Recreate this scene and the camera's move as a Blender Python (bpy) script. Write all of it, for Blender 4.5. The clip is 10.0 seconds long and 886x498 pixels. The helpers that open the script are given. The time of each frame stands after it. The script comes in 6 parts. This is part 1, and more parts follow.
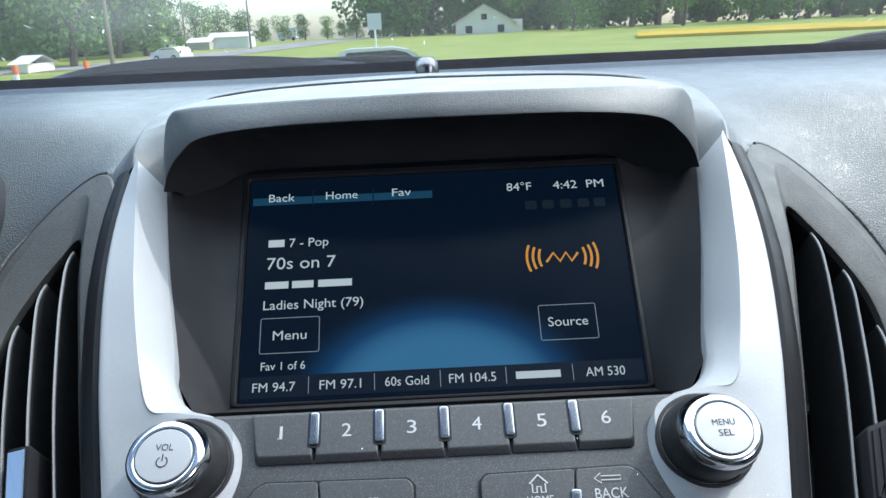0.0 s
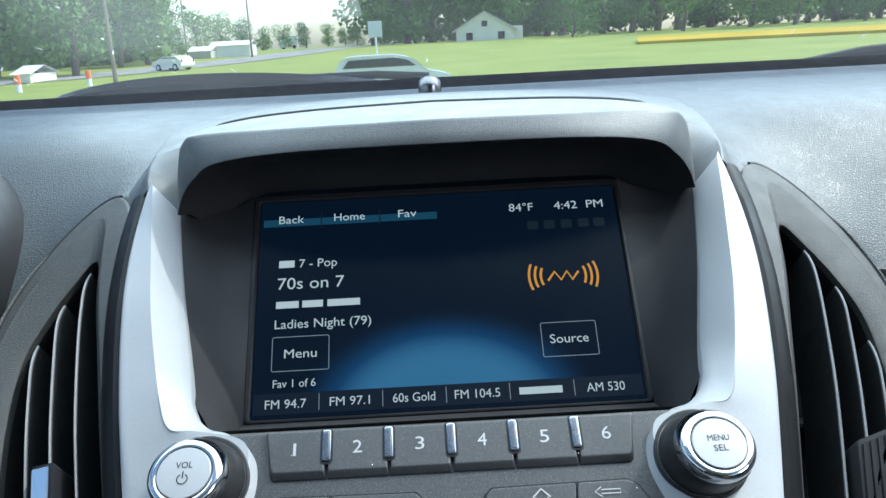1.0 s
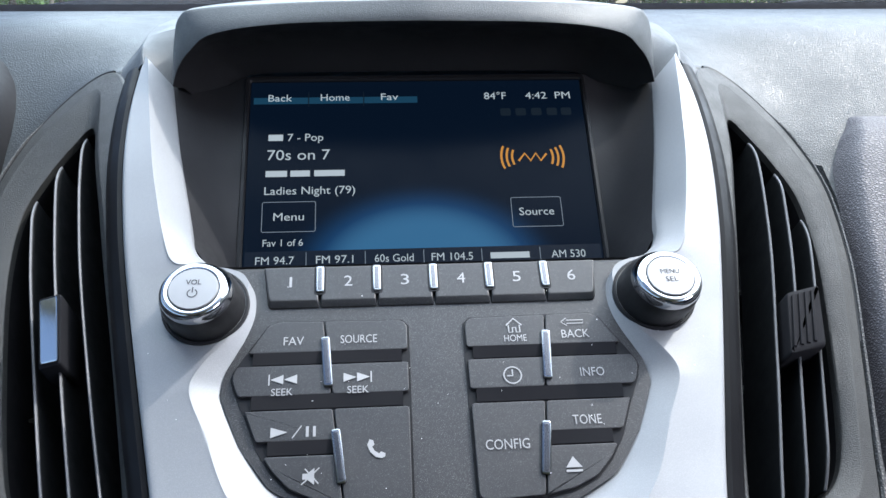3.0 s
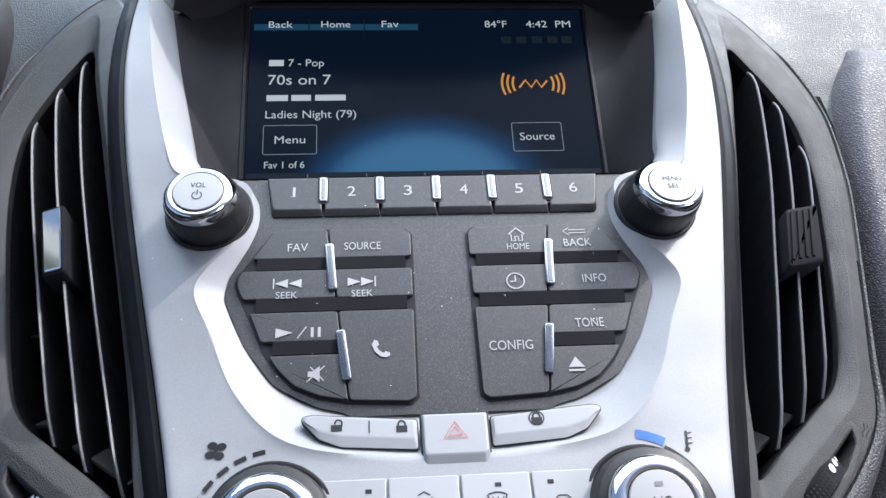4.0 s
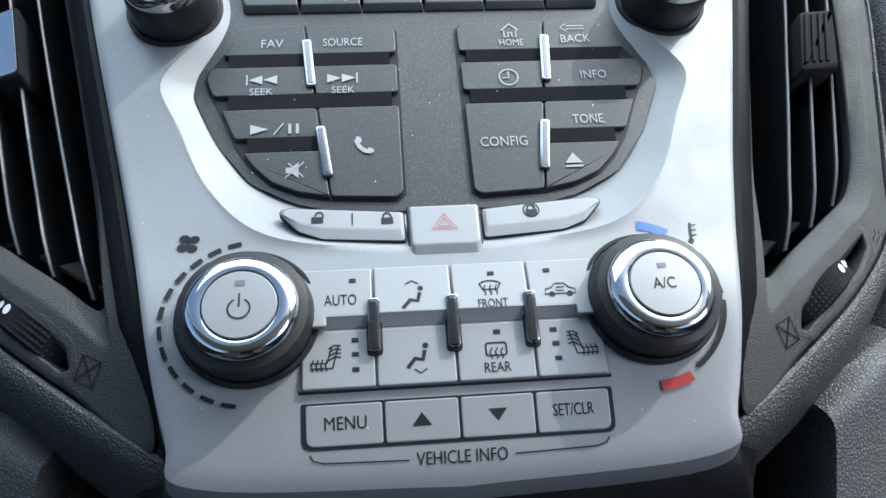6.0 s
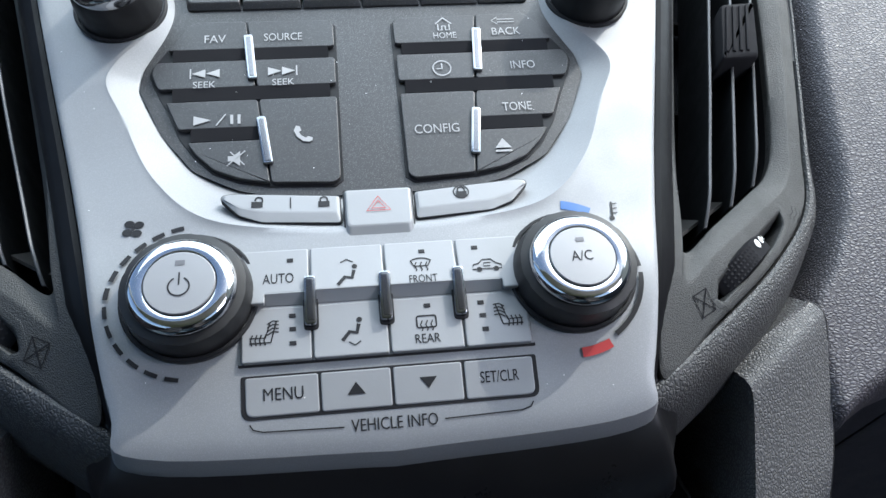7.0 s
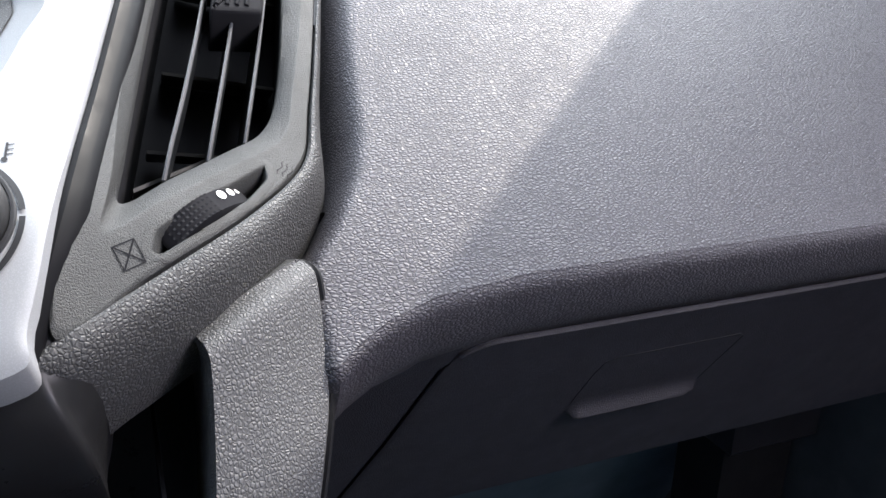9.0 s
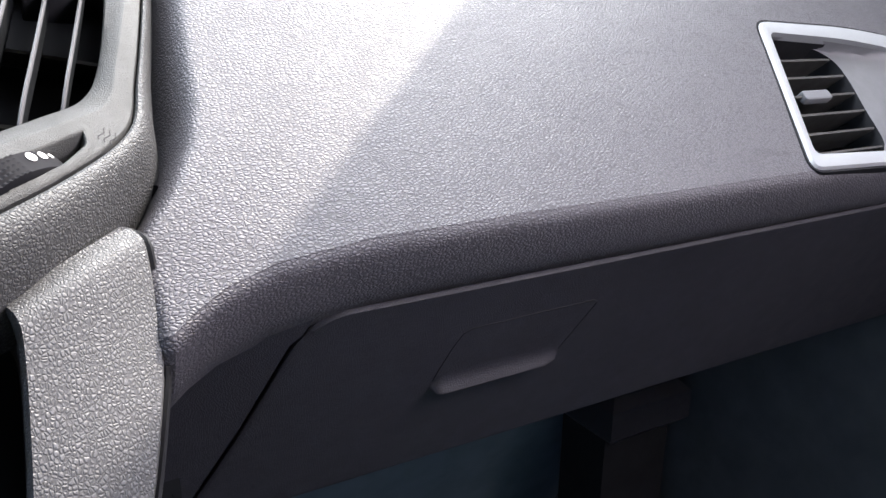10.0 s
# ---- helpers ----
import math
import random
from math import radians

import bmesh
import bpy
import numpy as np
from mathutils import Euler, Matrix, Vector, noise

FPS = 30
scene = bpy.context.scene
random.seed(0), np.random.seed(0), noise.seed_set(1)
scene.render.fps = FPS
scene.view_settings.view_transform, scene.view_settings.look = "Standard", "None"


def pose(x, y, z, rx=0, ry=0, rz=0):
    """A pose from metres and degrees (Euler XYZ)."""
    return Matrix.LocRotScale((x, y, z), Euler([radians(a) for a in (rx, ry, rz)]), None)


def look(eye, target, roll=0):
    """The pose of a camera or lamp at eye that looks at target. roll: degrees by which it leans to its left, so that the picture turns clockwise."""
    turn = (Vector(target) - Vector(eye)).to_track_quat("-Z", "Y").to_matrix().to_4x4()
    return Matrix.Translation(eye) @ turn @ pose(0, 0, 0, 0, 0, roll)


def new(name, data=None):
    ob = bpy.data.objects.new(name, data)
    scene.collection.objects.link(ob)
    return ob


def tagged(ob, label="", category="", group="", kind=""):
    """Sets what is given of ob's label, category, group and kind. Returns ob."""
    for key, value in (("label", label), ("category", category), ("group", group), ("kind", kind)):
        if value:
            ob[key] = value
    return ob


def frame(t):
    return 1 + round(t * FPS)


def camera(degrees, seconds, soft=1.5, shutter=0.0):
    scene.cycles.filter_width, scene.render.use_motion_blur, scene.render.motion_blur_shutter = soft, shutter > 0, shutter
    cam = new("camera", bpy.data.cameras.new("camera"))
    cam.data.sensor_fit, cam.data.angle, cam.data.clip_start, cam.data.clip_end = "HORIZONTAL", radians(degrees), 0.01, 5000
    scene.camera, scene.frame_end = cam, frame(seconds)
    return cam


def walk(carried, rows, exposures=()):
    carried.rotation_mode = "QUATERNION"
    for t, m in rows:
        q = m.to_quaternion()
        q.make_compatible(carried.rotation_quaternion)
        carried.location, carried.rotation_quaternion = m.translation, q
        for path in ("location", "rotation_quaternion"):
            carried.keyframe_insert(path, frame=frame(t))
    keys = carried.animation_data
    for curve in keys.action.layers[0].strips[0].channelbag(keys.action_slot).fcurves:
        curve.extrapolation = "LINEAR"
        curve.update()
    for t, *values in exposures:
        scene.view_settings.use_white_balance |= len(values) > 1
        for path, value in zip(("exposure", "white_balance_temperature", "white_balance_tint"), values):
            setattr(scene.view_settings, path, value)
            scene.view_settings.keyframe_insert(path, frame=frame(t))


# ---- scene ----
cam = camera(58.3, 10.0)
PATH = [
    (0, (0.0, -0.021, 1.195), (0.018, 1.91, 0.677), -2.6),
    (0.5, (-0.003, -0.027, 1.2), (-0.002, 1.908, 0.691), -3.0),
    (1, (-0.001, -0.03, 1.203), (0.013, 1.906, 0.701), -3.0),
    (1.5, (-0.006, -0.03, 1.2), (0.039, 1.9, 0.676), -2.1),
    (2, (-0.01, -0.037, 1.203), (0.072, 1.887, 0.662), -1.2),
    (2.5, (-0.011, -0.061, 1.187), (0.114, 1.859, 0.641), -0.5),
    (2.7, (-0.015, -0.063, 1.179), (0.124, 1.852, 0.621), -0.2),
    (3.8, (-0.018, -0.076, 1.153), (0.132, 1.828, 0.558), -0.2),
    (4, (-0.021, -0.075, 1.146), (0.142, 1.824, 0.538), 0.1),
    (4.5, (-0.019, -0.072, 1.134), (0.15, 1.807, 0.469), -0.3),
    (5, (-0.019, -0.07, 1.118), (0.155, 1.783, 0.386), -0.4),
    (5.5, (-0.018, -0.068, 1.109), (0.148, 1.763, 0.32), -0.5),
    (5.7, (-0.019, -0.068, 1.106), (0.146, 1.753, 0.295), -0.5),
    (6.8, (-0.017, -0.089, 1.109), (0.189, 1.73, 0.304), -0.3),
    (7, (-0.008, -0.087, 1.105), (0.217, 1.732, 0.304), -0.8),
    (7.5, (0.019, -0.092, 1.093), (0.354, 1.718, 0.311), -1.0),
    (8, (0.043, -0.088, 1.081), (0.496, 1.713, 0.339), 0.2),
    (8.5, (0.067, -0.09, 1.077), (0.675, 1.685, 0.384), 0.5),
    (9, (0.093, -0.098, 1.066), (0.837, 1.638, 0.407), 1.5),
    (9.5, (0.103, -0.093, 1.055), (0.979, 1.591, 0.427), 2.2),
    (10, (0.106, -0.109, 1.044), (1.102, 1.525, 0.46), 0.9),
]
walk(cam, [(t, look(eye, target, roll)) for t, eye, target, roll in PATH], exposures=[(0.0, 1.25, 6000, 5), (0.5, 1.28, 5950, 3), (1.0, 1.28, 5850, 0), (2.5, 1.25, 5950, 6), (4.0, 1.27, 6200, 13), (4.5, 1.16, 6180, 11), (5.0, 1.08, 6150, 8), (5.5, 1.05, 5980, 2), (7.0, 1.17, 6080, 6), (7.5, 1.16, 6150, 6), (8.5, 1.5, 6350, 10), (9.2, 1.98, 6600, 12), (10.0, 2.36, 6750, 13)])

# ---------- camera is above; light ----------
SUN = Vector((0.598, 0.171, 0.784)).normalized()
world = bpy.data.worlds.new("sky")
scene.world = world
world.use_nodes = True
wn = world.node_tree.nodes
sky = wn.new("ShaderNodeTexSky")
sky.sky_type = "NISHITA"
sky.sun_disc = False
sky.sun_elevation = math.asin(SUN.z)
sky.sun_rotation = math.atan2(SUN.x, SUN.y)
sky.air_density, sky.dust_density, sky.ozone_density = 1.0, 2.0, 1.0
wn["Background"].inputs[1].default_value = 0.15
world.node_tree.links.new(sky.outputs[0], wn["Background"].inputs[0])
sun_data = bpy.data.lights.new("sun", "SUN")
sun_data.energy, sun_data.angle, sun_data.color = 1.5, radians(0.6), (1.0, 0.94, 0.85)
sun = new("sun", sun_data)
sun.matrix_world = look(SUN * 30, (0, 0, 0))
# sky light through the upper windscreen and the passenger's side window
for nm, wide, tall, power_, tone, eye_, aim in (("windscreen_light", 0.96, 0.52, 3.4, (0.88, 0.96, 1.0), (0.19, 0.285, 1.363), (0.15, 0.019, 0.9395)), ("window_light", 0.70, 0.30, 3.5, (1.0, 0.91, 1.0), (0.73, -0.15, 1.34), (0.20, 0.0, 1.10))):
    ld = bpy.data.lights.new(nm, "AREA")
    ld.shape, ld.size, ld.size_y, ld.energy, ld.color = "RECTANGLE", wide, tall, power_, tone
    new(nm, ld).matrix_world = look(eye_, aim)


# ---------- materials ----------
def nodes_of(name):
    m = bpy.data.materials.new(name)
    m.use_nodes = True
    nt = m.node_tree
    return m, nt, nt.nodes["Principled BSDF"]


def link(nt, a, b):
    nt.links.new(a, b)


def obj_coord(nt, scale=(1, 1, 1)):
    tc = nt.nodes.new("ShaderNodeTexCoord")
    mp = nt.nodes.new("ShaderNodeMapping")
    mp.inputs["Scale"].default_value = scale
    link(nt, tc.outputs["Object"], mp.inputs["Vector"])
    return mp.outputs[0]


def noise_tex(nt, vec, scale, detail=3.0, rough=0.5):
    n = nt.nodes.new("ShaderNodeTexNoise")
    n.inputs["Scale"].default_value, n.inputs["Detail"].default_value, n.inputs["Roughness"].default_value = scale, detail, rough
    link(nt, vec, n.inputs["Vector"])
    return n.outputs["Fac"]


def ramp(nt, fac, stops):
    r = nt.nodes.new("ShaderNodeValToRGB")
    while len(r.color_ramp.elements) < len(stops):
        r.color_ramp.elements.new(0.5)
    for e, (p, c) in zip(r.color_ramp.elements, stops):
        e.position, e.color = p, (*c, 1)
    link(nt, fac, r.inputs[0])
    return r.outputs[0]


def remap(nt, fac, a, b, lo, hi):
    r = nt.nodes.new("ShaderNodeMapRange")
    for k, v in zip(("From Min", "From Max", "To Min", "To Max"), (a, b, lo, hi)):
        r.inputs[k].default_value = v
    link(nt, fac, r.inputs["Value"])
    return r.outputs[0]


def bump(nt, bsdf, height, strength, distance, normal=None):
    b = nt.nodes.new("ShaderNodeBump")
    b.inputs["Strength"].default_value, b.inputs["Distance"].default_value = strength, distance
    link(nt, height, b.inputs["Height"])
    if normal is not None:
        link(nt, normal, b.inputs["Normal"])
    link(nt, b.outputs[0], bsdf.inputs["Normal"])
    return b.outputs[0]


def plastic(name, lo, hi, rough=0.45, scale=300.0, grain=0.00008, metal=0.0, spec=0.5, blotch=25.0, rvar=0.12):
    """Moulded plastic or paint: colour drifts between lo and hi, fine relief, uneven gloss."""
    m, nt, p = nodes_of(name)
    v = obj_coord(nt)
    big = noise_tex(nt, v, blotch, 4)
    link(nt, ramp(nt, big, [(0.3, lo), (0.7, hi)]), p.inputs["Base Color"])
    link(nt, remap(nt, noise_tex(nt, v, blotch * 3, 5, 0.65), 0.3, 0.7, rough - rvar, rough + rvar), p.inputs["Roughness"])
    p.inputs["Metallic"].default_value = metal
    p.inputs["Specular IOR Level"].default_value = spec
    if grain:
        bump(nt, p, noise_tex(nt, v, scale, 2), 0.5, grain)
    return m


def leather(name, lo, hi, rough, cell, depth, spec=0.5, stretch=(1, 1, 1), crease=0.7):
    """Pebbled soft-touch skin: rounded cells, creases between them with shade put into their colour, uneven sheen."""
    m, nt, p = nodes_of(name)
    v = obj_coord(nt, stretch)
    warp = nt.nodes.new("ShaderNodeTexNoise")
    warp.inputs["Scale"].default_value = cell * 0.6
    link(nt, v, warp.inputs["Vector"])
    mix = nt.nodes.new("ShaderNodeMix")
    mix.data_type = "VECTOR"
    mix.inputs["Factor"].default_value = 0.0007
    link(nt, v, mix.inputs["A"])
    link(nt, warp.outputs["Color"], mix.inputs["B"])
    vor = nt.nodes.new("ShaderNodeTexVoronoi")
    vor.feature = "DISTANCE_TO_EDGE"
    vor.inputs["Scale"].default_value = cell
    vor.inputs["Randomness"].default_value = 1.0
    link(nt, mix.outputs["Result"], vor.inputs["Vector"])
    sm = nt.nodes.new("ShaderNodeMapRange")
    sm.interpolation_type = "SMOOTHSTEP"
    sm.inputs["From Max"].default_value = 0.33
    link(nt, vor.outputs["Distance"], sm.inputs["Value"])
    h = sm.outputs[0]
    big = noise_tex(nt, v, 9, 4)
    # shade in the creases, multiplied into the base colour
    crease_shade = nt.nodes.new("ShaderNodeMix")
    crease_shade.data_type, crease_shade.blend_type = "RGBA", "MULTIPLY"
    crease_shade.inputs["Factor"].default_value = 1.0
    link(nt, ramp(nt, big, [(0.3, lo), (0.7, hi)]), crease_shade.inputs["A"])
    link(nt, ramp(nt, h, [(0.0, (crease, crease, crease)), (0.7, (1.0, 1.0, 1.0))]), crease_shade.inputs["B"])
    link(nt, crease_shade.outputs["Result"], p.inputs["Base Color"])
    link(nt, remap(nt, noise_tex(nt, v, 60, 5, 0.7), 0.3, 0.7, rough - 0.06, rough + 0.08), p.inputs["Roughness"])
    p.inputs["Specular IOR Level"].default_value = spec
    n1 = bump(nt, p, noise_tex(nt, v, cell * 4, 2), 0.25, depth * 0.3)
    bump(nt, p, h, 1.0, depth, n1)
    return m


def flecked(name, base, fleck, rough, amount=0.62, metallic=0.25, relief=0.00012):
    """Dark paint with fine bright metal flakes."""
    m, nt, p = nodes_of(name)
    v = obj_coord(nt)
    f = noise_tex(nt, v, 4200, 1.0)
    c = ramp(nt, f, [(0.0, base), (amount, base), (amount + 0.08, fleck)])
    link(nt, c, p.inputs["Base Color"])
    link(nt, remap(nt, noise_tex(nt, v, 50, 4), 0.3, 0.7, rough - 0.06, rough + 0.08), p.inputs["Roughness"])
    p.inputs["Metallic"].default_value = metallic
    bump(nt, p, f, 0.35, relief)
    return m


def metal(name, colour, rough, smear=0.05):
    m, nt, p = nodes_of(name)
    v = obj_coord(nt)
    p.inputs["Base Color"].default_value = (*colour, 1)
    p.inputs["Metallic"].default_value = 1.0
    link(nt, remap(nt, noise_tex(nt, v, 220, 4, 0.7), 0.35, 0.7, rough, rough + smear), p.inputs["Roughness"])
    return m


def glow(name, colour, strength):
    m, nt, p = nodes_of(name)
    p.inputs["Base Color"].default_value = (0.003, 0.003, 0.003, 1)
    p.inputs["Emission Color"].default_value = (*colour, 1)
    p.inputs["Emission Strength"].default_value = strength
    p.inputs["Roughness"].default_value = 0.3
    p.inputs["Specular IOR Level"].default_value = 0.08
    return m


M = dict(
    dash=leather("dash_skin", (0.041, 0.047, 0.052), (0.050, 0.056, 0.061), 0.44, 900, 0.00010, spec=0.36),
    # blade edges, paler than the blade plastic: sunlight put into the colour
    lit_edge=plastic("lit_edge", (0.085, 0.085, 0.09), (0.11, 0.11, 0.115), 0.45, 500, 0.00003),
    # vanes, a lighter copy of the blade plastic with sunlight painted in
    lit_vane=plastic("lit_vane_plastic", (0.035, 0.034, 0.033), (0.05, 0.048, 0.046), 0.5, 500, 0.00004),
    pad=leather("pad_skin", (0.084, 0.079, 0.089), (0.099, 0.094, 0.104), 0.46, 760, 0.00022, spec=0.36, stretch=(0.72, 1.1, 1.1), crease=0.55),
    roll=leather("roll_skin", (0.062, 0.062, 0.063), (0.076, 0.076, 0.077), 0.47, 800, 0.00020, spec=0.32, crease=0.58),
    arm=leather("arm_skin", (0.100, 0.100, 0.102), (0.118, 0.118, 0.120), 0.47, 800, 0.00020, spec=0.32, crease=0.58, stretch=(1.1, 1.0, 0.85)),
    hood=leather("hood_skin", (0.044, 0.047, 0.051), (0.054, 0.057, 0.061), 0.42, 1300, 0.00005, spec=0.38),
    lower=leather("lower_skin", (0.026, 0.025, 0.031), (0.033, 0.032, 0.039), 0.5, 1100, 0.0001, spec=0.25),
    bezel=plastic("bezel_plastic", (0.040, 0.041, 0.041), (0.047, 0.047, 0.046), 0.5, 2400, 0.0009, spec=0.25),
    fascia=plastic("fascia_black", (0.007, 0.007, 0.008), (0.010, 0.010, 0.011), 0.36, 900, 0.00002, spec=0.25),
    gap=plastic("satin_black", (0.012, 0.012, 0.013), (0.018, 0.018, 0.020), 0.42, 400, 0.00004, spec=0.15),
    black=plastic("black_plastic", (0.010, 0.010, 0.011), (0.016, 0.016, 0.018), 0.4, 500, 0.00005, spec=0.2),
    cave=plastic("dark_lining", (0.015, 0.015, 0.017), (0.021, 0.021, 0.023), 0.7, 500, 0.00005, spec=0.03),
    blade=plastic("blade_plastic", (0.009, 0.010, 0.011), (0.014, 0.015, 0.016), 0.42, 500, 0.00003, spec=0.12),
    surround=plastic("surround_plastic", (0.022, 0.022, 0.024), (0.028, 0.028, 0.030), 0.5, 900, 0.00008, spec=0.12),
    silver=flecked("silver_paint", (0.235, 0.24, 0.251), (0.275, 0.282, 0.293), 0.54, 0.52, 0.16, 0.00002),
    silver_key=plastic("silver_key", (0.24, 0.244, 0.253), (0.262, 0.267, 0.276), 0.5, 1500, 0.00003, metal=0.16, rvar=0.05),
    cap=plastic("cap_silver", (0.235, 0.235, 0.242), (0.258, 0.258, 0.266), 0.44, 1500, 0.00002, metal=0.3, rvar=0.04),
    slot_silver=plastic("slot_silver", (0.15, 0.15, 0.16), (0.18, 0.18, 0.19), 0.45, 800, 0.00003, metal=0.4),
    panel=flecked("charcoal_metallic", (0.034, 0.034, 0.036), (0.125, 0.125, 0.125), 0.42, 0.60),
    key=flecked("key_charcoal", (0.036, 0.036, 0.038), (0.115, 0.115, 0.115), 0.42, 0.62),
    chrome=metal("chrome", (0.46, 0.465, 0.48), 0.07),
    dark_chrome=metal("smoked_chrome", (0.14, 0.14, 0.15), 0.22),
    strip_black=plastic("strip_black", (0.006, 0.006, 0.007), (0.008, 0.008, 0.009), 0.4, 600, 0.00003, spec=0.08),
    divider=metal("divider_chrome", (0.24, 0.25, 0.27), 0.12),
    rubber=plastic("knob_rubber", (0.012, 0.012, 0.013), (0.018, 0.018, 0.019), 0.5, 700, 0.00004, spec=0.3),
    dot=plastic("white_dot", (0.75, 0.75, 0.74), (0.8, 0.8, 0.79), 0.5, 0, 0),
    white=plastic("white_print", (0.27, 0.27, 0.275), (0.32, 0.32, 0.32), 0.5, 0, 0),
    ink=plastic("dark_print", (0.014, 0.014, 0.016), (0.020, 0.020, 0.022), 0.5, 0, 0, spec=0.2),
    red=plastic("red_print", (0.34, 0.02, 0.022), (0.40, 0.028, 0.028), 0.45, 0, 0),
    blue=plastic("blue_print", (0.02, 0.09, 0.27), (0.025, 0.11, 0.32), 0.45, 0, 0),
    trim_grey=plastic("lettering_grey", (0.10, 0.10, 0.11), (0.13, 0.13, 0.14), 0.5, 0, 0),
    door_skin=plastic("door_skin", (0.05, 0.055, 0.062), (0.07, 0.075, 0.082), 0.6, 700, 0.0002, spec=0.2),
    carpet=plastic("carpet", (0.11, 0.155, 0.19), (0.145, 0.195, 0.235), 0.9, 900, 0.001, spec=0.1),
    fabric=plastic("headliner_fabric", (0.46, 0.45, 0.42), (0.53, 0.52, 0.49), 0.9, 900, 0.0004, spec=0.1),
    text=glow("lcd_text", (0.80, 0.90, 0.95), 0.23),
    orange=glow("lcd_orange", (1.0, 0.42, 0.05), 0.24),
    lcd_line=glow("lcd_line", (0.60, 0.72, 0.85), 0.13),
)


# ---------- mesh tools ----------
def thing(name, at, label, category, group="", kind=""):
    e = new(name)
    e.empty_display_size = 0.01
    e.location = at
    return tagged(e, label, category, group, kind)


def part(name, bm, material, parent=None, label="", smooth=True, fix=True):
    """Links a bmesh as one mesh object, under a thing or under a part; its points are in world metres."""
    if fix:
        bmesh.ops.recalc_face_normals(bm, faces=bm.faces[:])
    me = bpy.data.meshes.new(name)
    bm.to_mesh(me)
    bm.free()
    me.materials.append(material)
    if smooth:
        me.shade_smooth()
        me.set_sharp_from_angle(angle=radians(35))
    ob = new(name, me)
    if parent is not None:
        ob.parent = parent
        ob.matrix_parent_inverse = Matrix.Translation(-Vector(parent.location))
    if label:
        ob["label"] = label
    return ob


def structure(ob, label, category):
    return tagged(ob, label, category, kind="structure")


def crv(keys, n, closed=False):
    """A smooth curve through key points, n samples per span."""
    k = [np.array(p, float) for p in keys]
    out = []
    m = len(k)
    for i in range(m if closed else m - 1):
        if closed:
            a, b, c, d = k[(i - 1) % m], k[i], k[(i + 1) % m], k[(i + 2) % m]
        else:
            b, c = k[i], k[i + 1]
            a = k[i - 1] if i else 2 * b - c
            d = k[i + 2] if i + 2 < m else 2 * c - b
        for j in range(n):
            t = j / n
            out.append(0.5 * (2 * b + (c - a) * t + (2 * a - 5 * b + 4 * c - d) * t * t + (3 * b - a - 3 * c + d) * t ** 3))
    if not closed:
        out.append(k[-1])
    return out


def rounded(poly, r, n=4):
    """Corners of a polygon rounded with radius r."""
    out = []
    m = len(poly)
    for i in range(m):
        a, b, c = (np.array(poly[j % m], float) for j in (i - 1, i, i + 1))
        ra = r[i] if isinstance(r, (list, tuple)) else r
        da, dc = a - b, c - b
        la, lc = np.linalg.norm(da), np.linalg.norm(dc)
        t = min(ra, 0.45 * la, 0.45 * lc)
        if t <= 0:
            out.append(tuple(b))
            continue
        p, q = b + da / la * t, b + dc / lc * t
        for j in range(n + 1):
            s = j / n
            out.append(tuple((1 - s) ** 2 * p + 2 * s * (1 - s) * b + s * s * q))
    return out


def area(poly):
    return 0.5 * sum(p[0] * q[1] - q[0] * p[1] for p, q in zip(poly, list(poly[1:]) + [poly[0]]))


def inset(poly, d):
    """A polygon moved inwards by d (outwards: minus)."""
    s = 1 if area(poly) > 0 else -1
    m = len(poly)
    out = []
    for i in range(m):
        a, b, c = (np.array(poly[j % m][:2], float) for j in (i - 1, i, i + 1))
        e, f = b - a, c - b
        e, f = e / (np.linalg.norm(e) + 1e-12), f / (np.linalg.norm(f) + 1e-12)
        n = np.array((-e[1] - f[1], e[0] + f[0])) * s
        ln = np.linalg.norm(n)
        n = n / ln if ln > 1e-6 else np.array((-e[1], e[0])) * s
        k = max(0.4, abs(n @ (np.array((-e[1], e[0])) * s)))
        out.append(tuple(b + n * d / k))
    return out


def loft(bm, rings, closed=False, cap_last=False, cap_first=False):
    vs = [[bm.verts.new(p) for p in r] for r in rings]
    n = len(rings[0])
    for a, b in zip(vs, vs[1:]):
        for i in range(n if closed else n - 1):
            j = (i + 1) % n
            bm.faces.new((a[i], a[j], b[j], b[i]))
    if cap_last:
        bm.faces.new(vs[-1])
    if cap_first:
        bm.faces.new(vs[0][::-1])
    return vs


def prism(bm, poly, lo, hi, bev, fn):
    """A slab over a polygon from height lo to hi with a rounded upper edge; fn maps (u, v, w) to the world."""
    p1, p2 = inset(poly, bev * 0.3), inset(poly, bev)
    rings = [[fn(u, v, lo) for u, v in poly], [fn(u, v, hi - bev) for u, v in poly], [fn(u, v, hi - bev * 0.3) for u, v in p1], [fn(u, v, hi) for u, v in p2], [fn(u, v, hi) for u, v in inset(poly, bev * 1.12)]]
    loft(bm, rings, True, cap_last=True)


def rect(u0, v0, u1, v1):
    return [(u0, v0), (u1, v0), (u1, v1), (u0, v1)]


def circle(cu, cv, r, n=32, a0=0.0, a1=360.0):
    full = abs(a1 - a0) >= 359.9
    k = n if full else n + 1
    return [(cu + r * math.cos(radians(a0 + (a1 - a0) * i / n)), cv + r * math.sin(radians(a0 + (a1 - a0) * i / n))) for i in range(k)]


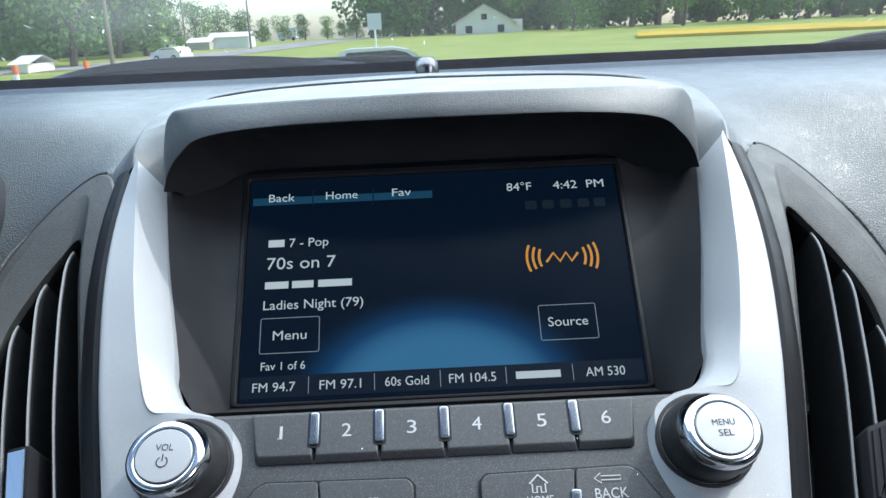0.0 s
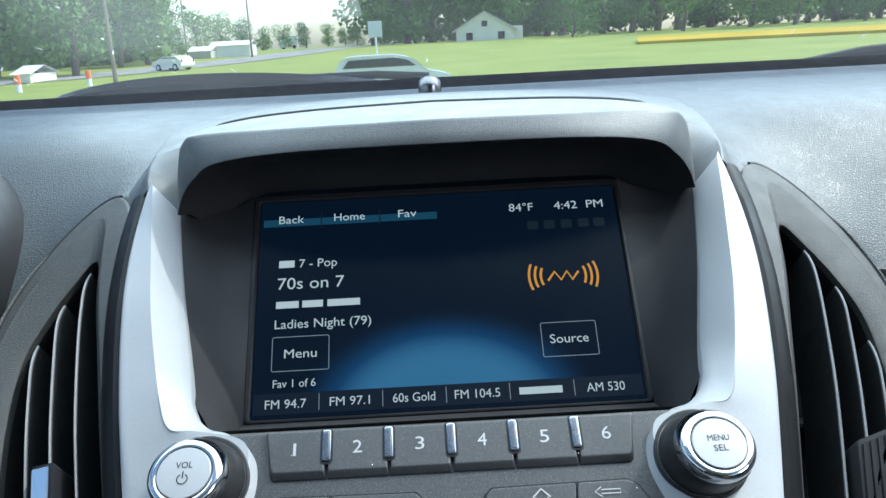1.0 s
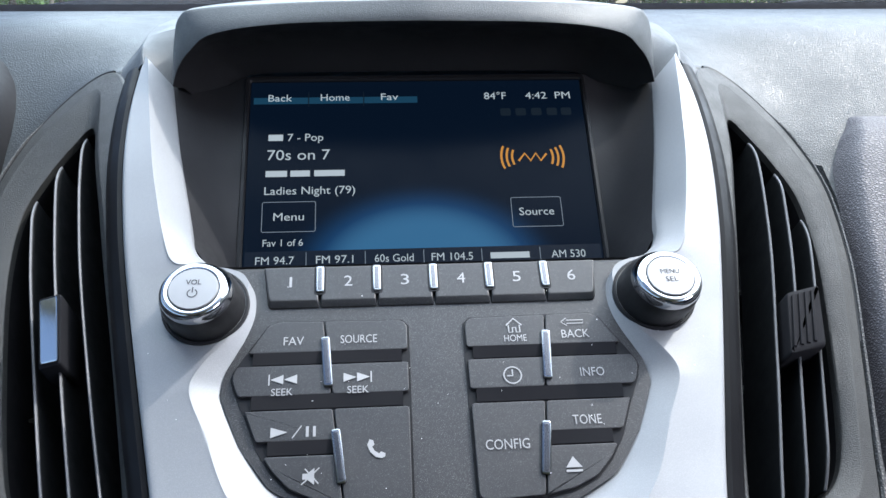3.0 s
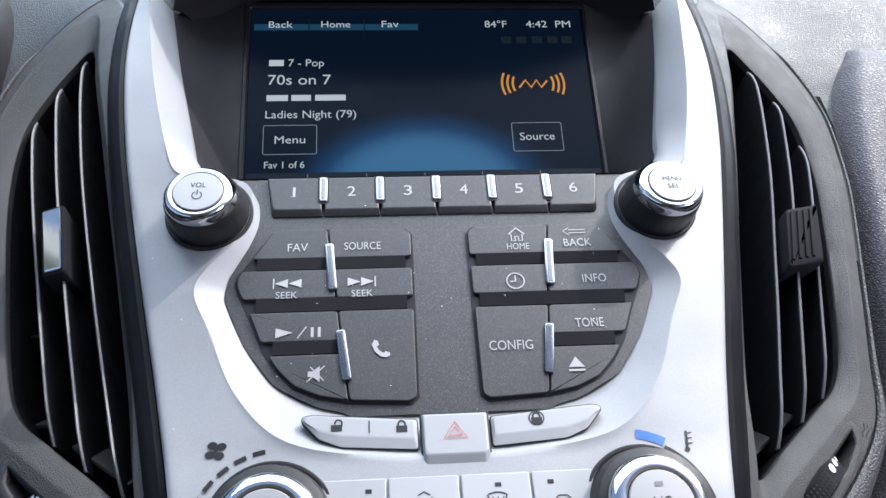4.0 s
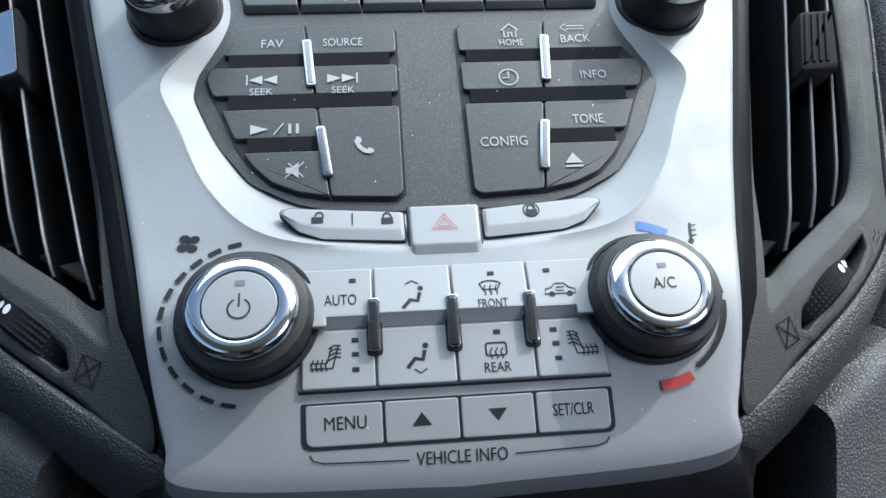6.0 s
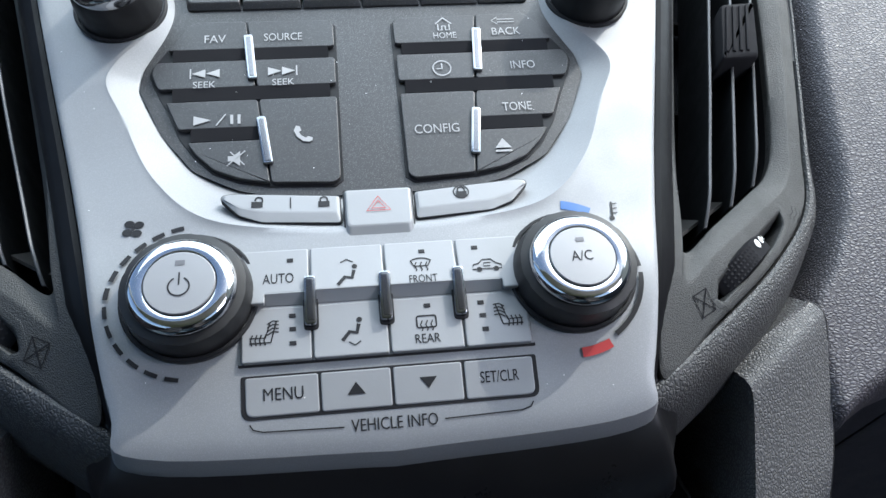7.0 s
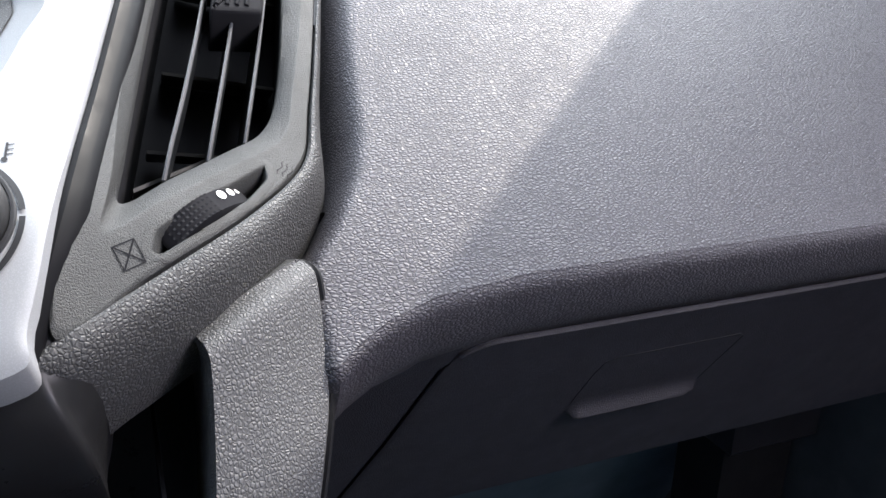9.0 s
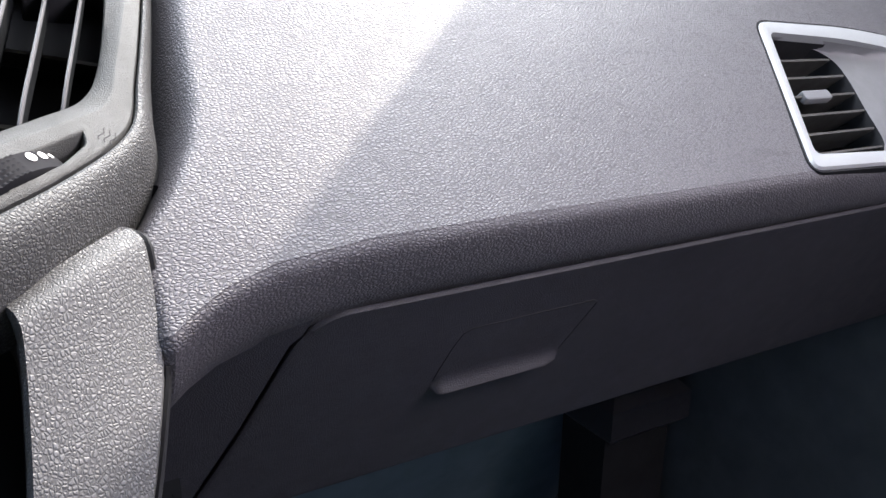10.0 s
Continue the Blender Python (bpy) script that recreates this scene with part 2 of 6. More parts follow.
def stroke(bm, pts, width, fn, w, closed=False):
    """A flat band along a line."""
    m = len(pts)
    left, right = [], []
    for i in range(m):
        b = np.array(pts[i], float)
        a = np.array(pts[(i - 1) % m] if closed or i else pts[i], float)
        c = np.array(pts[(i + 1) % m] if closed or i < m - 1 else pts[i], float)
        d = c - a
        d = d / (np.linalg.norm(d) + 1e-12)
        n = np.array((-d[1], d[0])) * width / 2
        left.append(bm.verts.new(fn(*(b + n), w)))
        right.append(bm.verts.new(fn(*(b - n), w)))
    for i in range(m if closed else m - 1):
        j = (i + 1) % m
        bm.faces.new((left[i], right[i], right[j], left[j]))


def flat(bm, poly, fn, w):
    bm.faces.new([bm.verts.new(fn(u, v, w)) for u, v in poly])


def lathe(bm, profile, place, n=48):
    """A turned solid: profile of (radius, height), place(x, y, height)."""
    rings = []
    for r, h in profile:
        rings.append([place(r * math.cos(2 * math.pi * i / n), r * math.sin(2 * math.pi * i / n), h) for i in range(n)])
    loft(bm, rings, True, cap_last=True)


def tube(bm, pts, r, n=10):
    """A round rod along world points; r may be a list."""
    pts = [Vector(p) for p in pts]
    rings = []
    for i, p in enumerate(pts):
        d = (pts[min(i + 1, len(pts) - 1)] - pts[max(i - 1, 0)]).normalized()
        s = d.cross(Vector((0.13, 0.29, 0.95))).normalized()
        q = d.cross(s)
        rr = r[i] if isinstance(r, (list, tuple)) else r
        rings.append([p + s * rr * math.cos(2 * math.pi * k / n) + q * rr * math.sin(2 * math.pi * k / n) for k in range(n)])
    loft(bm, rings, True, True, True)


def box(bm, x0, y0, z0, x1, y1, z1, bev=0.0):
    a = rect(x0, y0, x1, y1)
    if bev:
        b = inset(a, bev)
        loft(bm, [[Vector((*p, z0)) for p in b], [Vector((*p, z0 + bev)) for p in a], [Vector((*p, z1 - bev)) for p in a], [Vector((*p, z1)) for p in b]], True, True, True)
    else:
        loft(bm, [[Vector((*p, z0)) for p in a], [Vector((*p, z1)) for p in a]], True, True, True)


def glyphs(body, size=1.0):
    cu = bpy.data.curves.new("lettering", "FONT")
    cu.body, cu.size, cu.align_x = body, size, "LEFT"
    cu.resolution_u = 3
    ob = bpy.data.objects.new("lettering", cu)
    scene.collection.objects.link(ob)
    bpy.context.view_layer.update()
    me = bpy.data.meshes.new_from_object(ob.evaluated_get(bpy.context.evaluated_depsgraph_get()))
    bpy.data.objects.remove(ob)
    bpy.data.curves.remove(cu)
    bm = bmesh.new()
    bm.from_mesh(me)
    bpy.data.meshes.remove(me)
    return bm


_h = glyphs("H")
CAP_H = max(v.co.y for v in _h.verts) - min(v.co.y for v in _h.verts)
_h.free()


def letters(body, cu, cv, width, height, fn, w, align="c"):
    """Lettering of that width and capital height; cv is the middle of the capitals, cu the middle or the left end."""
    bm = glyphs(body)
    x0, x1 = min(v.co.x for v in bm.verts), max(v.co.x for v in bm.verts)
    sx, sy = width / (x1 - x0), height / CAP_H
    left = cu - width / 2 if align == "c" else cu
    for v in bm.verts:
        v.co = fn(left + (v.co.x - x0) * sx, cv - height / 2 + v.co.y * sy, w)
    return bm


# ---------- the sloping frames of the centre stack (millimetres) ----------
def frame_of(origin, degrees_up):
    a = radians(degrees_up)
    o, vv, ww = Vector(origin), Vector((0, math.cos(a), math.sin(a))), Vector((0, -math.sin(a), math.cos(a)))
    return lambda u, v, w: o + Vector((u / 1000, 0, 0)) + vv * (v / 1000) + ww * (w / 1000)


PN = frame_of((0, 0.2, 1.08), 41)
SC = frame_of((0, 0.256, 1.079), 50)
_v = np.arange(-220, 200, 1.0)
_w = np.interp(_v, [-175, -165, -155, -145, -130, -115, -95, -70, -20, 20, 60, 100, 140], [-5, -1.7, 1.9, 4.0, 6.2, 7.6, 6, 3, 1, 1, -2, -8.6, -17.3])
_w = np.convolve(np.pad(_w, 8, mode="edge"), np.ones(17) / 17, mode="valid")


def prof(v):
    return float(np.interp(v, _v, _w))


def edge_u(v):
    return float(np.polyval([-1.38329e-09, -2.4677e-06, -4.42851e-04, 0.226113, 106.20894], max(v, -150)))


def crease_u(v):
    return float(np.interp(-v, [-117, -82, -49, -21, -9, 10, 21, 31, 40, 54, 75, 90, 97], [117.5, 110.5, 103.5, 96, 88, 64.5, 69, 77, 80, 74, 64, 48, 20]))


def fall(u, v):
    """The silver plate falls off sideways from its crease to its outer edge."""
    c, e = crease_u(v), edge_u(v)
    t = max(0.0, min(1.0, (abs(u) - c) / (e - c)))
    k = max(0.0, min(1.0, (v + 125) / 35))
    return 2.5 * t * k * k * (3 - 2 * k)


def FP(u, v, w=0.0):
    return PN(u, v, prof(v) - fall(u, v) + w)


def BZ(u, v, w=0.0):
    return PN(u, v, prof(v) - 5 - 0.42 * (abs(u) - edge_u(v)) + w)


# ---------- centre stack: silver faceplate ----------
# half contours, top of the arm to the middle of the foot: inner edge, crease, outer edge
INNER = [(109, 116), (100.5, 76), (92.5, 43), (86.5, 20), (80, 10.5), (71, 7), (62.5, -2), (60, -11), (62.5, -22), (67.8, -33), (68.8, -41), (61.5, -58), (51.5, -71.5), (37, -78.5), (12, -81.3), (0, -81.5)]
CREASE = [(119, 124), (110.5, 82), (103.5, 49), (96, 21), (91, 9), (82, 7.5), (66, 3), (64.5, -10), (69, -21), (77, -31), (80, -40), (74, -54), (64, -76), (48, -91.5), (20, -97), (0, -97.5)]
OUTER = [(123.4, 130.5), (121.5, 86), (115.5, 50), (110.2, 21), (107, 6), (104.5, -5), (103, -12), (101, -20), (99, -32), (96.5, -42), (93.5, -54), (88, -75), (79.5, -106), (71.5, -143), (64, -155.5), (0, -159)]


OUTER = [(edge_u(v_), v_) if v_ > -142 else (u_, v_) for u_, v_ in OUTER]


def both(half, n=7):
    r = crv(half, n)
    return [tuple(p) for p in r] + [(-p[0], p[1]) for p in r[-2::-1]]


def lerp(a, b, t):
    return [(p[0] + (q[0] - p[0]) * t, p[1] + (q[1] - p[1]) * t) for p, q in zip(a, b)]


inn, cre, out = both(INNER), both(CREASE), both(OUTER)
faceplate = thing("centre_stack", PN(0, -160, -10), "silver-painted centre stack with charcoal key field on the dashboard", "centre stack")
rings = []
for t, k, w in ((0, 0, -9), (0, 0, -3.4), (0.03, 0.02, -2.9), (0.3, 0.3, -1.9), (0.6, 0.6, -0.8), (0.88, 0.88, 0.1), (0.96, 0.96, 0.42), (1.0, 1.0, 0.5)):
    rings.append([PN(u, v, (prof(v) if v > 20 else k * prof(v)) + w - (1 - t) * 8.0 * max(0, min(1, (v - 12) / 22))) for u, v in lerp(inn, cre, t)])
for t, w in ((0.025, 0.48), (0.06, 0.45), (0.12, 0.4), (0.2, 0.35), (0.28, 0.3), (0.36, 0.25), (0.44, 0.2), (0.52, 0.15), (0.6, 0.1), (0.68, 0.05), (0.76, 0.0), (0.85, 0.0), (0.92, -0.1), (0.965, -0.3)):
    rings.append([FP(u, v, w) for u, v in lerp(cre, out, t)])


def swell(pts, d):
    return [(u * (1 + d / 110), v - d * 1.2 * (1 if v < -140 else max(0, min(1, -(v + 100) / 40)))) for u, v in pts]


for d, w in ((0, -0.9), (0.5, -2.4), (1.5, -6), (2.2, -10), (2.0, -16)):
    rings.append([FP(u, v, w) for u, v in swell(out, d)])
bm = bmesh.new()
loft(bm, rings)
low_rings = []
for d, w in ((1.0, -8.5), (3.0, -8.8), (6.0, -10), (10.0, -13), (14.0, -18), (16.5, -25), (17.5, -34), (17.8, -48)):
    low_rings.append([FP(u, v, w) for u, v in swell([q for q in out if q[1] < -118], d)])
bt = bmesh.new()
loft(bt, low_rings)
part("under_trim", bt, M["fascia"], faceplate, "dark rounded fascia under the silver plate")
part("faceplate", bm, M["silver"], faceplate, "silver painted plastic faceplate with scuffs")

def KP(u, v, w=0.0):
    return PN(u, v, w - 0.3)


# ---------- charcoal key field ----------
bm = bmesh.new()
rows = []
for v in np.arange(6.0, -83.5, -1.6):
    hw = float(np.interp(-v, [-6, 2, 11, 22, 33, 41, 58, 71.5, 78.5, 81.3, 81.5], [72, 65.4, 62.2, 64.7, 70, 71, 63.7, 53.7, 41, 30, 30]))
    rows.append([KP(u, v, -1.2) for u in np.linspace(-hw, hw, 15)])
loft(bm, rows)
# rolled upper edge that drops back towards the screen
back = [[KP(u, 6, -1.2) for u in np.linspace(-71, 71, 15)], [KP(u, 7.4, -2.2) for u in np.linspace(-72, 72, 15)], [KP(u, 8, -5) for u in np.linspace(-73, 73, 15)], [KP(u, 9, -16) for u in np.linspace(-76, 76, 15)]]
loft(bm, back)
part("key_field", bm, M["panel"], faceplate, "charcoal metallic flecked key field")


PLANE = {}


def key(poly, name="key", mat="key", hi=0.6, lo=-2.2, bev=0.3, r=1.1, label="", tilt=None):
    """A key; tilt: heights of its face at the lower and upper edge above the silver plate (none: on the flat key field)."""
    va, vb = min(q[1] for q in poly), max(q[1] for q in poly)
    if tilt is None:
        plane = KP
    else:
        pa, pb = prof(va) + tilt[0] - hi, prof(vb) + tilt[1] - hi

        def plane(u, v, w):
            return PN(u, v, pa + (pb - pa) * (v - va) / (vb - va) + w)

    bm = bmesh.new()
    prism(bm, rounded(poly, r), lo, hi, bev, plane)
    ob = part(name, bm, M[mat], faceplate, label)
    PLANE[ob.name] = plane
    return ob


def on_key(owner, body, cu, cv, width, height, w=0.75, mat="white"):
    return part("lettering", letters(body, cu, cv, width, height, PLANE.get(owner.name, FP), w), M[mat], owner, smooth=False)


def icon(owner, shapes, w=0.75, mat="white", name="icon"):
    """shapes: (polygon,) filled, or (line, width, closed) drawn."""
    bm = bmesh.new()
    fn = PLANE.get(owner.name, FP)
    for s in shapes:
        if len(s) == 1:
            flat(bm, s[0], fn, w)
        else:
            stroke(bm, s[0], s[1], fn, w, s[2])
    return part(name, bm, M[mat], owner, smooth=False)


# preset keys 1 to 6
edges = [-59.7, -39.6, -19.8, 0.1, 19.9, 39.8, 59.3]
for i in range(6):
    a, b = edges[i] + 0.25, edges[i + 1] - 0.25
    if i == 0:
        poly = [(a + 2.2, -9.5), (b, -9.5), (b, 6.2), (a, 6.2)]
    elif i == 5:
        poly = [(a, -9.5), (b - 2.0, -9.5), (b, 6.2), (a, 6.2)]
    else:
        poly = rect(a, -9.5, b, 6.2)
    bm = bmesh.new()
    rr = [1.6 if i == 0 else 0.3, 1.6 if i == 5 else 0.3, 0.3, 0.3]
    lowp = [(poly[0][0] + 0.4, -7.9), (poly[1][0] - 0.4, -7.9), (poly[2][0] - 0.35, 5.8), (poly[3][0] + 0.35, 5.8)]
    topp = [(poly[0][0] + 0.7, -7.5), (poly[1][0] - 0.7, -7.5), (poly[2][0] - 0.7, 5.5), (poly[3][0] + 0.7, 5.5)]
    inp = [(poly[0][0] + 1.0, -7.2), (poly[1][0] - 1.0, -7.2), (poly[2][0] - 1.0, 5.2), (poly[3][0] + 1.0, 5.2)]
    loft(bm, [[KP(u, v, h) for u, v in rounded(q, rr)] for q, h in ((poly, -2.4), (poly, -0.6), (lowp, 0.8), (topp, 1.0), (inp, 1.0))], True, cap_last=True)
    k = part("preset_key", bm, M["key"], faceplate)
    PLANE[k.name] = KP
    on_key(k, str(i + 1), (a + b) / 2 - 0.1, -0.3, 0.9 if i == 0 else 2.9, 4.1, 1.15)


def pill(a, b, width, hi, name="divider", mat="divider", label="", w0=-2.0, fn=KP):
    a, b = np.array(a, float), np.array(b, float)
    d = (b - a) / np.linalg.norm(b - a)
    n = np.array((-d[1], d[0])) * width / 2
    poly = rounded([tuple(a - n), tuple(b - n), tuple(b + n), tuple(a + n)], width * 0.32, 3)
    bm = bmesh.new()
    prism(bm, poly, w0, hi, 0.55, fn)
    return part(name, bm, M[mat], faceplate, label)


for u in edges[1:-1]:
    d = pill((u, 5.8), (u, -4.9), 3.0, 1.6, label="chrome divider between keys")
    bm = bmesh.new()
    prism(bm, rounded(rect(u - 0.75, -4.0, u + 0.75, 5.0), 0.5, 3), 1.2, 1.7, 0.2, KP)
    part("inlay", bm, M["dark_chrome"], d)
    bm = bmesh.new()
    prism(bm, rounded(rect(u - 2.1, -5.6, u + 2.1, 6.1), 1.2, 3), -2, 1.08, 0.2, KP)
    part("divider_seat", bm, M["black"], faceplate)


# key clusters, left and right of the plain middle strip; the outline is clipped by rows and a slanting joint
def split_u(v):
    return float(np.interp(-v, [15.5, 78], [38.0, 30.8]))


def clip(poly, axis_fn, keep_positive):
    """Sutherland-Hodgman clip by axis_fn(u, v) >= 0 (or <= 0)."""
    res = []
    sg = 1 if keep_positive else -1
    for p, q in zip(poly, poly[1:] + poly[:1]):
        fp, fq = sg * axis_fn(*p), sg * axis_fn(*q)
        if fp >= 0:
            res.append(p)
        if (fp >= 0) != (fq >= 0):
            t = fp / (fp - fq)
            res.append((p[0] + (q[0] - p[0]) * t, p[1] + (q[1] - p[1]) * t))
    return res


CL = [(9.9, -18), (11.8, -16), (53.5, -15.4), (56.5, -17), (66.6, -33), (67.2, -35.5), (66, -39.5), (62, -48), (57.6, -59), (52.8, -66.5), (47.5, -72), (40, -75.4), (31.2, -77.2), (12.2, -78.2), (10.2, -76.6)]
GAP = 0.28
for side in (-1, 1):
    def cut(v_hi, v_lo, part_side):
        p = [(u, v) for u, v in CL]
        p = clip(p, lambda u, v: v_hi - v, True)
        p = clip(p, lambda u, v: v - v_lo, True)
        if part_side == "in":
            p = clip(p, lambda u, v: split_u(v) - GAP - u, True)
        else:
            p = clip(p, lambda u, v: u - split_u(v) - GAP, True)
        return [(side * u, v) for u, v in p]

    # dark well under the whole cluster, seen in the joints
    bm = bmesh.new()
    prism(bm, inset([(side * u, v) for u, v in CL], -0.85), -5, -0.95, 0.1, KP)
    part("key_well", bm, M["black"], faceplate)
    rows_in = [(-10, -26.9), (-31.5, -41.95), (-47.0, -90)]
    rows_out = [(-10, -26.9), (-31.5, -41.95), (-47.0, -57.2), (-62.0, -90)]
    ks = {}
    for i, (a, b) in enumerate(rows_in):
        ks["in", i] = key(cut(a, b, "in"), hi=0.45, lo=-3)
    for i, (a, b) in enumerate(rows_out):
        ks["out", i] = key(cut(a, b, "out"), hi=0.45, lo=-3)
    # finger grooves: a dark step along the lower side of the rows
    for i, (a, b, u0, u1) in enumerate(((-26.8, -31.2, 12.0, 61.0), (-41.85, -46.7, 12.0, 60.6), (-57.1, -61.7, 34.0, 54.6))):
        poly = [(side * u0, a), (side * u1, a), (side * (u1 - (0 if i else 0)), b), (side * u0, b)]
        bm = bmesh.new()
        loft(bm, [[KP(u, v + 0.2, 0.2) for u, v in (poly[0], poly[1])], [KP(u, v, 0.45) for u, v in (poly[0], poly[1])], [KP(u, v + 0.4, -0.35) for u, v in (poly[3], poly[2])], [KP(u, v, -0.95) for u, v in (poly[3], poly[2])]])
        part("finger_groove", bm, M["cave"], faceplate)
    for (a, b) in (((38.0 - 0.6, -21.8), (36.0, -39.8)), ((33.6, -54.0), (31.4, -71.4))):
        a, b = (side * a[0], a[1]), (side * b[0], b[1])
        d = pill(a, b, 3.1, 1.5, label="chrome divider between keys")
        an, bn = np.array(a), np.array(b)
        dv = (bn - an) / np.linalg.norm(bn - an)
        nn = np.array((-dv[1], dv[0])) * 0.8
        a2, b2 = an + dv * 1.0, bn - dv * 1.0
        bm = bmesh.new()
        prism(bm, rounded([tuple(a2 - nn), tuple(b2 - nn), tuple(b2 + nn), tuple(a2 + nn)], 0.5, 3), 1.0, 1.6, 0.2, KP)
        part("inlay", bm, M["dark_chrome"], d)
    if side < 0:
        on_key(ks["out", 0], "FAV", -47.8, -22.9, 6.7, 3.0, 0.85)
        on_key(ks["in", 0], "SOURCE", -26.2, -22.8, 12.2, 2.9, 0.85)
        for owner, cu, sg in ((ks["out", 1], -50.6, -1), (ks["in", 1], -26.8, 1)):
            cv = -36.6
            tri = [[(cu + sg * (x + 4.2), cv), (cu + sg * x, cv + 1.6), (cu + sg * x, cv - 1.6)] for x in (-4.4, 0.0)]
            icon(owner, [(t,) for t in tri] + [([(cu + sg * 4.6, cv + 1.9), (cu + sg * 4.6, cv - 1.9)], 0.45, False)], 0.85)
            on_key(owner, "SEEK", cu + 0.3 * sg, -40.9, 6.9, 2.4, 0.85)
        icon(ks["out", 2], [([(-53.8, -52.7), (-53.8, -56.1), (-48.5, -54.4)],), ([(-47.0, -56.4), (-44.2, -52.4)], 0.4, False), (rect(-42.8, -56.1, -41.9, -52.7),), (rect(-40.6, -56.1, -39.7, -52.7),)], 0.85)
        # telephone handset
        icon(ks["in", 2], [([(-22.96, -57.77), (-21.81, -58.11), (-21.40, -59.55), (-22.14, -60.15), (-21.40, -61.42), (-20.01, -62.36), (-19.43, -61.77), (-18.04, -62.36), (-18.12, -63.30), (-19.19, -63.89), (-20.99, -63.46), (-22.79, -61.77), (-23.70, -59.47)],)], 0.85)
        # crossed-out loudspeaker
        cu, cv = -41.1, -68.6
        icon(ks["out", 3], [([(cu - 2.3, cv + 0.9), (cu - 0.8, cv + 0.9), (cu + 1.3, cv + 2.6), (cu + 1.3, cv - 2.6), (cu - 0.8, cv - 0.9), (cu - 2.3, cv - 0.9)],), ([(cu - 2.6, cv - 2.5), (cu + 2.8, cv + 2.6)], 0.4, False), ([(cu - 1.6, cv + 2.4), (cu + 2.6, cv - 2.3)], 0.4, False)], 0.85)
    else:
        cu, cv = 26.7, -19.6
        icon(ks["in", 0], [([(cu - 2.7, cv), (cu, cv + 2.6), (cu + 2.7, cv)], 0.5, False), ([(cu - 1.9, cv), (cu - 1.9, cv - 2.6), (cu - 0.6, cv - 2.6), (cu - 0.6, cv - 0.9), (cu + 0.6, cv - 0.9), (cu + 0.6, cv - 2.6), (cu + 1.9, cv - 2.6), (cu + 1.9, cv)], 0.45, False)], 0.85)
        on_key(ks["in", 0], "HOME", 26.8, -24.4, 7.7, 2.4, 0.85)
        cu, cv = 47.0, -18.9
        icon(ks["out", 0], [([(cu - 3.9, cv), (cu - 1.9, cv + 1.5), (cu - 1.9, cv + 0.6), (cu + 3.9, cv + 0.6), (cu + 3.9, cv - 0.6), (cu - 1.9, cv - 0.6), (cu - 1.9, cv - 1.5)], 0.3, True)], 0.85)
        on_key(ks["out", 0], "BACK", 47.6, -23.4, 9.6, 3.0, 0.85)
        icon(ks["in", 1], [(circle(24.4, -37.9, 2.9, 28), 0.45, True), ([(24.4, -35.9), (24.4, -38.1), (22.6, -38.1)], 0.5, False)], 0.85)
        on_key(ks["out", 1], "INFO", 51.2, -37.6, 8.1, 3.0, 0.85)
        on_key(ks["in", 2], "CONFIG", 20.4, -61.1, 14.0, 3.2, 0.85)
        on_key(ks["out", 2], "TONE", 46.9, -54.0, 9.4, 3.1, 0.85)
        cu, cv = 40.4, -68.5
        icon(ks["out", 3], [([(cu - 2.6, cv - 0.9), (cu, cv + 2.6), (cu + 2.6, cv - 0.9)],), (rect(cu - 2.6, cv - 2.3, cu + 2.6, cv - 1.6),)], 0.85)

# ---------- door-lock and hazard switches ----------
LOCK = [(10.4, -85.6), (41.6, -82.9), (44.4, -83.4), (44.9, -85.2), (39.6, -91.2), (33, -94.0), (10.4, -95.6)]
for side in (-1, 1):
    poly = [(side * u, v) for u, v in LOCK]
    bm = bmesh.new()
    prism(bm, rounded(inset(poly, 0.2), 1.0), -2, 0.12, 0.1, FP)
    part("switch_seat", bm, M["ink"], faceplate)
    base = inset(poly, 0.5)
    top = [(u + side * (-0.9 if abs(u) > 41 else 0.8 if abs(u) < 13 else 0), v + (2.9 if v < -92 else 2.2 if v < -90 else -0.4)) for u, v in base]
    inn_ = [(u + side * (-0.4 if abs(u) > 30 else 0.5 if abs(u) < 13 else 0), v + (0.5 if v < -88 else -0.4)) for u, v in top]
    bm = bmesh.new()
    loft(bm, [[FP(u, v, h) for u, v in rounded(q, 1.0)] for q, h in ((base, -0.4), (base, 0.25), (top, 0.8), (inn_, 0.85))], True, cap_last=True)
    sw = part("lock_switch", bm, M["silver_key"], faceplate, smooth=False)

    def padlock(cu, cv, opened):
        arch = circle(cu + (0.5 if opened else 0), cv + 0.8, 1.0, 10, 0, 180)
        line = ([(arch[0][0], cv)] if True else []) + arch + ([(arch[-1][0], cv + 0.5)] if opened else [(arch[-1][0], cv)])
        return [(rect(cu - 1.6, cv - 1.7, cu + 1.6, cv + 0.3),), (line, 0.5, False)]

    if side < 0:
        icon(sw, padlock(-34.2, -87.2, True) + padlock(-15.4, -88.2, False) + [([(-24.8, -86.0), (-24.8, -89.8)], 0.35, False)], 1.0, "ink")
    else:
        icon(sw, padlock(24.4, -87.4, False) + [(circle(24.4, -87.3, 2.2, 16), 0.35, True)], 1.0, "ink")
HZ = [(-9.6, -84.6), (9.9, -84.6), (9.7, -98.6), (8.6, -100.2), (-8.6, -100.2), (-9.5, -98.8)]
bm = bmesh.new()
prism(bm, inset(HZ, -0.45), -2, 0.3, 0.2, FP)
part("switch_seat", bm, M["ink"], faceplate)
bm = bmesh.new()
HT = [(u * 0.95, -97.4 if v < -97 else v - 0.5) for u, v in HZ]
HT[2], HT[5] = (9.2, -96.6), (-9.0, -96.8)
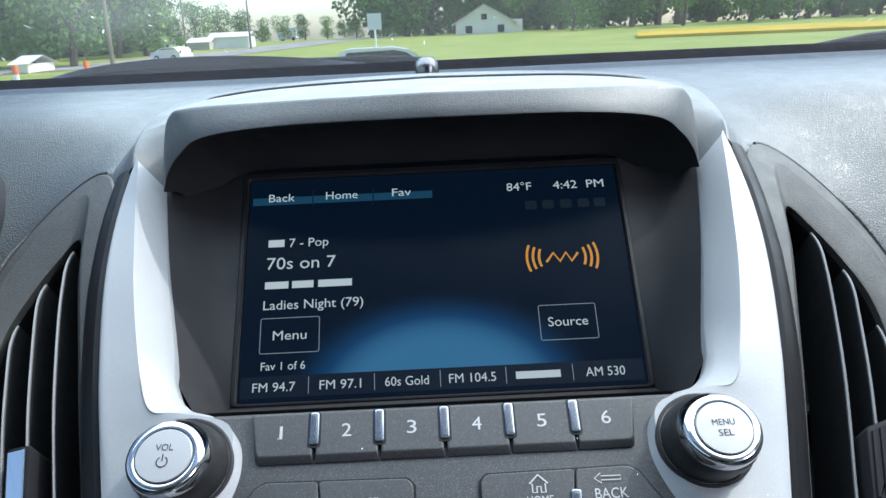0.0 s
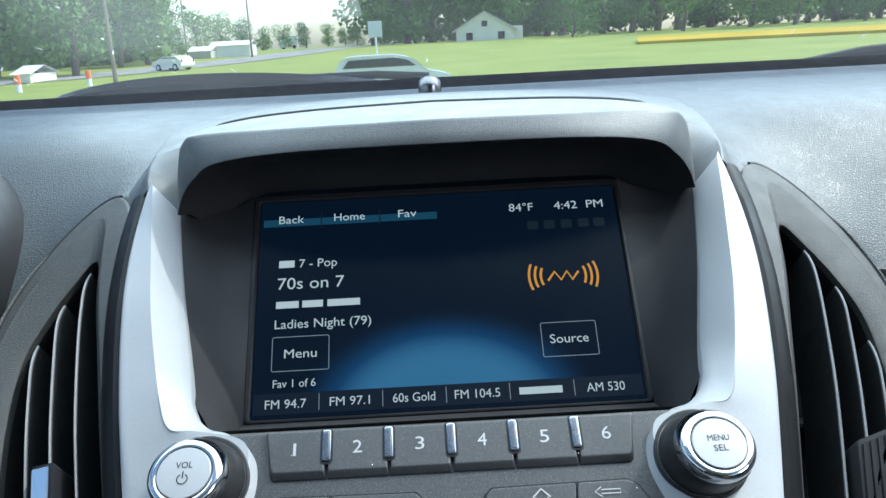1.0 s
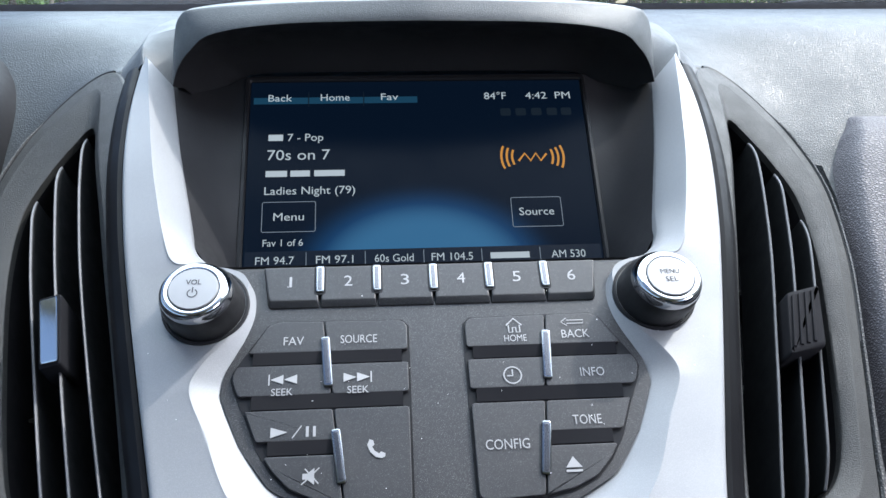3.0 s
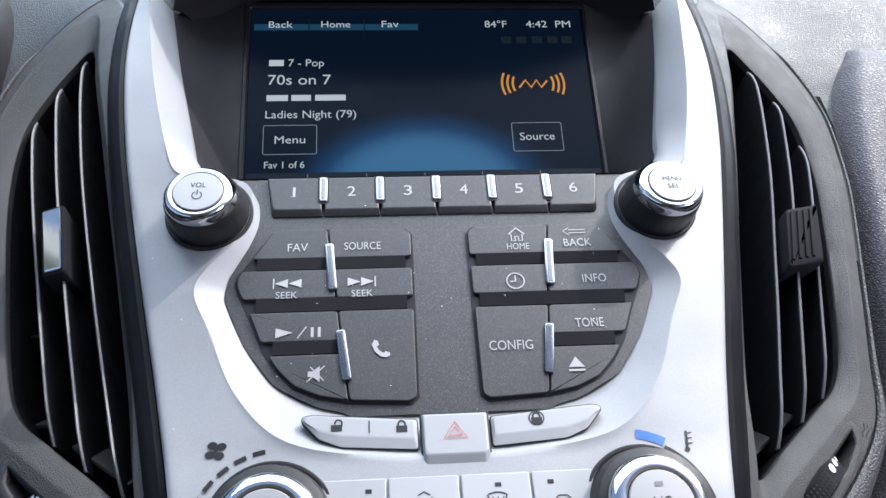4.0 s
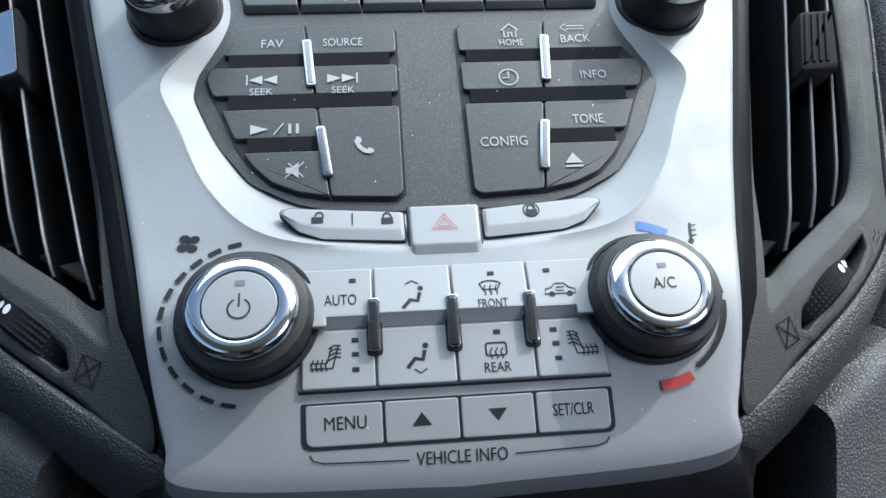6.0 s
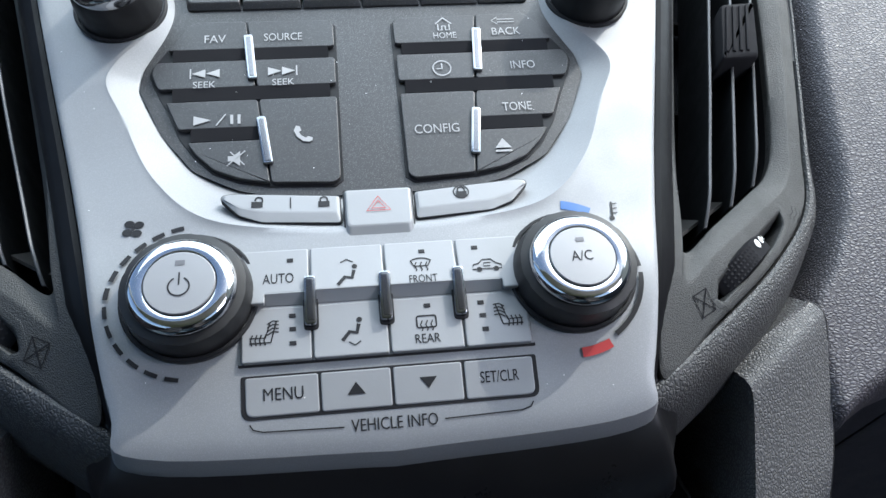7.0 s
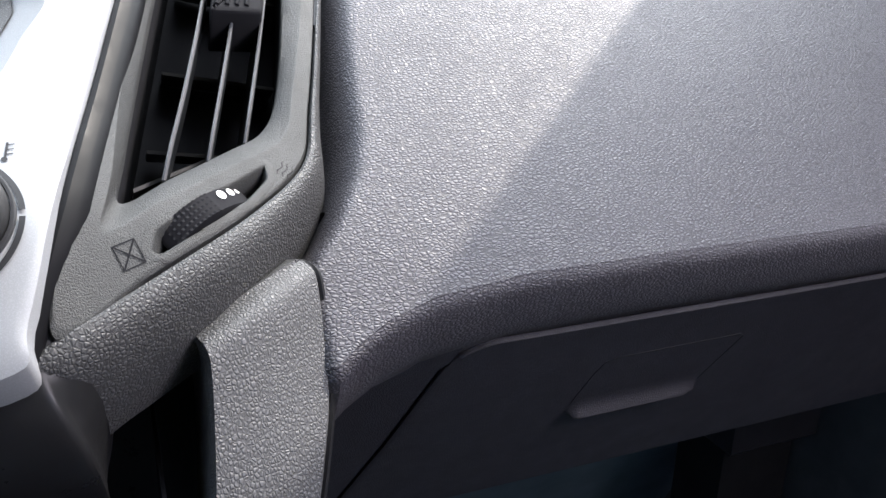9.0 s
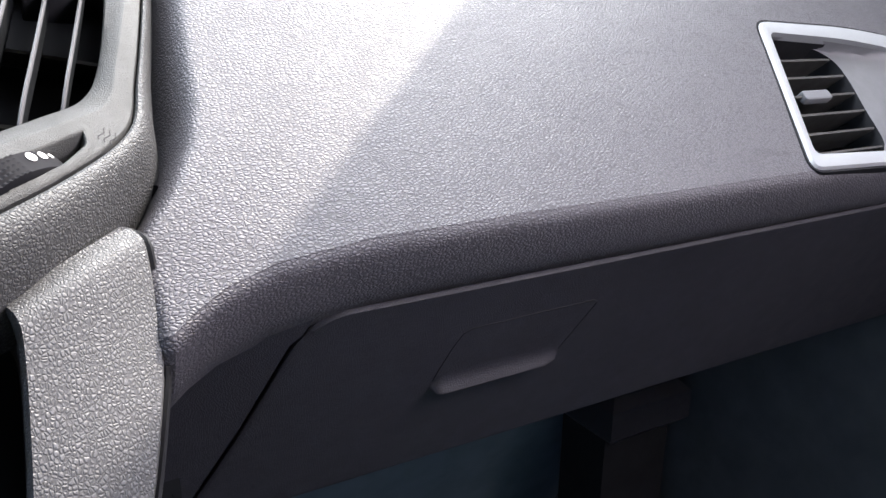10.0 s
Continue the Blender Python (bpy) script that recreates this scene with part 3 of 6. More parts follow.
HT[3], HT[4] = (8.3, -97.6), (-8.3, -97.6)
HI = [(u * 0.95, v + (0.5 if v < -90 else -0.5)) for u, v in HT]
loft(bm, [[FP(u, v, h) for u, v in rounded(q, 0.7)] for q, h in ((HZ, -0.4), (HZ, 0.3), (HT, 1.6), (HI, 1.75))], True, cap_last=True)
hz = part("hazard_switch", bm, M["silver_key"], faceplate, "silver hazard switch with a red triangle", smooth=False)
cu, cv = 0.0, -90.6
icon(hz, [([(cu - 3.4, cv - 2.1), (cu, cv + 2.8), (cu + 3.4, cv - 2.1)], 0.35, True), ([(cu - 1.9, cv - 1.3), (cu, cv + 1.3), (cu + 1.9, cv - 1.3)], 0.4, True)], 2.0, "red")

# ---------- climate keys ----------
cols = [-38.6, -20.0, 0.2, 20.2, 38.4]
bm = bmesh.new()
prism(bm, rounded(rect(-39.4, -135.6, 39.2, -102.9), 0.5), -2, 0.15, 0.1, FP)
part("key_well", bm, M["ink"], faceplate)
climate = {}
for r, (hi_v, lo_v) in enumerate(((-103.3, -119.6), (-120.1, -134.9))):
    for c in range(4):
        a, b = cols[c] + 0.3, cols[c + 1] - 0.3
        poly = rect(a, lo_v, b, hi_v)
        if r == 0:
            ua, ub = max(a, -32.0), min(b, 32.0)
            poly = ([(a, lo_v), (ua, lo_v)] if c == 0 else []) + [(ua, -116.9), (ub, -116.9)] + ([(ub, lo_v), (b, lo_v)] if c == 3 else []) + [(b, hi_v), (a, hi_v)]
        climate[r, c] = key(poly, "climate_key", "silver_key", hi=1.1, lo=-3.5, bev=0.4, r=0.7, tilt=((2.6, 0.9), (1.8, 0.4))[r])
for c in range(4):
    a, b = max(cols[c] + 0.5, -31.8), min(cols[c + 1] - 0.5, 31.8)
    bm = bmesh.new()
    loft(bm, [[FP(u, -116.7, 2.2) for u in (a, b)], [FP(u, -116.95, 2.25) for u in (a, b)], [FP(u, -117.2, 2.05) for u in (a, b)], [FP(u, -119.6, 0.5) for u in (a, b)], [FP(u, -120.0, -0.6) for u in (a, b)]])
    part("grip_edge", bm, M["silver_key"], climate[0, c])
for u in (-20.0, 0.0, 20.0):
    d = pill((u, -112.6), (u - 0.2, -126.4), 3.2, 3.2, label="smoked chrome divider", fn=FP)
    bm = bmesh.new()
    prism(bm, rounded(rect(u - 0.95, -125.4, u + 0.85, -113.6), 0.5, 3), 2.7, 3.3, 0.2, FP)
    part("inlay", bm, M["dark_chrome"], d)
    bm = bmesh.new()
    prism(bm, rounded(rect(u - 2.1, -127.2, u + 1.9, -111.9), 1.2, 3), -1, 1.25, 0.1, FP)
    part("divider_seat", bm, M["ink"], faceplate)
ic = 1.25
on_key(climate[0, 0], "AUTO", -28.4, -112.4, 8.2, 3.0, ic, "ink")


def led(owner, u, v, w=ic, s=0.85):
    bm = bmesh.new()
    prism(bm, rect(u - s, v - 0.55, u + s, v + 0.55), w - 0.3, w + 0.1, 0.08, PLANE.get(owner.name, FP))
    return part("lamp_window", bm, M["ink"], owner)


led(climate[0, 0], -25.2, -106.9)
led(climate[0, 2], 10.8, -106.7)
led(climate[0, 3], 25.7, -106.5)
for v in (-122.8, -126.5, -130.4):
    led(climate[1, 0], -25.0, v)
    led(climate[1, 3], 25.5 + (v + 122.6) * -0.06, v)
led(climate[1, 2], 10.9, -122.6)


def sitter(owner, cu, cv, flow_up):
    s = [(circle(cu + 2.1, cv + 2.6, 0.75, 12),), ([(cu + 1.9, cv + 1.4), (cu + 1.3, cv - 1.0), (cu - 0.6, cv - 0.6), (cu - 2.6, cv - 3.0)], 1.0, False)]
    if flow_up:
        s.append(([(cu - 1.7, cv + 4.0), (cu, cv + 5.0), (cu + 1.7, cv + 4.0)], 0.35, False))
    else:
        s.append(([(cu - 0.9, cv - 3.4), (cu + 0.6, cv - 4.4), (cu + 2.2, cv - 3.4)], 0.35, False))
    icon(owner, s, ic, "ink")


sitter(climate[0, 1], -10.0, -112.8, True)
sitter(climate[1, 1], -9.6, -127.8, False)


def heat(cu, cv, s=1.0):
    return [([(cu + 0.35 * s * math.sin(k * 1.6), cv + k * 0.7 * s - 1.6 * s) for k in range(6)], 0.32, False)]


cu, cv = 10.2, -110.9
s = [(circle(cu, cv - 3.2, 5.2, 10, 122, 58) + [(cu + 1.9, cv - 0.6), (cu - 1.9, cv - 0.6)], 0.4, True)]
for k in (-1.5, 0.0, 1.5):
    s += heat(cu + k, cv - 0.9, 0.85)
icon(climate[0, 2], s, ic, "ink")
on_key(climate[0, 2], "FRONT", 10.5, -115.5, 7.7, 2.4, ic, "ink")
cu, cv = 10.3, -127.4
s = [(rounded(rect(cu - 2.6, cv - 1.4, cu + 2.6, cv + 1.9), 0.7), 0.4, True)]
for k in (-1.4, 0.0, 1.4):
    s += heat(cu + k, cv - 1.0, 0.85)
icon(climate[1, 2], s, ic, "ink")
on_key(climate[1, 2], "REAR", 10.3, -131.8, 6.7, 2.5, ic, "ink")
# recirculation: car outline with an arrow
cu, cv = 28.5, -112.6
icon(climate[0, 3], [([(cu - 4.2, cv - 1.0), (cu - 3.8, cv + 0.5), (cu - 2.4, cv + 0.8), (cu - 1.2, cv + 2.0), (cu + 1.2, cv + 2.0), (cu + 2.4, cv + 0.7), (cu + 3.9, cv + 0.2), (cu + 4.0, cv - 1.0)], 0.35, True), (circle(cu - 2.3, cv - 1.1, 0.8, 12),), (circle(cu + 2.4, cv - 1.1, 0.8, 12),), ([(cu + 1.1, cv + 0.9), (cu - 0.9, cv + 0.9), (cu - 1.1, cv - 0.1), (cu + 0.9, cv - 0.1)], 0.3, False)], ic, "ink")


def seat_icon(owner, cu, cv, sg):
    s = []
    for k in range(4):
        s.append(([(cu + sg * (-3.4 + k * 1.15), cv - 2.9), (cu + sg * (-3.7 + k * 1.15), cv - 1.4), (cu + sg * (-3.2 + k * 1.15), cv + 0.1)], 0.36, False))
        s.append(([(cu + sg * 0.6, cv - 0.2 + k * 1.0), (cu + sg * 2.0, cv + 0.7 + k * 1.0), (cu + sg * 3.6, cv + 0.5 + k * 1.0)], 0.36, False))
    s.append(([(cu + sg * -4.0, cv - 2.2), (cu + sg * 1.5, cv - 2.2), (cu + sg * 3.0, cv + 3.6)], 0.42, False))
    s.append(([(cu + sg * -4.0, cv - 0.8), (cu + sg * 0.1, cv - 0.9), (cu + sg * 1.4, cv + 3.4)], 0.36, False))
    icon(owner, s, ic, "ink")


seat_icon(climate[1, 0], -32.2, -127.6, 1)
seat_icon(climate[1, 3], 32.4, -127.2, -1)

# ---------- vehicle information keys ----------
mcols = [-38.0, -18.7, 0.1, 18.9, 38.0]
bm = bmesh.new()
prism(bm, rounded(rect(-38.8, -148.9, 38.8, -137.8), [2.5, 2.5, 0.8, 0.8]), -2, 0.2, 0.1, FP)
part("key_well", bm, M["ink"], faceplate)
def MP(u, v, w):
    return PN(u, v, prof(-148.2) + (prof(-138.3) - prof(-148.2)) * (v + 148.2) / 9.9 + w)


mk = []
for c in range(4):
    a, b = mcols[c] + 0.3, mcols[c + 1] - 0.3
    bm = bmesh.new()
    prism(bm, rounded(rect(a, -148.2, b, -138.3), [2.2 if c == 0 else 0.8, 2.2 if c == 3 else 0.8, 0.8, 0.8]), -1.5, 0.5, 0.4, MP)
    mk.append(part("menu_key", bm, M["silver_key"], faceplate))
for q in mk:
    PLANE[q.name] = MP
on_key(mk[0], "MENU", -28.0, -142.9, 10.2, 3.1, 0.65, "ink")
icon(mk[1], [([(-11.8, -144.6), (-9.4, -141.4), (-7.0, -144.6)],)], 0.65, "ink")
icon(mk[2], [([(7.2, -141.6), (11.8, -141.6), (9.5, -144.5)],)], 0.65, "ink")
on_key(mk[3], "SET/CLR", 28.4, -142.9, 10.3, 2.9, 0.65, "ink")
part("lettering", letters("VEHICLE INFO", 0.0, -152.2, 22.4, 3.0, FP, 0.1), M["ink"], faceplate, smooth=False)
for sg in (-1, 1):
    icon(faceplate, [([(sg * 36.8, -149.9), (sg * 36.0, -151.2), (sg * 33.5, -151.9), (sg * 13.0, -152.4)], 0.35, False)], 0.12, "ink", "underline")

# ---------- printed scales round the climate knobs ----------
for i in range(12):
    bm = bmesh.new()
    a = 102 + i * (258 - 102) / 11
    arc = circle(-51.4, -115.6, 22.1, 3, a - 4.6, a + 4.6)
    stroke(bm, arc, 1.35 if i < 6 else 1.1, FP, 0.6)
    part("scale_dash", bm, M["ink"], faceplate, smooth=False)
bm = bmesh.new()
cu, cv = -68.3, -92.5
for k in range(4):
    a = radians(35 + 90 * k)
    c0 = (cu + 1.9 * math.cos(a), cv + 1.9 * math.sin(a))
    flat(bm, [(c0[0] + 1.45 * math.cos(t + a) , c0[1] + 1.15 * math.sin(t + a)) for t in np.linspace(0, 6.0, 12)], FP, 0.5)
flat(bm, circle(cu, cv, 0.6, 10), FP, 0.52)
part("fan_mark", bm, M["ink"], faceplate, smooth=False)
for nm, mt, a0, a1, r, wd in (("cold_mark", "blue", 83, 61, 22.9, 2.8), ("scale_line", "ink", 60, 2, 21.4, 1.4), ("scale_line", "ink", -3, -58, 21.4, 1.4), ("hot_mark", "red", -87, -65, 22.6, 2.6)):
    bm = bmesh.new()
    stroke(bm, circle(50.5, -116.0, r, 14, a0, a1), wd, FP, 0.62)
    part(nm, bm, M[mt], faceplate, smooth=False)
icon(faceplate, [([(68.3, -98.2), (69.0, -92.6)], 0.6, False), (circle(68.2, -98.3, 0.8, 10),), ([(69.0, -93.4), (70.6, -93.2)], 0.35, False), ([(68.8, -95.0), (70.4, -94.8)], 0.35, False), ([(68.6, -96.6), (70.2, -96.4)], 0.35, False)], 0.5, "ink", "thermometer_mark")


# ---------- rotary knobs ----------
def knob(name, cu, cv, rb, rc, rcap, h, label, lean=0.1):
    k = thing(name, FP(cu, cv, 0), label, "knob", "rotary knobs on the centre stack")

    def at(x, y, z):
        return PN(cu + x, cv + y - lean * z, prof(cv) + z - 0.10 * y * max(0.0, z) / h)

    bm = bmesh.new()
    lathe(bm, [(rb + 1.3, -3), (rb + 1.3, 0.5), (rb + 0.9, 0.9), (rb + 0.2, 0.9), (rb + 0.1, -2)], at, 56)
    part("collar", bm, M["ink"], k, "black ring round the knob's foot")
    bm = bmesh.new()
    n = 72
    rings = []
    for r, z, g in ((rb - 0.2, -2, 0), (rb - 0.1, 0.6, 0), (rb - 0.5, h * 0.45, 0.25), (rb - 1.1, h * 0.66, 0.2), (rc + 0.1, h * 0.72, 0), (rc - 1.0, h * 0.74, 0)):
        ring = []
        for i in range(n):
            a = 2 * math.pi * i / n
            rr = r - (g if i % 8 == 0 else 0)
            ring.append(at(rr * math.cos(a), rr * math.sin(a), z))
        rings.append(ring)
    loft(bm, rings, True)
    part("grip", bm, M["rubber"], k, "black rubbery grip with fine notches")
    bm = bmesh.new()
    z0 = h * 0.68
    prof_ring = [(rc - 0.2, z0)] + [(rcap + 0.5 + (rc - rcap - 0.4) * math.cos(a) ** 0.7, z0 + (h - 0.4 - z0) * math.sin(a)) for a in np.linspace(0.05, 1.5, 9)] + [(rcap + 0.35, h - 0.6), (rcap + 0.3, h - 2)]
    rings = [[at(r * math.cos(2 * math.pi * i / 64), r * math.sin(2 * math.pi * i / 64), z) for i in range(64)] for r, z in prof_ring]
    loft(bm, rings, True)
    part("chrome_ring", bm, M["chrome"], k, "polished chrome ring")
    bm = bmesh.new()
    lathe(bm, [(rcap + 0.3, h - 2.0), (rcap + 0.3, h - 1.0), (rcap + 0.05, h - 0.95)], at, 48)
    part("joint", bm, M["black"], k)
    bm = bmesh.new()
    lathe(bm, [(rcap, h - 1.8), (rcap, h - 0.3), (rcap - 0.25, h), (rcap * 0.6, h + 0.12), (0.5, h + 0.16)], at, 48)
    cap = part("cap", bm, M["cap"], k, "satin silver push cap")
    top = lambda u, v, w: at(u, v, h + 0.16 + w)
    return k, cap, top


def mark(owner, top, shapes, mat="trim_grey"):
    bm = bmesh.new()
    for s in shapes:
        if len(s) == 1:
            flat(bm, s[0], top, 0.12)
        else:
            stroke(bm, s[0], s[1], top, 0.12, s[2])
    part("icon", bm, M[mat], owner, smooth=False)


def power(cv, r, wd):
    return [(circle(0, cv, r, 24, 118, 422), wd, False), ([(0, cv + r * 0.15), (0, cv + r * 1.55)], wd, False)]


k, cap, top = knob("volume_knob", -77.9, -9.0, 13.4, 11.7, 7.9, 18.6, "chrome-ringed silver volume knob on the faceplate", 0.19)
part("lettering", letters("VOL", 0, 2.4, 4.9, 1.9, top, 0.12), M["ink"], cap, smooth=False)
mark(cap, top, power(-1.9, 1.5, 0.32), "ink")
k, cap, top = knob("menu_knob", 77.8, -9.0, 13.4, 11.7, 7.9, 18.6, "chrome-ringed silver menu selector knob on the faceplate", 0.19)
part("lettering", letters("MENU", 0, 1.7, 6.3, 1.9, top, 0.12), M["ink"], cap, smooth=False)
part("lettering", letters("SEL", 0, -1.5, 4.2, 1.9, top, 0.12), M["ink"], cap, smooth=False)
k, cap, top = knob("fan_knob", -51.7, -115.3, 17.0, 13.9, 8.9, 12.8, "large chrome-ringed silver fan knob on the faceplate")
mark(cap, top, power(-1.2, 2.6, 0.42), "ink")
mark(cap, top, [(rect(-1.2, 4.9, 1.2, 6.3),)])
k, cap, top = knob("temperature_knob", 52.4, -115.2, 17.0, 13.9, 8.9, 12.8, "large chrome-ringed silver temperature knob on the faceplate")
part("lettering", letters("A/C", -0.4, 0.0, 5.8, 3.0, top, 0.12), M["ink"], cap, smooth=False)
mark(cap, top, [(rect(-1.1, 4.3, 1.1, 5.6),)])

# fine dust on the plate and the key field
rd = random.Random(21)
bm = bmesh.new()
for i in range(110):
    u, v = rd.uniform(-100, 100), rd.uniform(-150, 60)
    if abs(u) > edge_u(v) - 3 or (v > 5 and abs(u) < crease_u(v) + 1):
        continue
    fn = FP if abs(u) > crease_u(v) or v < -136 else KP
    if fn is FP and v < -80 and abs(u) < 73 and v > -137:
        continue
    a, r1, r2 = rd.uniform(0, 6.28), rd.uniform(0.09, 0.26), rd.uniform(0.06, 0.14)
    flat(bm, [(u + r1 * math.cos(t) * math.cos(a) - r2 * math.sin(t) * math.sin(a), v + r1 * math.cos(t) * math.sin(a) + r2 * math.sin(t) * math.cos(a)) for t in np.linspace(0, 5.4, 7)], fn, 0.62 if fn is FP else 1.02)
tagged(part("dust", bm, M["dot"], smooth=False), "tiny pale specks of dust on the centre stack", "dust", kind="stuff")

# ---------- screen and its recess ----------
display = thing("display", SC(0, -14, -6), "lit dark blue navigation and radio touch screen under a hood", "display")
W0, W1, V0, V1 = -75.4, 75.6, -14.5, 79.5
m, nt, p = nodes_of("lcd")
v = nt.nodes.new("ShaderNodeTexCoord")
sep = nt.nodes.new("ShaderNodeSeparateXYZ")
link(nt, v.outputs["Object"], sep.inputs[0])


def calc(op, a, b=None):
    n = nt.nodes.new("ShaderNodeMath")
    n.operation = op
    for i, x in enumerate((a, b)):
        if x is None:
            continue
        if isinstance(x, (int, float)):
            n.inputs[i].default_value = x
        else:
            link(nt, x, n.inputs[i])
    return n.outputs[0]


uu, vv = sep.outputs[0], sep.outputs[1]
du = calc("DIVIDE", calc("ADD", uu, 0.0005), 0.050)
dv = calc("DIVIDE", calc("ADD", vv, 0.016), 0.036)
dist = calc("SQRT", calc("ADD", calc("MULTIPLY", du, du), calc("MULTIPLY", dv, dv)))
inside = calc("SUBTRACT", 1.0, dist)
halo = nt.nodes.new("ShaderNodeMapRange")
halo.interpolation_type = "SMOOTHERSTEP"
halo.inputs["From Min"].default_value, halo.inputs["From Max"].default_value = -0.25, 0.45
link(nt, inside, halo.inputs["Value"])
above = calc("GREATER_THAN", vv, -0.0045)
fac = calc("MULTIPLY", halo.outputs[0], above)
col = ramp(nt, fac, [(0.0, (0.0025, 0.008, 0.020)), (0.5, (0.012, 0.06, 0.16)), (1.0, (0.055, 0.19, 0.36))])
link(nt, col, p.inputs["Emission Color"])
p.inputs["Emission Strength"].default_value = 0.30
p.inputs["Base Color"].default_value = (0.0015, 0.002, 0.003, 1)
p.inputs["Specular IOR Level"].default_value = 0.03
link(nt, remap(nt, noise_tex(nt, obj_coord(nt), 40, 5, 0.7), 0.3, 0.7, 0.16, 0.30), p.inputs["Roughness"])
LCD = m
me_bm = bmesh.new()
loft(me_bm, [[Vector((u / 1000, v / 1000, 0)) for u in np.linspace(W0, W1, 9)] for v in np.linspace(V0, V1, 7)])
panel_ob = part("lcd_panel", me_bm, LCD, None)
panel_ob.matrix_world = Matrix.Translation(SC(0, 0, 0)) @ Matrix.Rotation(radians(50), 4, "X")
panel_ob.parent = display
panel_ob.matrix_parent_inverse = Matrix.Translation(-Vector(display.location))


def lcd_text(body, cu, cv, width, height, align="c", mat="text"):
    part("lcd_lettering", letters(body, cu, cv, width, height, SC, 0.25, align), M[mat], display, smooth=False)


def lcd_shape(shapes, mat, name="lcd_mark", w=0.2):
    bm = bmesh.new()
    for s in shapes:
        if len(s) == 1:
            flat(bm, s[0], SC, w)
        else:
            stroke(bm, s[0], s[1], SC, w, s[2])
    part(name, bm, M[mat], display, smooth=False)


M["tab"] = glow("lcd_tab", (0.025, 0.12, 0.22), 0.17)
M["strip"] = glow("lcd_strip", (0.004, 0.012, 0.03), 0.27)
M["ghost"] = glow("lcd_ghost", (0.012, 0.022, 0.035), 0.27)
for a, b in ((-74.0, -49.8), (-49.3, -25.0), (-24.5, -0.4)):
    lcd_shape([(rect(a, 67.8, b, 71.2),)], "tab", "lcd_tab", 0.12)
for u in (-49.5, -24.8):
    lcd_shape([([(u, 66.2), (u, 74.0)], 0.35, False)], "ghost")
lcd_text("Back", -62.2, 70.9, 10.6, 3.5)
lcd_text("Home", -37.6, 71.0, 13.0, 3.5)
lcd_text("Fav", -13.0, 71.1, 7.8, 3.5)
lcd_text("84\u00b0F", 35.4, 71.0, 10.2, 3.6)
lcd_text("4:42", 54.4, 71.0, 9.8, 3.6)
lcd_text("PM", 66.8, 71.0, 7.0, 3.6)
for u in (39.6, 46.6, 53.8, 61.0, 67.6):
    lcd_shape([(rounded(rect(u - 2.4, 60.2, u + 2.4, 64.2), 1.0),)], "ghost")
lcd_shape([(rect(-66.8, 48.6, -60.4, 51.8),)], "text", "lcd_bar")
lcd_text("7 - Pop", -58.4, 50.2, 15.6, 3.7, "l")
lcd_text("70s on 7", -67.0, 41.4, 27.2, 5.0, "l")
for a, b in ((-67.4, -58.2), (-56.8, -48.4), (-46.6, -33.4)):
    lcd_shape([(rect(a, 30.6, b, 33.6),)], "text", "lcd_bar")
lcd_text("Ladies Night (79)", -67.6, 23.8, 38.6, 3.7, "l")
lcd_text("Menu", -57.0, 11.4, 12.8, 3.6)
lcd_text("Source", 49.0, 11.6, 15.2, 3.6)
for a, b in ((-68.2, -45.8), (38.2, 60.0)):
    lcd_shape([(rounded(rect(a, 4.4, b, 18.4), 0.8), 0.3, True)], "lcd_line")
lcd_text("Fav 1 of 6", -67.4, -0.6, 16.6, 3.1, "l")
lcd_shape([(rect(-74.6, -12.6, 74.8, -4.4),)], "strip", "lcd_strip", 0.1)
for t, u, w in (("FM 94.7", -62.2, 15.8), ("FM 97.1", -37.6, 15.4), ("60s Gold", -13.0, 16.2), ("FM 104.5", 11.3, 17.4), ("AM 530", 60.6, 14.6)):
    lcd_text(t, u, -8.6, w, 3.4)
lcd_shape([(rect(27.4, -10.0, 44.0, -7.2),)], "text", "lcd_bar")
for u in (-49.4, -25.0, -0.6, 23.8, 48.6):
    lcd_shape([([(u, -11.6), (u, -5.2)], 0.3, False)], "lcd_line")
# orange broadcast mark: plain arcs round a plain wave
cu, cv = 49.8, 38.5
arcs = []
for r in (9.2, 11.6, 14.0):
    for a in (0, 180):
        arcs.append((circle(cu, cv, r, 10, a - 24, a + 24), 1.0, False))
arcs.append(([(cu - 6.4, cv - 2.0), (cu - 3.4, cv + 1.9), (cu - 1.0, cv - 1.9), (cu + 1.6, cv + 1.9), (cu + 3.6, cv - 1.9), (cu + 6.4, cv + 1.6)], 1.0, False))
for k, s_ in enumerate(arcs):
    lcd_shape([s_], "orange", "lcd_arc" if k < 6 else "lcd_wave")

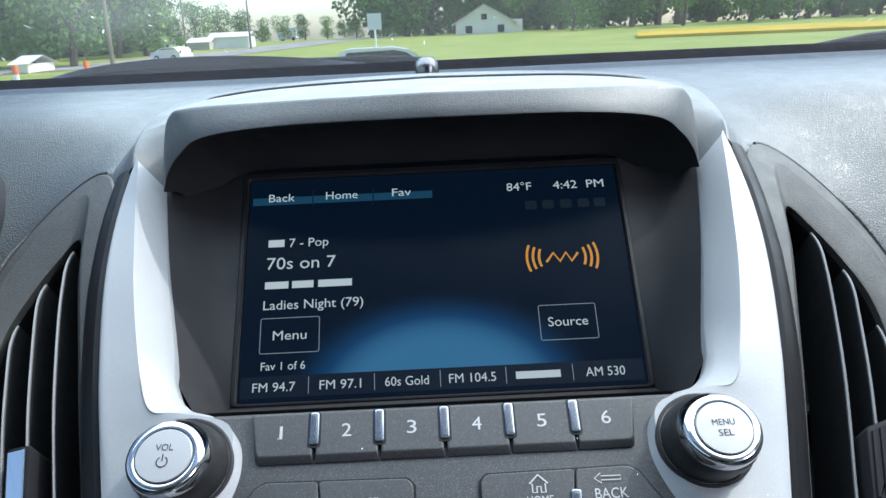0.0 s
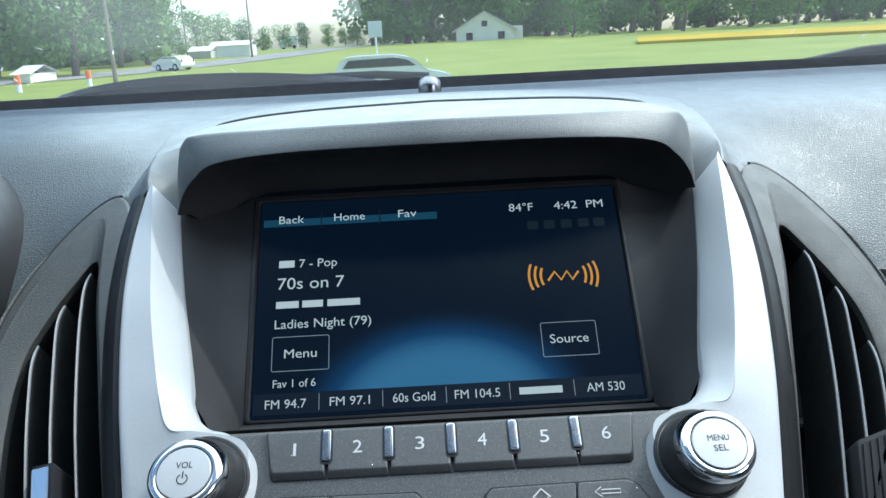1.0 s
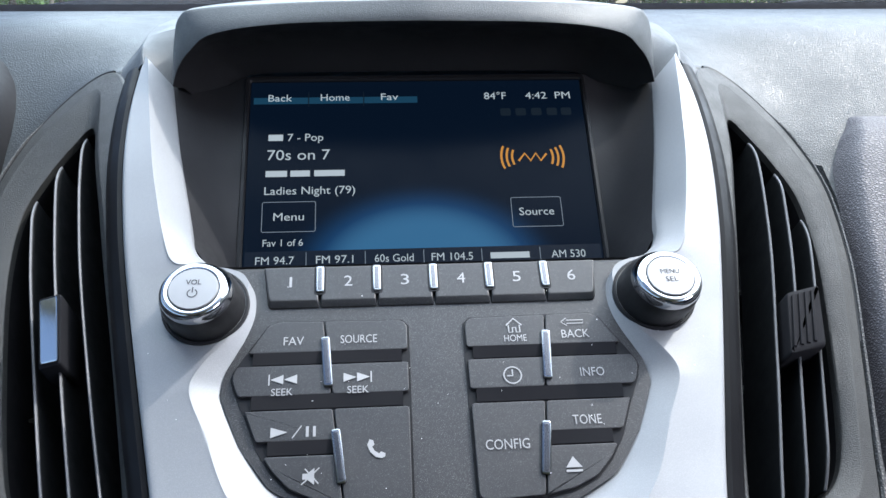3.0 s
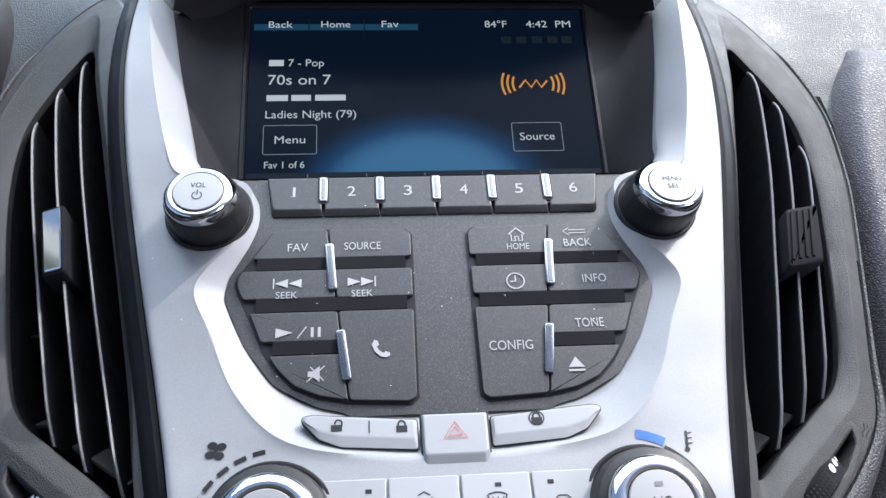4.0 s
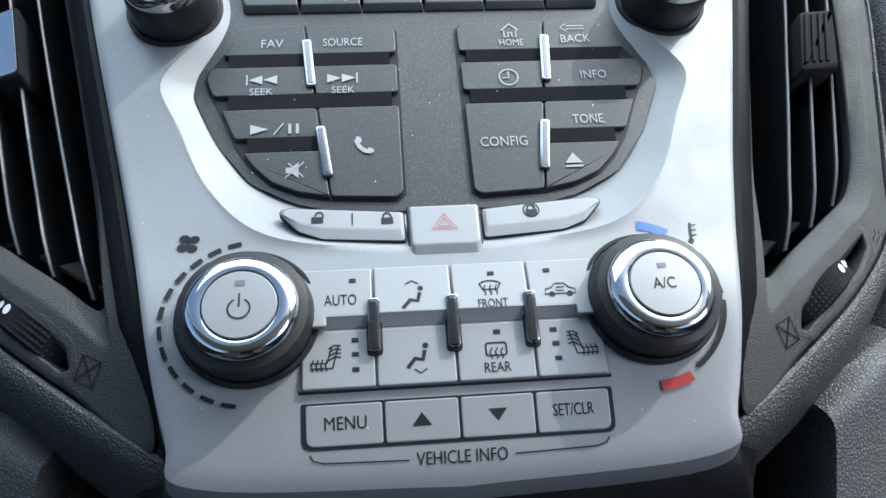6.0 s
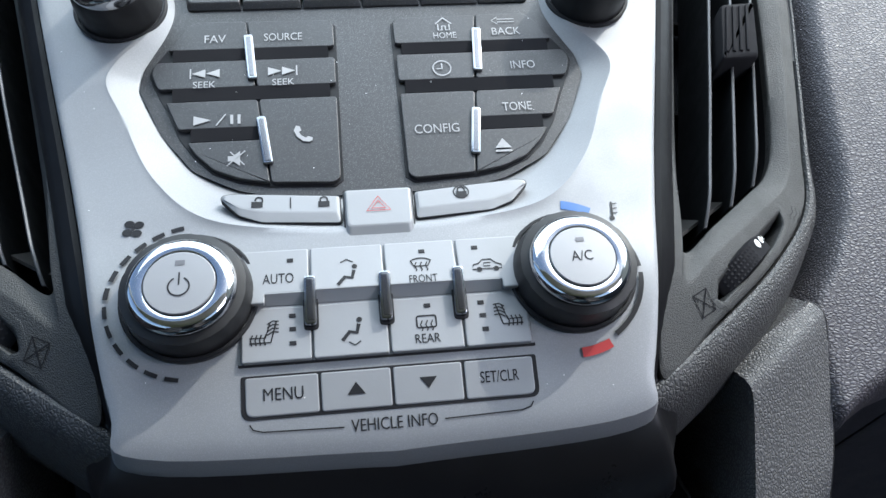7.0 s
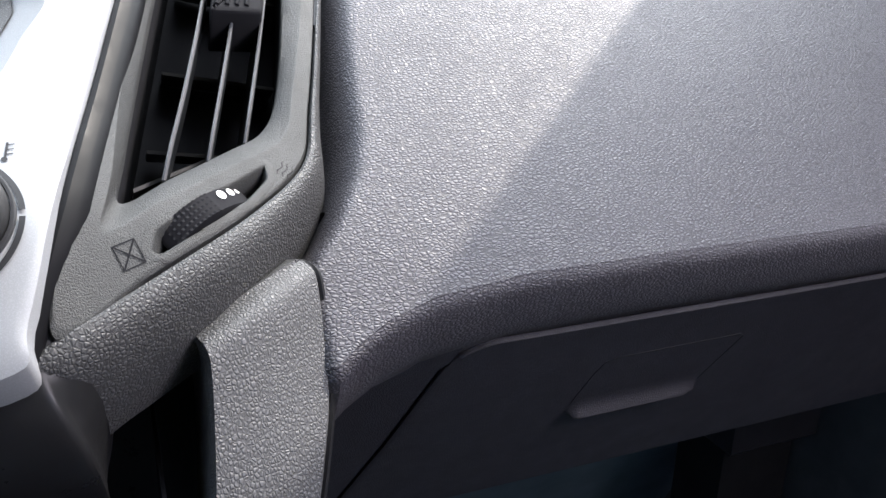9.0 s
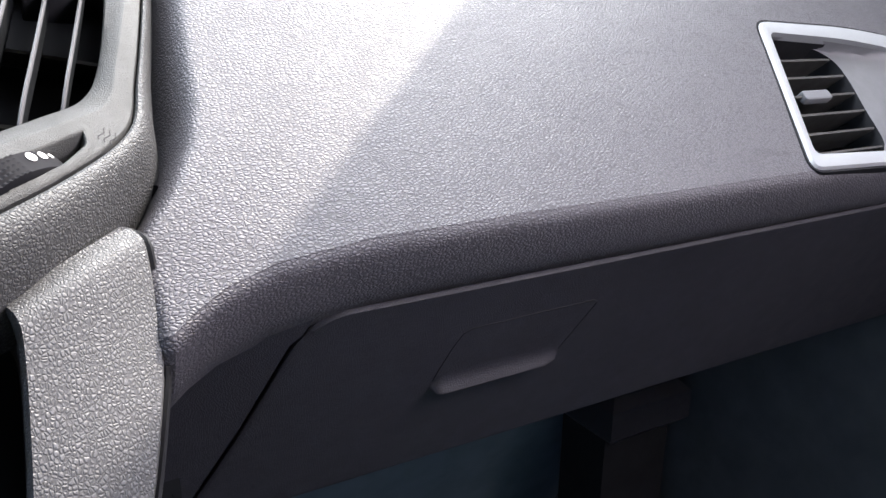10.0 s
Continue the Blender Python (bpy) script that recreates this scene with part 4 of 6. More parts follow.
# rim round the glass, then the sloping surround out to the faceplate
bm = bmesh.new()
o = rounded(rect(W0 - 2.6, V0 - 1.5, W1 + 2.6, V1 + 3.0), 3.0)
i_ = rounded(rect(W0 - 0.2, V0, W1 + 0.2, V1 + 0.2), 1.2)
loft(bm, [[SC(u, v, -1.0) for u, v in i_], [SC(u, v, 0.5) for u, v in i_], [SC(u, v, 1.3) for u, v in inset(i_, -0.7)], [SC(u, v, 1.2) for u, v in inset(o, 0.4)], [SC(u, v, 0.6) for u, v in o]], True)
part("rim", bm, M["black"], display, "narrow black rim of the screen")
bm = bmesh.new()
bm = bmesh.new()
for side in (-1, 1):
    rr = []
    for k in range(13):
        t = k / 12
        a = SC(side * 77.8, V0 - 1.5 + (V1 + 4.5 - V0) * t, 0.6)
        b = FP(side * float(np.interp(t, [0, 0.25, 0.5, 0.75, 1], [79, 90.5, 99, 105, 110])), float(np.interp(t, [0, 0.25, 0.5, 0.75, 1], [9, 27, 58, 88, 116])), -10.5)
        mid = (a + b) / 2 + Vector((0, 0.004, -0.004))
        rr.append([a, a.lerp(mid, 0.5) + Vector((0, 0.001, -0.001)), mid, mid.lerp(b, 0.5) + Vector((0, 0.0012, -0.001)), b, b + Vector((side * 0.002, 0.012, -0.012))])
    loft(bm, rr)
# ledge between the glass and the keys
loft(bm, [[SC(u, V0 - 1.5, 0.6) for u in np.linspace(-77.8, 77.8, 13)], [SC(u, V0 - 4.0, 6) for u in np.linspace(-77.8, 77.8, 13)], [FP(u, 9.0, -14) for u in np.linspace(-77, 77, 13)], [FP(u, 9.0, -4.4) for u in np.linspace(-77, 77, 13)]])
part("surround", bm, M["surround"], display, "dark brownish-grey surround of the screen")


# ---------- centre air vents, one on each side of the stack ----------
V_OUT = [(139, 130), (155.5, 122.5), (171.5, 95), (179.5, 64), (177, 25), (168, -18), (158, -57), (150, -82), (128, -105.5), (100, -127), (75.5, -144), (88, -92), (102, -46), (118, 28), (126.5, 104)]
V_CRE = [(143, 117), (156, 107), (169, 86), (175, 59), (171, 22), (163, -16), (153, -52), (146, -72), (127, -88), (104, -105.5), (89, -117), (92.5, -98), (101, -50), (121, 31), (133, 76)]
V_OPN = [(141.5, 95), (150, 86), (158, 71), (164, 52), (163, 24), (157, -12), (148, -50), (140, -68), (126, -80), (108, -94), (93.5, -105), (96, -88), (104, -52), (124, 31), (134.5, 70)]
SLOT = [(137.4, -85.6), (137.2, -91.4), (129.4, -100.8), (102.4, -122.2), (99.6, -121.5), (101.6, -115), (110, -107.6)]


def in_poly(u, v, poly):
    c = False
    for (a, b), (d, e) in zip(poly, poly[1:] + poly[:1]):
        if (b > v) != (e > v) and u < (d - a) * (v - b) / (e - b) + a:
            c = not c
    return c


def opening_at(v):
    """The opening's left and right limits at height v."""
    o = [tuple(p) for p in crv(V_OPN, 6, True)]
    xs = []
    for (a, b), (d, e) in zip(o, o[1:] + o[:1]):
        if (b > v) != (e > v):
            xs.append((d - a) * (v - b) / (e - b) + a)
    return (min(xs), max(xs)) if len(xs) > 1 else None


for side in (-1, 1):
    vent = thing("air_vent", BZ(side * 100, -130, -20), "dark grey air vent with tall upright blades beside the centre stack", "air vent", "centre air vents")
    Bs = lambda u, v, w, s=side: BZ(s * u, v, w)
    o, c, q = (crv(k, 14, True) for k in (V_OUT, V_CRE, V_OPN))
    rings_uv = [(inset([tuple(p) for p in o], -1.2), -12), (inset([tuple(p) for p in o], -0.2), -2.5), ([tuple(p) for p in o], -0.6), (lerp(o, c, 0.06), 0.0)]
    for t in np.linspace(0.10, 0.96, 28):
        rings_uv.append((lerp(o, c, t), 0.0))
    rings_uv += [(c, -0.1), (lerp(c, q, 0.12), -0.5), (lerp(c, q, 0.5), -2.2), (lerp(c, q, 0.92), -4.0), (q, -4.8), (inset([tuple(p) for p in q], 0.1), -9)]
    bm = bmesh.new()
    loft(bm, [[Bs(u, v, w) for u, v in r] for r, w in rings_uv], True)
    # slot for the thumb wheel
    flatuv = {}
    idx = 0
    for r, w in rings_uv:
        for p in r:
            flatuv[idx] = (p[0], p[1])
            idx += 1
    bm.verts.ensure_lookup_table()
    bm.verts.index_update()
    inner_slot = inset(SLOT, -0.3)
    kill = [f for f in bm.faces if in_poly(sum(flatuv[x.index][0] for x in f.verts) / len(f.verts), sum(flatuv[x.index][1] for x in f.verts) / len(f.verts), inner_slot)]
    bmesh.ops.delete(bm, geom=kill, context="FACES")
    part("bezel", bm, M["bezel"], vent, "grained dark grey plastic bezel")
    # smooth dark strip between the bezel and the silver plate
    bm = bmesh.new()
    strip = []
    for v in np.linspace(124, -150, 44):
        e = edge_u(v)
        kk = float(np.interp(v, [-150, -112], [0.3, 1.0]))
        strip.append([PN(side * (e - 0.5), v, prof(v) - 9), PN(side * (e + 0.8), v, prof(v) - 4.8), PN(side * (e + 2.4 * kk), v, prof(v) - 4.6), PN(side * (e + 5.0 * kk), v, prof(v) - 6.0), PN(side * (e + 7.6 * kk), v, prof(v) - 8.0), PN(side * (e + 8.6 * kk), v, prof(v) - 11)])
    loft(bm, strip)
    part("inner_strip", bm, M["strip_black"], vent, "smooth black strip along the silver plate")
    # dark shaft behind the blades
    bm = bmesh.new()
    qq = [tuple(p) for p in q]
    loft(bm, [[Bs(u, v, -8.6) for u, v in inset(qq, 0.15)], [Bs(u, v, -45) for u, v in inset(qq, -1)]], True, cap_last=True)
    part("shaft", bm, M["cave"], vent)
    # upright blades, each bowed, standing flush with the opening and sinking in at both ends
    vs = np.linspace(98, -104, 60)
    for k, (c0, c1, c2) in enumerate(((132.1, 0.242, -0.00038), (142.6, 0.243, -0.0003), (153.0, 0.246, -0.0003))):
        pts = []
        for v in vs:
            lim = opening_at(v)
            u = c0 + c1 * v + c2 * v * v - (0.0 if side > 0 else 6.7)
            if lim and lim[0] + 0.8 < u < lim[1] - 1.0:
                pts.append((u, v))
        vtop, vbot = pts[0][1], pts[-1][1]
        pts = [(u, v, -1.6 - 4.6 * max(0.0, 1 - min(vtop - v, v - vbot) / 16.0) ** 2) for u, v in pts]
        bm = bmesh.new()
        loft(bm, [[Bs(u - 0.5, v, w - 1.2), Bs(u + 0.5, v, w - 1.2), Bs(u + 0.7, v, w - 10), Bs(u - 2.0, v, w - 27), Bs(u - 3.2, v, w - 27), Bs(u - 0.9, v, w - 10)] for u, v, w in pts], True, True, True)
        bl = part("blade", bm, M["blade"], vent)
        # front edge in a paler grey that carries the sunlight
        bm = bmesh.new()
        loft(bm, [[Bs(u - 0.6, v, w - 1.4), Bs(u - 0.55, v, w - 0.5), Bs(u, v, w), Bs(u + 0.55, v, w - 0.5), Bs(u + 0.6, v, w - 1.4)] for u, v, w in pts], True, True, True)
        part("edge", bm, M["lit_edge"], bl, "rounded front edge with sunlight put into its paler grey")
    # level vanes low in the shaft, seen between the blades, sunlight put into their grey
    for v0, d0 in ((-84, -12), (-58, -26), (-20, -30), (25, -30)):
        bm = bmesh.new()
        rows_ = []
        for t in np.linspace(0, 1, 12):
            lim = opening_at(v0)
            u = lim[0] + 0.8 + (lim[1] - lim[0] - 1.6) * t
            rise = (16.0 if v0 == -84 else 6.0) * t
            rows_.append([Bs(u, v0 - 12 + rise, d0), Bs(u, v0 - 11 + rise, d0 + 0.6), Bs(u, v0 - 3 + rise, d0 - 14), Bs(u, v0 - 5 + rise, d0 - 14)])
        loft(bm, rows_, True, True, True)
        part("cross_blade", bm, M["lit_vane"], vent)
    # sliding tab on the middle blade
    tab = rounded([(128.0, -28.5), (147.6, -21.8), (152.6, 4.4), (134.4, -2.6)] if side > 0 else [(127.4, -23.0), (136.8, -23.0), (142.4, 5.2), (132.4, 5.2)], 2.0)
    bm = bmesh.new()
    prism(bm, tab, -16, 3.6, 1.6, Bs)
    t_ob = part("tab", bm, M["cave"], vent, "ribbed black sliding tab" if side > 0 else "sliding tab with a bright chrome face")
    if side > 0:
        for k in range(4):
            a0, a1 = (131.0 + k * 3.6, -25.0 + k * 1.25), (136.8 + k * 3.5, -4.0 + k * 1.4)
            bm = bmesh.new()
            n = 0.75
            prism(bm, [(a0[0] - n, a0[1]), (a0[0] + n, a0[1]), (a1[0] + n, a1[1]), (a1[0] - n, a1[1])], 3.2, 4.5, 0.45, Bs)
            part("rib", bm, M["cave"], t_ob)
    else:
        bm = bmesh.new()
        prism(bm, rounded([(128.6, -21.6), (135.8, -21.6), (141.2, 3.8), (133.6, 3.8)], 1.0), 3.2, 4.4, 0.6, Bs)
        part("chrome_face", bm, M["chrome"], t_ob, "bright chrome face")
    # thumb wheel in its slot
    bm = bmesh.new()
    sr = rounded(SLOT, 1.5)
    loft(bm, [[Bs(u, v, -0.3) for u, v in inset(sr, -2.7)], [Bs(u, v, 0.06) for u, v in inset(sr, -2.3)], [Bs(u, v, 0.08) for u, v in inset(sr, -0.6)], [Bs(u, v, -0.05) for u, v in inset(sr, -0.1)], [Bs(u, v, -0.6) for u, v in inset(sr, 0.4)], [Bs(u, v, -6) for u, v in inset(sr, 1.8)], [Bs(u, v, -9) for u, v in inset(sr, 2.2)]], True, cap_last=True)
    part("wheel_slot", bm, M["bezel"], vent)
    bm = bmesh.new()
    a, b = np.array((103.5, -116.6)), np.array((129.0, -95.8))
    d = (b - a) / np.linalg.norm(b - a)
    nrm = np.array((-d[1], d[0]))
    half = np.linalg.norm(b - a) / 2
    mid = (a + b) / 2
    rad = 21.0
    rows = []
    nseg, nw = 40, 11
    for i in range(nseg + 1):
        s = -half + 2 * half * i / nseg
        row = []
        for j in range(nw):
            tt = -3.9 + 7.8 * j / (nw - 1)
            h = math.sqrt(rad ** 2 - s * s) - math.sqrt(rad ** 2 - half ** 2)
            knurl = 0.6 if (i % 2 and j % 2 and s < half * 0.2) else 0.0
            drop = 1.6 if j in (0, nw - 1) else 0.0
            pt = mid + d * s + nrm * tt
            row.append(Bs(pt[0], pt[1], -4.6 + h * 0.8 + knurl - drop))
        rows.append([Bs(*(mid + d * s + nrm * -4.0), -9)] + row + [Bs(*(mid + d * s + nrm * 4.0), -9)])
    loft(bm, rows)
    wh = part("thumb_wheel", bm, M["cave"], vent, "knurled black thumb wheel with white dots")
    for s0, r in ((7.2, 1.5), (11.2, 1.3), (14.2, 0.8)):
        bm = bmesh.new()
        ring = []
        for t in np.linspace(0, 5.9, 14):
            s, tt = s0 + r * math.cos(t), 0.9 + r * math.sin(t)
            h = math.sqrt(rad ** 2 - s * s) - math.sqrt(rad ** 2 - half ** 2)
            pt = mid + d * s + nrm * tt
            ring.append(bm.verts.new(Bs(pt[0], pt[1], -4.6 + h * 0.8 + 0.4)))
        bm.faces.new(ring)
        part("dot", bm, M["dot"], wh, smooth=False)
    # raised marks: a crossed box for shut, three waves for open; their relief's shade painted black
    bm = bmesh.new()
    cu, cv = 94.4, -123.0
    sq = [(cu + x * 0.8 - y * 0.35, cv + y * 0.9 + x * 0.45) for x, y in ((-3.4, -3.4), (3.4, -3.4), (3.4, 3.4), (-3.4, 3.4))]
    stroke(bm, sq, 0.45, Bs, 0.3, True)
    stroke(bm, [sq[0], sq[2]], 0.45, Bs, 0.3)
    stroke(bm, [sq[1], sq[3]], 0.45, Bs, 0.3)
    part("shut_mark", bm, M["cave"], vent, smooth=False)
    bm = bmesh.new()
    for k in range(3):
        stroke(bm, [(142.0 + k * 1.6 + 0.6 * x + 0.5 * math.sin(x * 1.7), -86.4 - k * 0.6 + 1.0 * x) for x in np.linspace(-2.2, 3.2, 8)], 0.24, Bs, 0.2)
    part("open_mark", bm, M["cave"], vent, smooth=False)
    # dark joint between the bezel and the dashboard skin
    bm = bmesh.new()
    rim = inset([tuple(p) for p in o], -0.7)
    tube(bm, [Bs(u, v, -1.0) for u, v in rim[:70]], 0.0009, 6)
    part("seam", bm, M["black"], vent, "thin black joint round the bezel")
    # padded roll round the outer side and the foot of the bezel
    roll_keys = V_OUT[1:11] + [(66, -151)]
    line = [tuple(p) for p in crv(roll_keys, 10)]
    tang = [np.array(line[min(i + 1, len(line) - 1)]) - np.array(line[max(i - 1, 0)]) for i in range(len(line))]
    rows = []
    for i, (p, t) in enumerate(zip(line, tang)):
        t = t / np.linalg.norm(t)
        n = np.array((-t[1], t[0]))
        n = n if n @ (np.array(p) - np.array((130, 0))) > 0 else -n
        if p[1] < -80:
            n = np.array((t[1], -t[0]))
            n = n if n[1] < 0 else -n
        f = i / (len(line) - 1)
        wd = float(np.interp(f, [0, 0.1, 0.3, 0.46, 0.54, 0.64, 0.75, 0.92, 1.0], [1.6, 4.2, 5.0, 6.5, 10, 14, 19, 18, 10]))
        sink = float(np.interp(f, [0, 0.1, 0.88, 1.0], [3, 0, 0, 5]))
        row = []
        for s, w in ((0.0, -3.0), (0.03, -0.5), (0.10, 0.6), (0.22, 1.0), (0.34, 0.3), (0.46, -2.0), (0.58, -6.0), (0.70, -11.0), (0.82, -17.0), (0.90, -28)):
            pt = np.array(p) + n * (wd * s + 0.5)
            row.append(Bs(pt[0], pt[1], w - sink - (0 if f < 0.62 else 1.5 * s)))
        rows.append(row)
    bm = bmesh.new()
    loft(bm, rows)
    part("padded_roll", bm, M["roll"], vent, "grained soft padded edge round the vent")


# ---------- hood over the screen ----------
def ring_of(half, n=8):
    """A half contour (x, y, z) from the middle outwards, smoothed and mirrored."""
    q = crv(half, n)
    return [Vector((-p[0], p[1], p[2])) for p in q[:0:-1]] + [Vector(p) for p in q]


def between(a, b, t, push=(0, 0, 0)):
    return [p.lerp(q, t) + Vector(push) for p, q in zip(a, b)]


hood = thing("screen_hood", (0, 0.33, 1.14), "charcoal grained hood that shades the screen", "screen hood")
lip = ring_of([(0, 0.2635, 1.1672), (0.0535, 0.268, 1.1662), (0.0845, 0.278, 1.1622), (0.0965, 0.285, 1.1551), (0.1033, 0.2895, 1.1475), (0.1066, 0.292, 1.1400)])
crest = ring_of([(0, 0.2690, 1.1757), (0.0535, 0.2755, 1.1745), (0.0925, 0.2905, 1.1724), (0.1022, 0.2955, 1.1690), (0.1055, 0.2960, 1.1590), (0.1078, 0.2945, 1.1405)])
brow = ring_of([(0, 0.300, 1.1772), (0.0535, 0.300, 1.1762), (0.091, 0.304, 1.1736), (0.1015, 0.3065, 1.1698), (0.1056, 0.3065, 1.1585), (0.1080, 0.305, 1.1390)])
rear = ring_of([(0, 0.335, 1.1774), (0.0535, 0.331, 1.1764), (0.085, 0.326, 1.1742), (0.0982, 0.325, 1.1700), (0.1035, 0.325, 1.158), (0.106, 0.325, 1.137)])
inner = ring_of([(0, 0.300, 1.1575), (0.05, 0.301, 1.157), (0.082, 0.303, 1.153), (0.0915, 0.305, 1.147), (0.098, 0.306, 1.140), (0.101, 0.306, 1.134)])
depth_ = ring_of([(0, 0.313, 1.1440), (0.045, 0.313, 1.1440), (0.075, 0.314, 1.143), (0.083, 0.314, 1.138), (0.088, 0.314, 1.132), (0.092, 0.314, 1.128)])
# underside in the darker surround plastic: the hood's shade is put into its colour
bm = bmesh.new()
loft(bm, [depth_, between(depth_, inner, 0.5), inner, between(inner, lip, 0.5, (0, 0, 0.0015)), between(inner, lip, 0.97), lip])
part("underside", bm, M["surround"], hood, "inner side of the hood, its shade put into a darker colour")
bm = bmesh.new()
loft(bm, [between(lip, lip, 0, (0, 0.0012, 0)), between(lip, crest, 0.02, (0, -0.0002, 0)), between(lip, crest, 0.08, (0, -0.0005, 0)), between(lip, crest, 0.5, (0, -0.0005, 0)), between(lip, crest, 0.90, (0, -0.0002, 0)), between(lip, crest, 0.98), between(crest, brow, 0.03), between(crest, brow, 0.12), between(crest, brow, 0.5, (0, 0, 0.0002)), brow, between(brow, rear, 0.5, (0, 0, 0.0003)), between(brow, rear, 0.95), rear, between(rear, rear, 0, (0, 0.0008, -0.002))])
part("shell", bm, M["hood"], hood)
bm = bmesh.new()
tube(bm, [q + Vector((0, 0.0006, 0.0001)) for q in rear[8:-8]], 0.0008, 6)
part("seam", bm, M["black"], hood, "fine dark seam behind the hood")


# deck behind the hood, with a ridge on each side that runs down to the tip of the silver arm
def ridge_at(y):
    ys = [0.303, 0.309, 0.315, 0.325, 0.335, 0.350, 0.365, 0.41, 0.46, 0.505]
    return (float(np.interp(y, ys, [0.1214, 0.1230, 0.1240, 0.1255, 0.1268, 0.1283, 0.1295, 0.131, 0.130, 0.127])),
            float(np.interp(y, ys, [1.1490, 1.1524, 1.1553, 1.1578, 1.1598, 1.1624, 1.1645, 1.1675, 1.1688, 1.165])),
            float(np.interp(y, ys, [1.090, 1.0995, 1.125, 1.1605, 1.1762, 1.1766, 1.1766, 1.1762, 1.1740, 1.167])))


def deck_z(x, y):
    xr, zr, zc = ridge_at(y)
    return zr + (zc - zr) * (1 - min(1.0, abs(x) / xr) ** 2.2)


SKIRT = ((0.0008, -0.0002), (0.0018, -0.0012), (0.0035, -0.0036), (0.0065, -0.0068), (0.011, -0.0098), (0.018, -0.0122), (0.026, -0.0150))
bm = bmesh.new()
rows = []
for y in np.linspace(0.335, 0.505, 18):
    xr, zr, zc = ridge_at(y)
    k = float(np.interp(y, [0.335, 0.40, 0.47], [1.0, 0.75, 0.35]))
    half = [Vector((xr * t, y, deck_z(xr * t, y))) for t in np.linspace(0, 1, 17)] + [Vector((xr + dx, y + dx * 0.3, zr + dz * k)) for dx, dz in SKIRT]
    rows.append([Vector((-q.x, q.y, q.z)) for q in half[:0:-1]] + half)
loft(bm, rows)
loft(bm, [[Vector((x, y, deck_z(x, 0.335) - 0.0002)) for x in np.linspace(-0.099, 0.099, 21)] for y in (0.335, 0.320)])
part("deck", bm, M["hood"], hood, "smooth crowned deck behind the hood")
for side in (-1, 1):
    bm = bmesh.new()
    rows = []
    for y in (0.303, 0.306, 0.309, 0.312, 0.315, 0.319, 0.325, 0.330, 0.3352):
        xr, zr, zc = ridge_at(y)
        row = [Vector((side * x, y, deck_z(x, y))) for x in np.linspace(0.098, xr, 12)]
        row += [Vector((side * (xr + dx), y + dx * 0.3, zr + dz)) for dx, dz in SKIRT]
        rows.append(row)
    loft(bm, [[q + Vector((0, 0.010, -0.016)) for q in rows[0]]] + rows)
    part("shoulder", bm, M["hood"], hood, "hollow shoulder beside the hood")
bm = bmesh.new()
lathe(bm, [(0.0075, -0.004), (0.0075, 0.0), (0.0068, 0.0032), (0.0045, 0.0056), (0.0015, 0.0064)], lambda x, y, z: Vector((x - 0.0002, 0.497 + y, 1.1765 + z)), 24)
sensor = part("light_sensor", bm, M["dark_chrome"], None)
tagged(sensor, "small shiny domed light sensor on the dashboard top", "sensor")

# ---------- upper dashboard ----------
def top_profile(x):
    """Rows (y, z) from the windscreen down to the front edge, by distance from the middle."""
    a = abs(x)
    r = [(0.60, 1.160), (0.565, 1.1705), (0.545, 1.1715), (0.52, 1.1690), (0.47, 1.1715 - 0.004 * max(0, a - 0.3)), (0.42, 1.1690)]
    k = float(np.interp(a, [0.138, 0.178], [0.0, 1.0]))
    soft_ = ((0.385, 1.1640), (0.362, 1.1592), (0.345, 1.1550), (0.3235, 1.1466), (0.3148, 1.1414), (0.3145, 1.1160))
    crisp = ((0.385, 1.1668), (0.360, 1.1600), (0.340, 1.1462), (0.322, 1.1305), (0.304, 1.1140), (0.290, 1.1005))
    r += [(y0 + (y1 - y0) * k, z0 + (z1 - z0) * k) for (y0, z0), (y1, z1) in zip(soft_, crisp)]
    return r


bm = bmesh.new()
half_x = [0.124, 0.13, 0.1375, 0.145, 0.16, 0.175, 0.19, 0.21, 0.24, 0.28, 0.34, 0.42, 0.5, 0.6, 0.7, 0.78]
for side in (-1, 1):
    rows = []
    for x in [0.118] + half_x:
        pts = [Vector((side * x, p[0], p[1])) for p in crv(top_profile(x), 4)]
        # under the vents the skin runs on down behind the bezel
        for y, z, g in ((0.262, 1.086, 0.004), (0.222, 1.053, 0.012), (0.183, 1.019, 0.024), (0.155, 0.995, 0.038)):
            g = g if x > 0.178 else 0.07
            pts.append(Vector((side * x, y + g, z - g)))
        rows.append(pts)
    loft(bm, rows)
loft(bm, [[Vector((x, p[0], p[1])) for p in crv(top_profile(0), 4)[:21]] for x in np.linspace(-0.118, 0.118, 17)])
bmesh.ops.remove_doubles(bm, verts=bm.verts[:], dist=0.0002)
structure(part("dashboard_top", bm, M["dash"]), "charcoal grained soft dashboard top", "dashboard")

# ---------- passenger's pad ----------
PA = (0.1370, 0.9760)
PD = (0.730, 0.683)


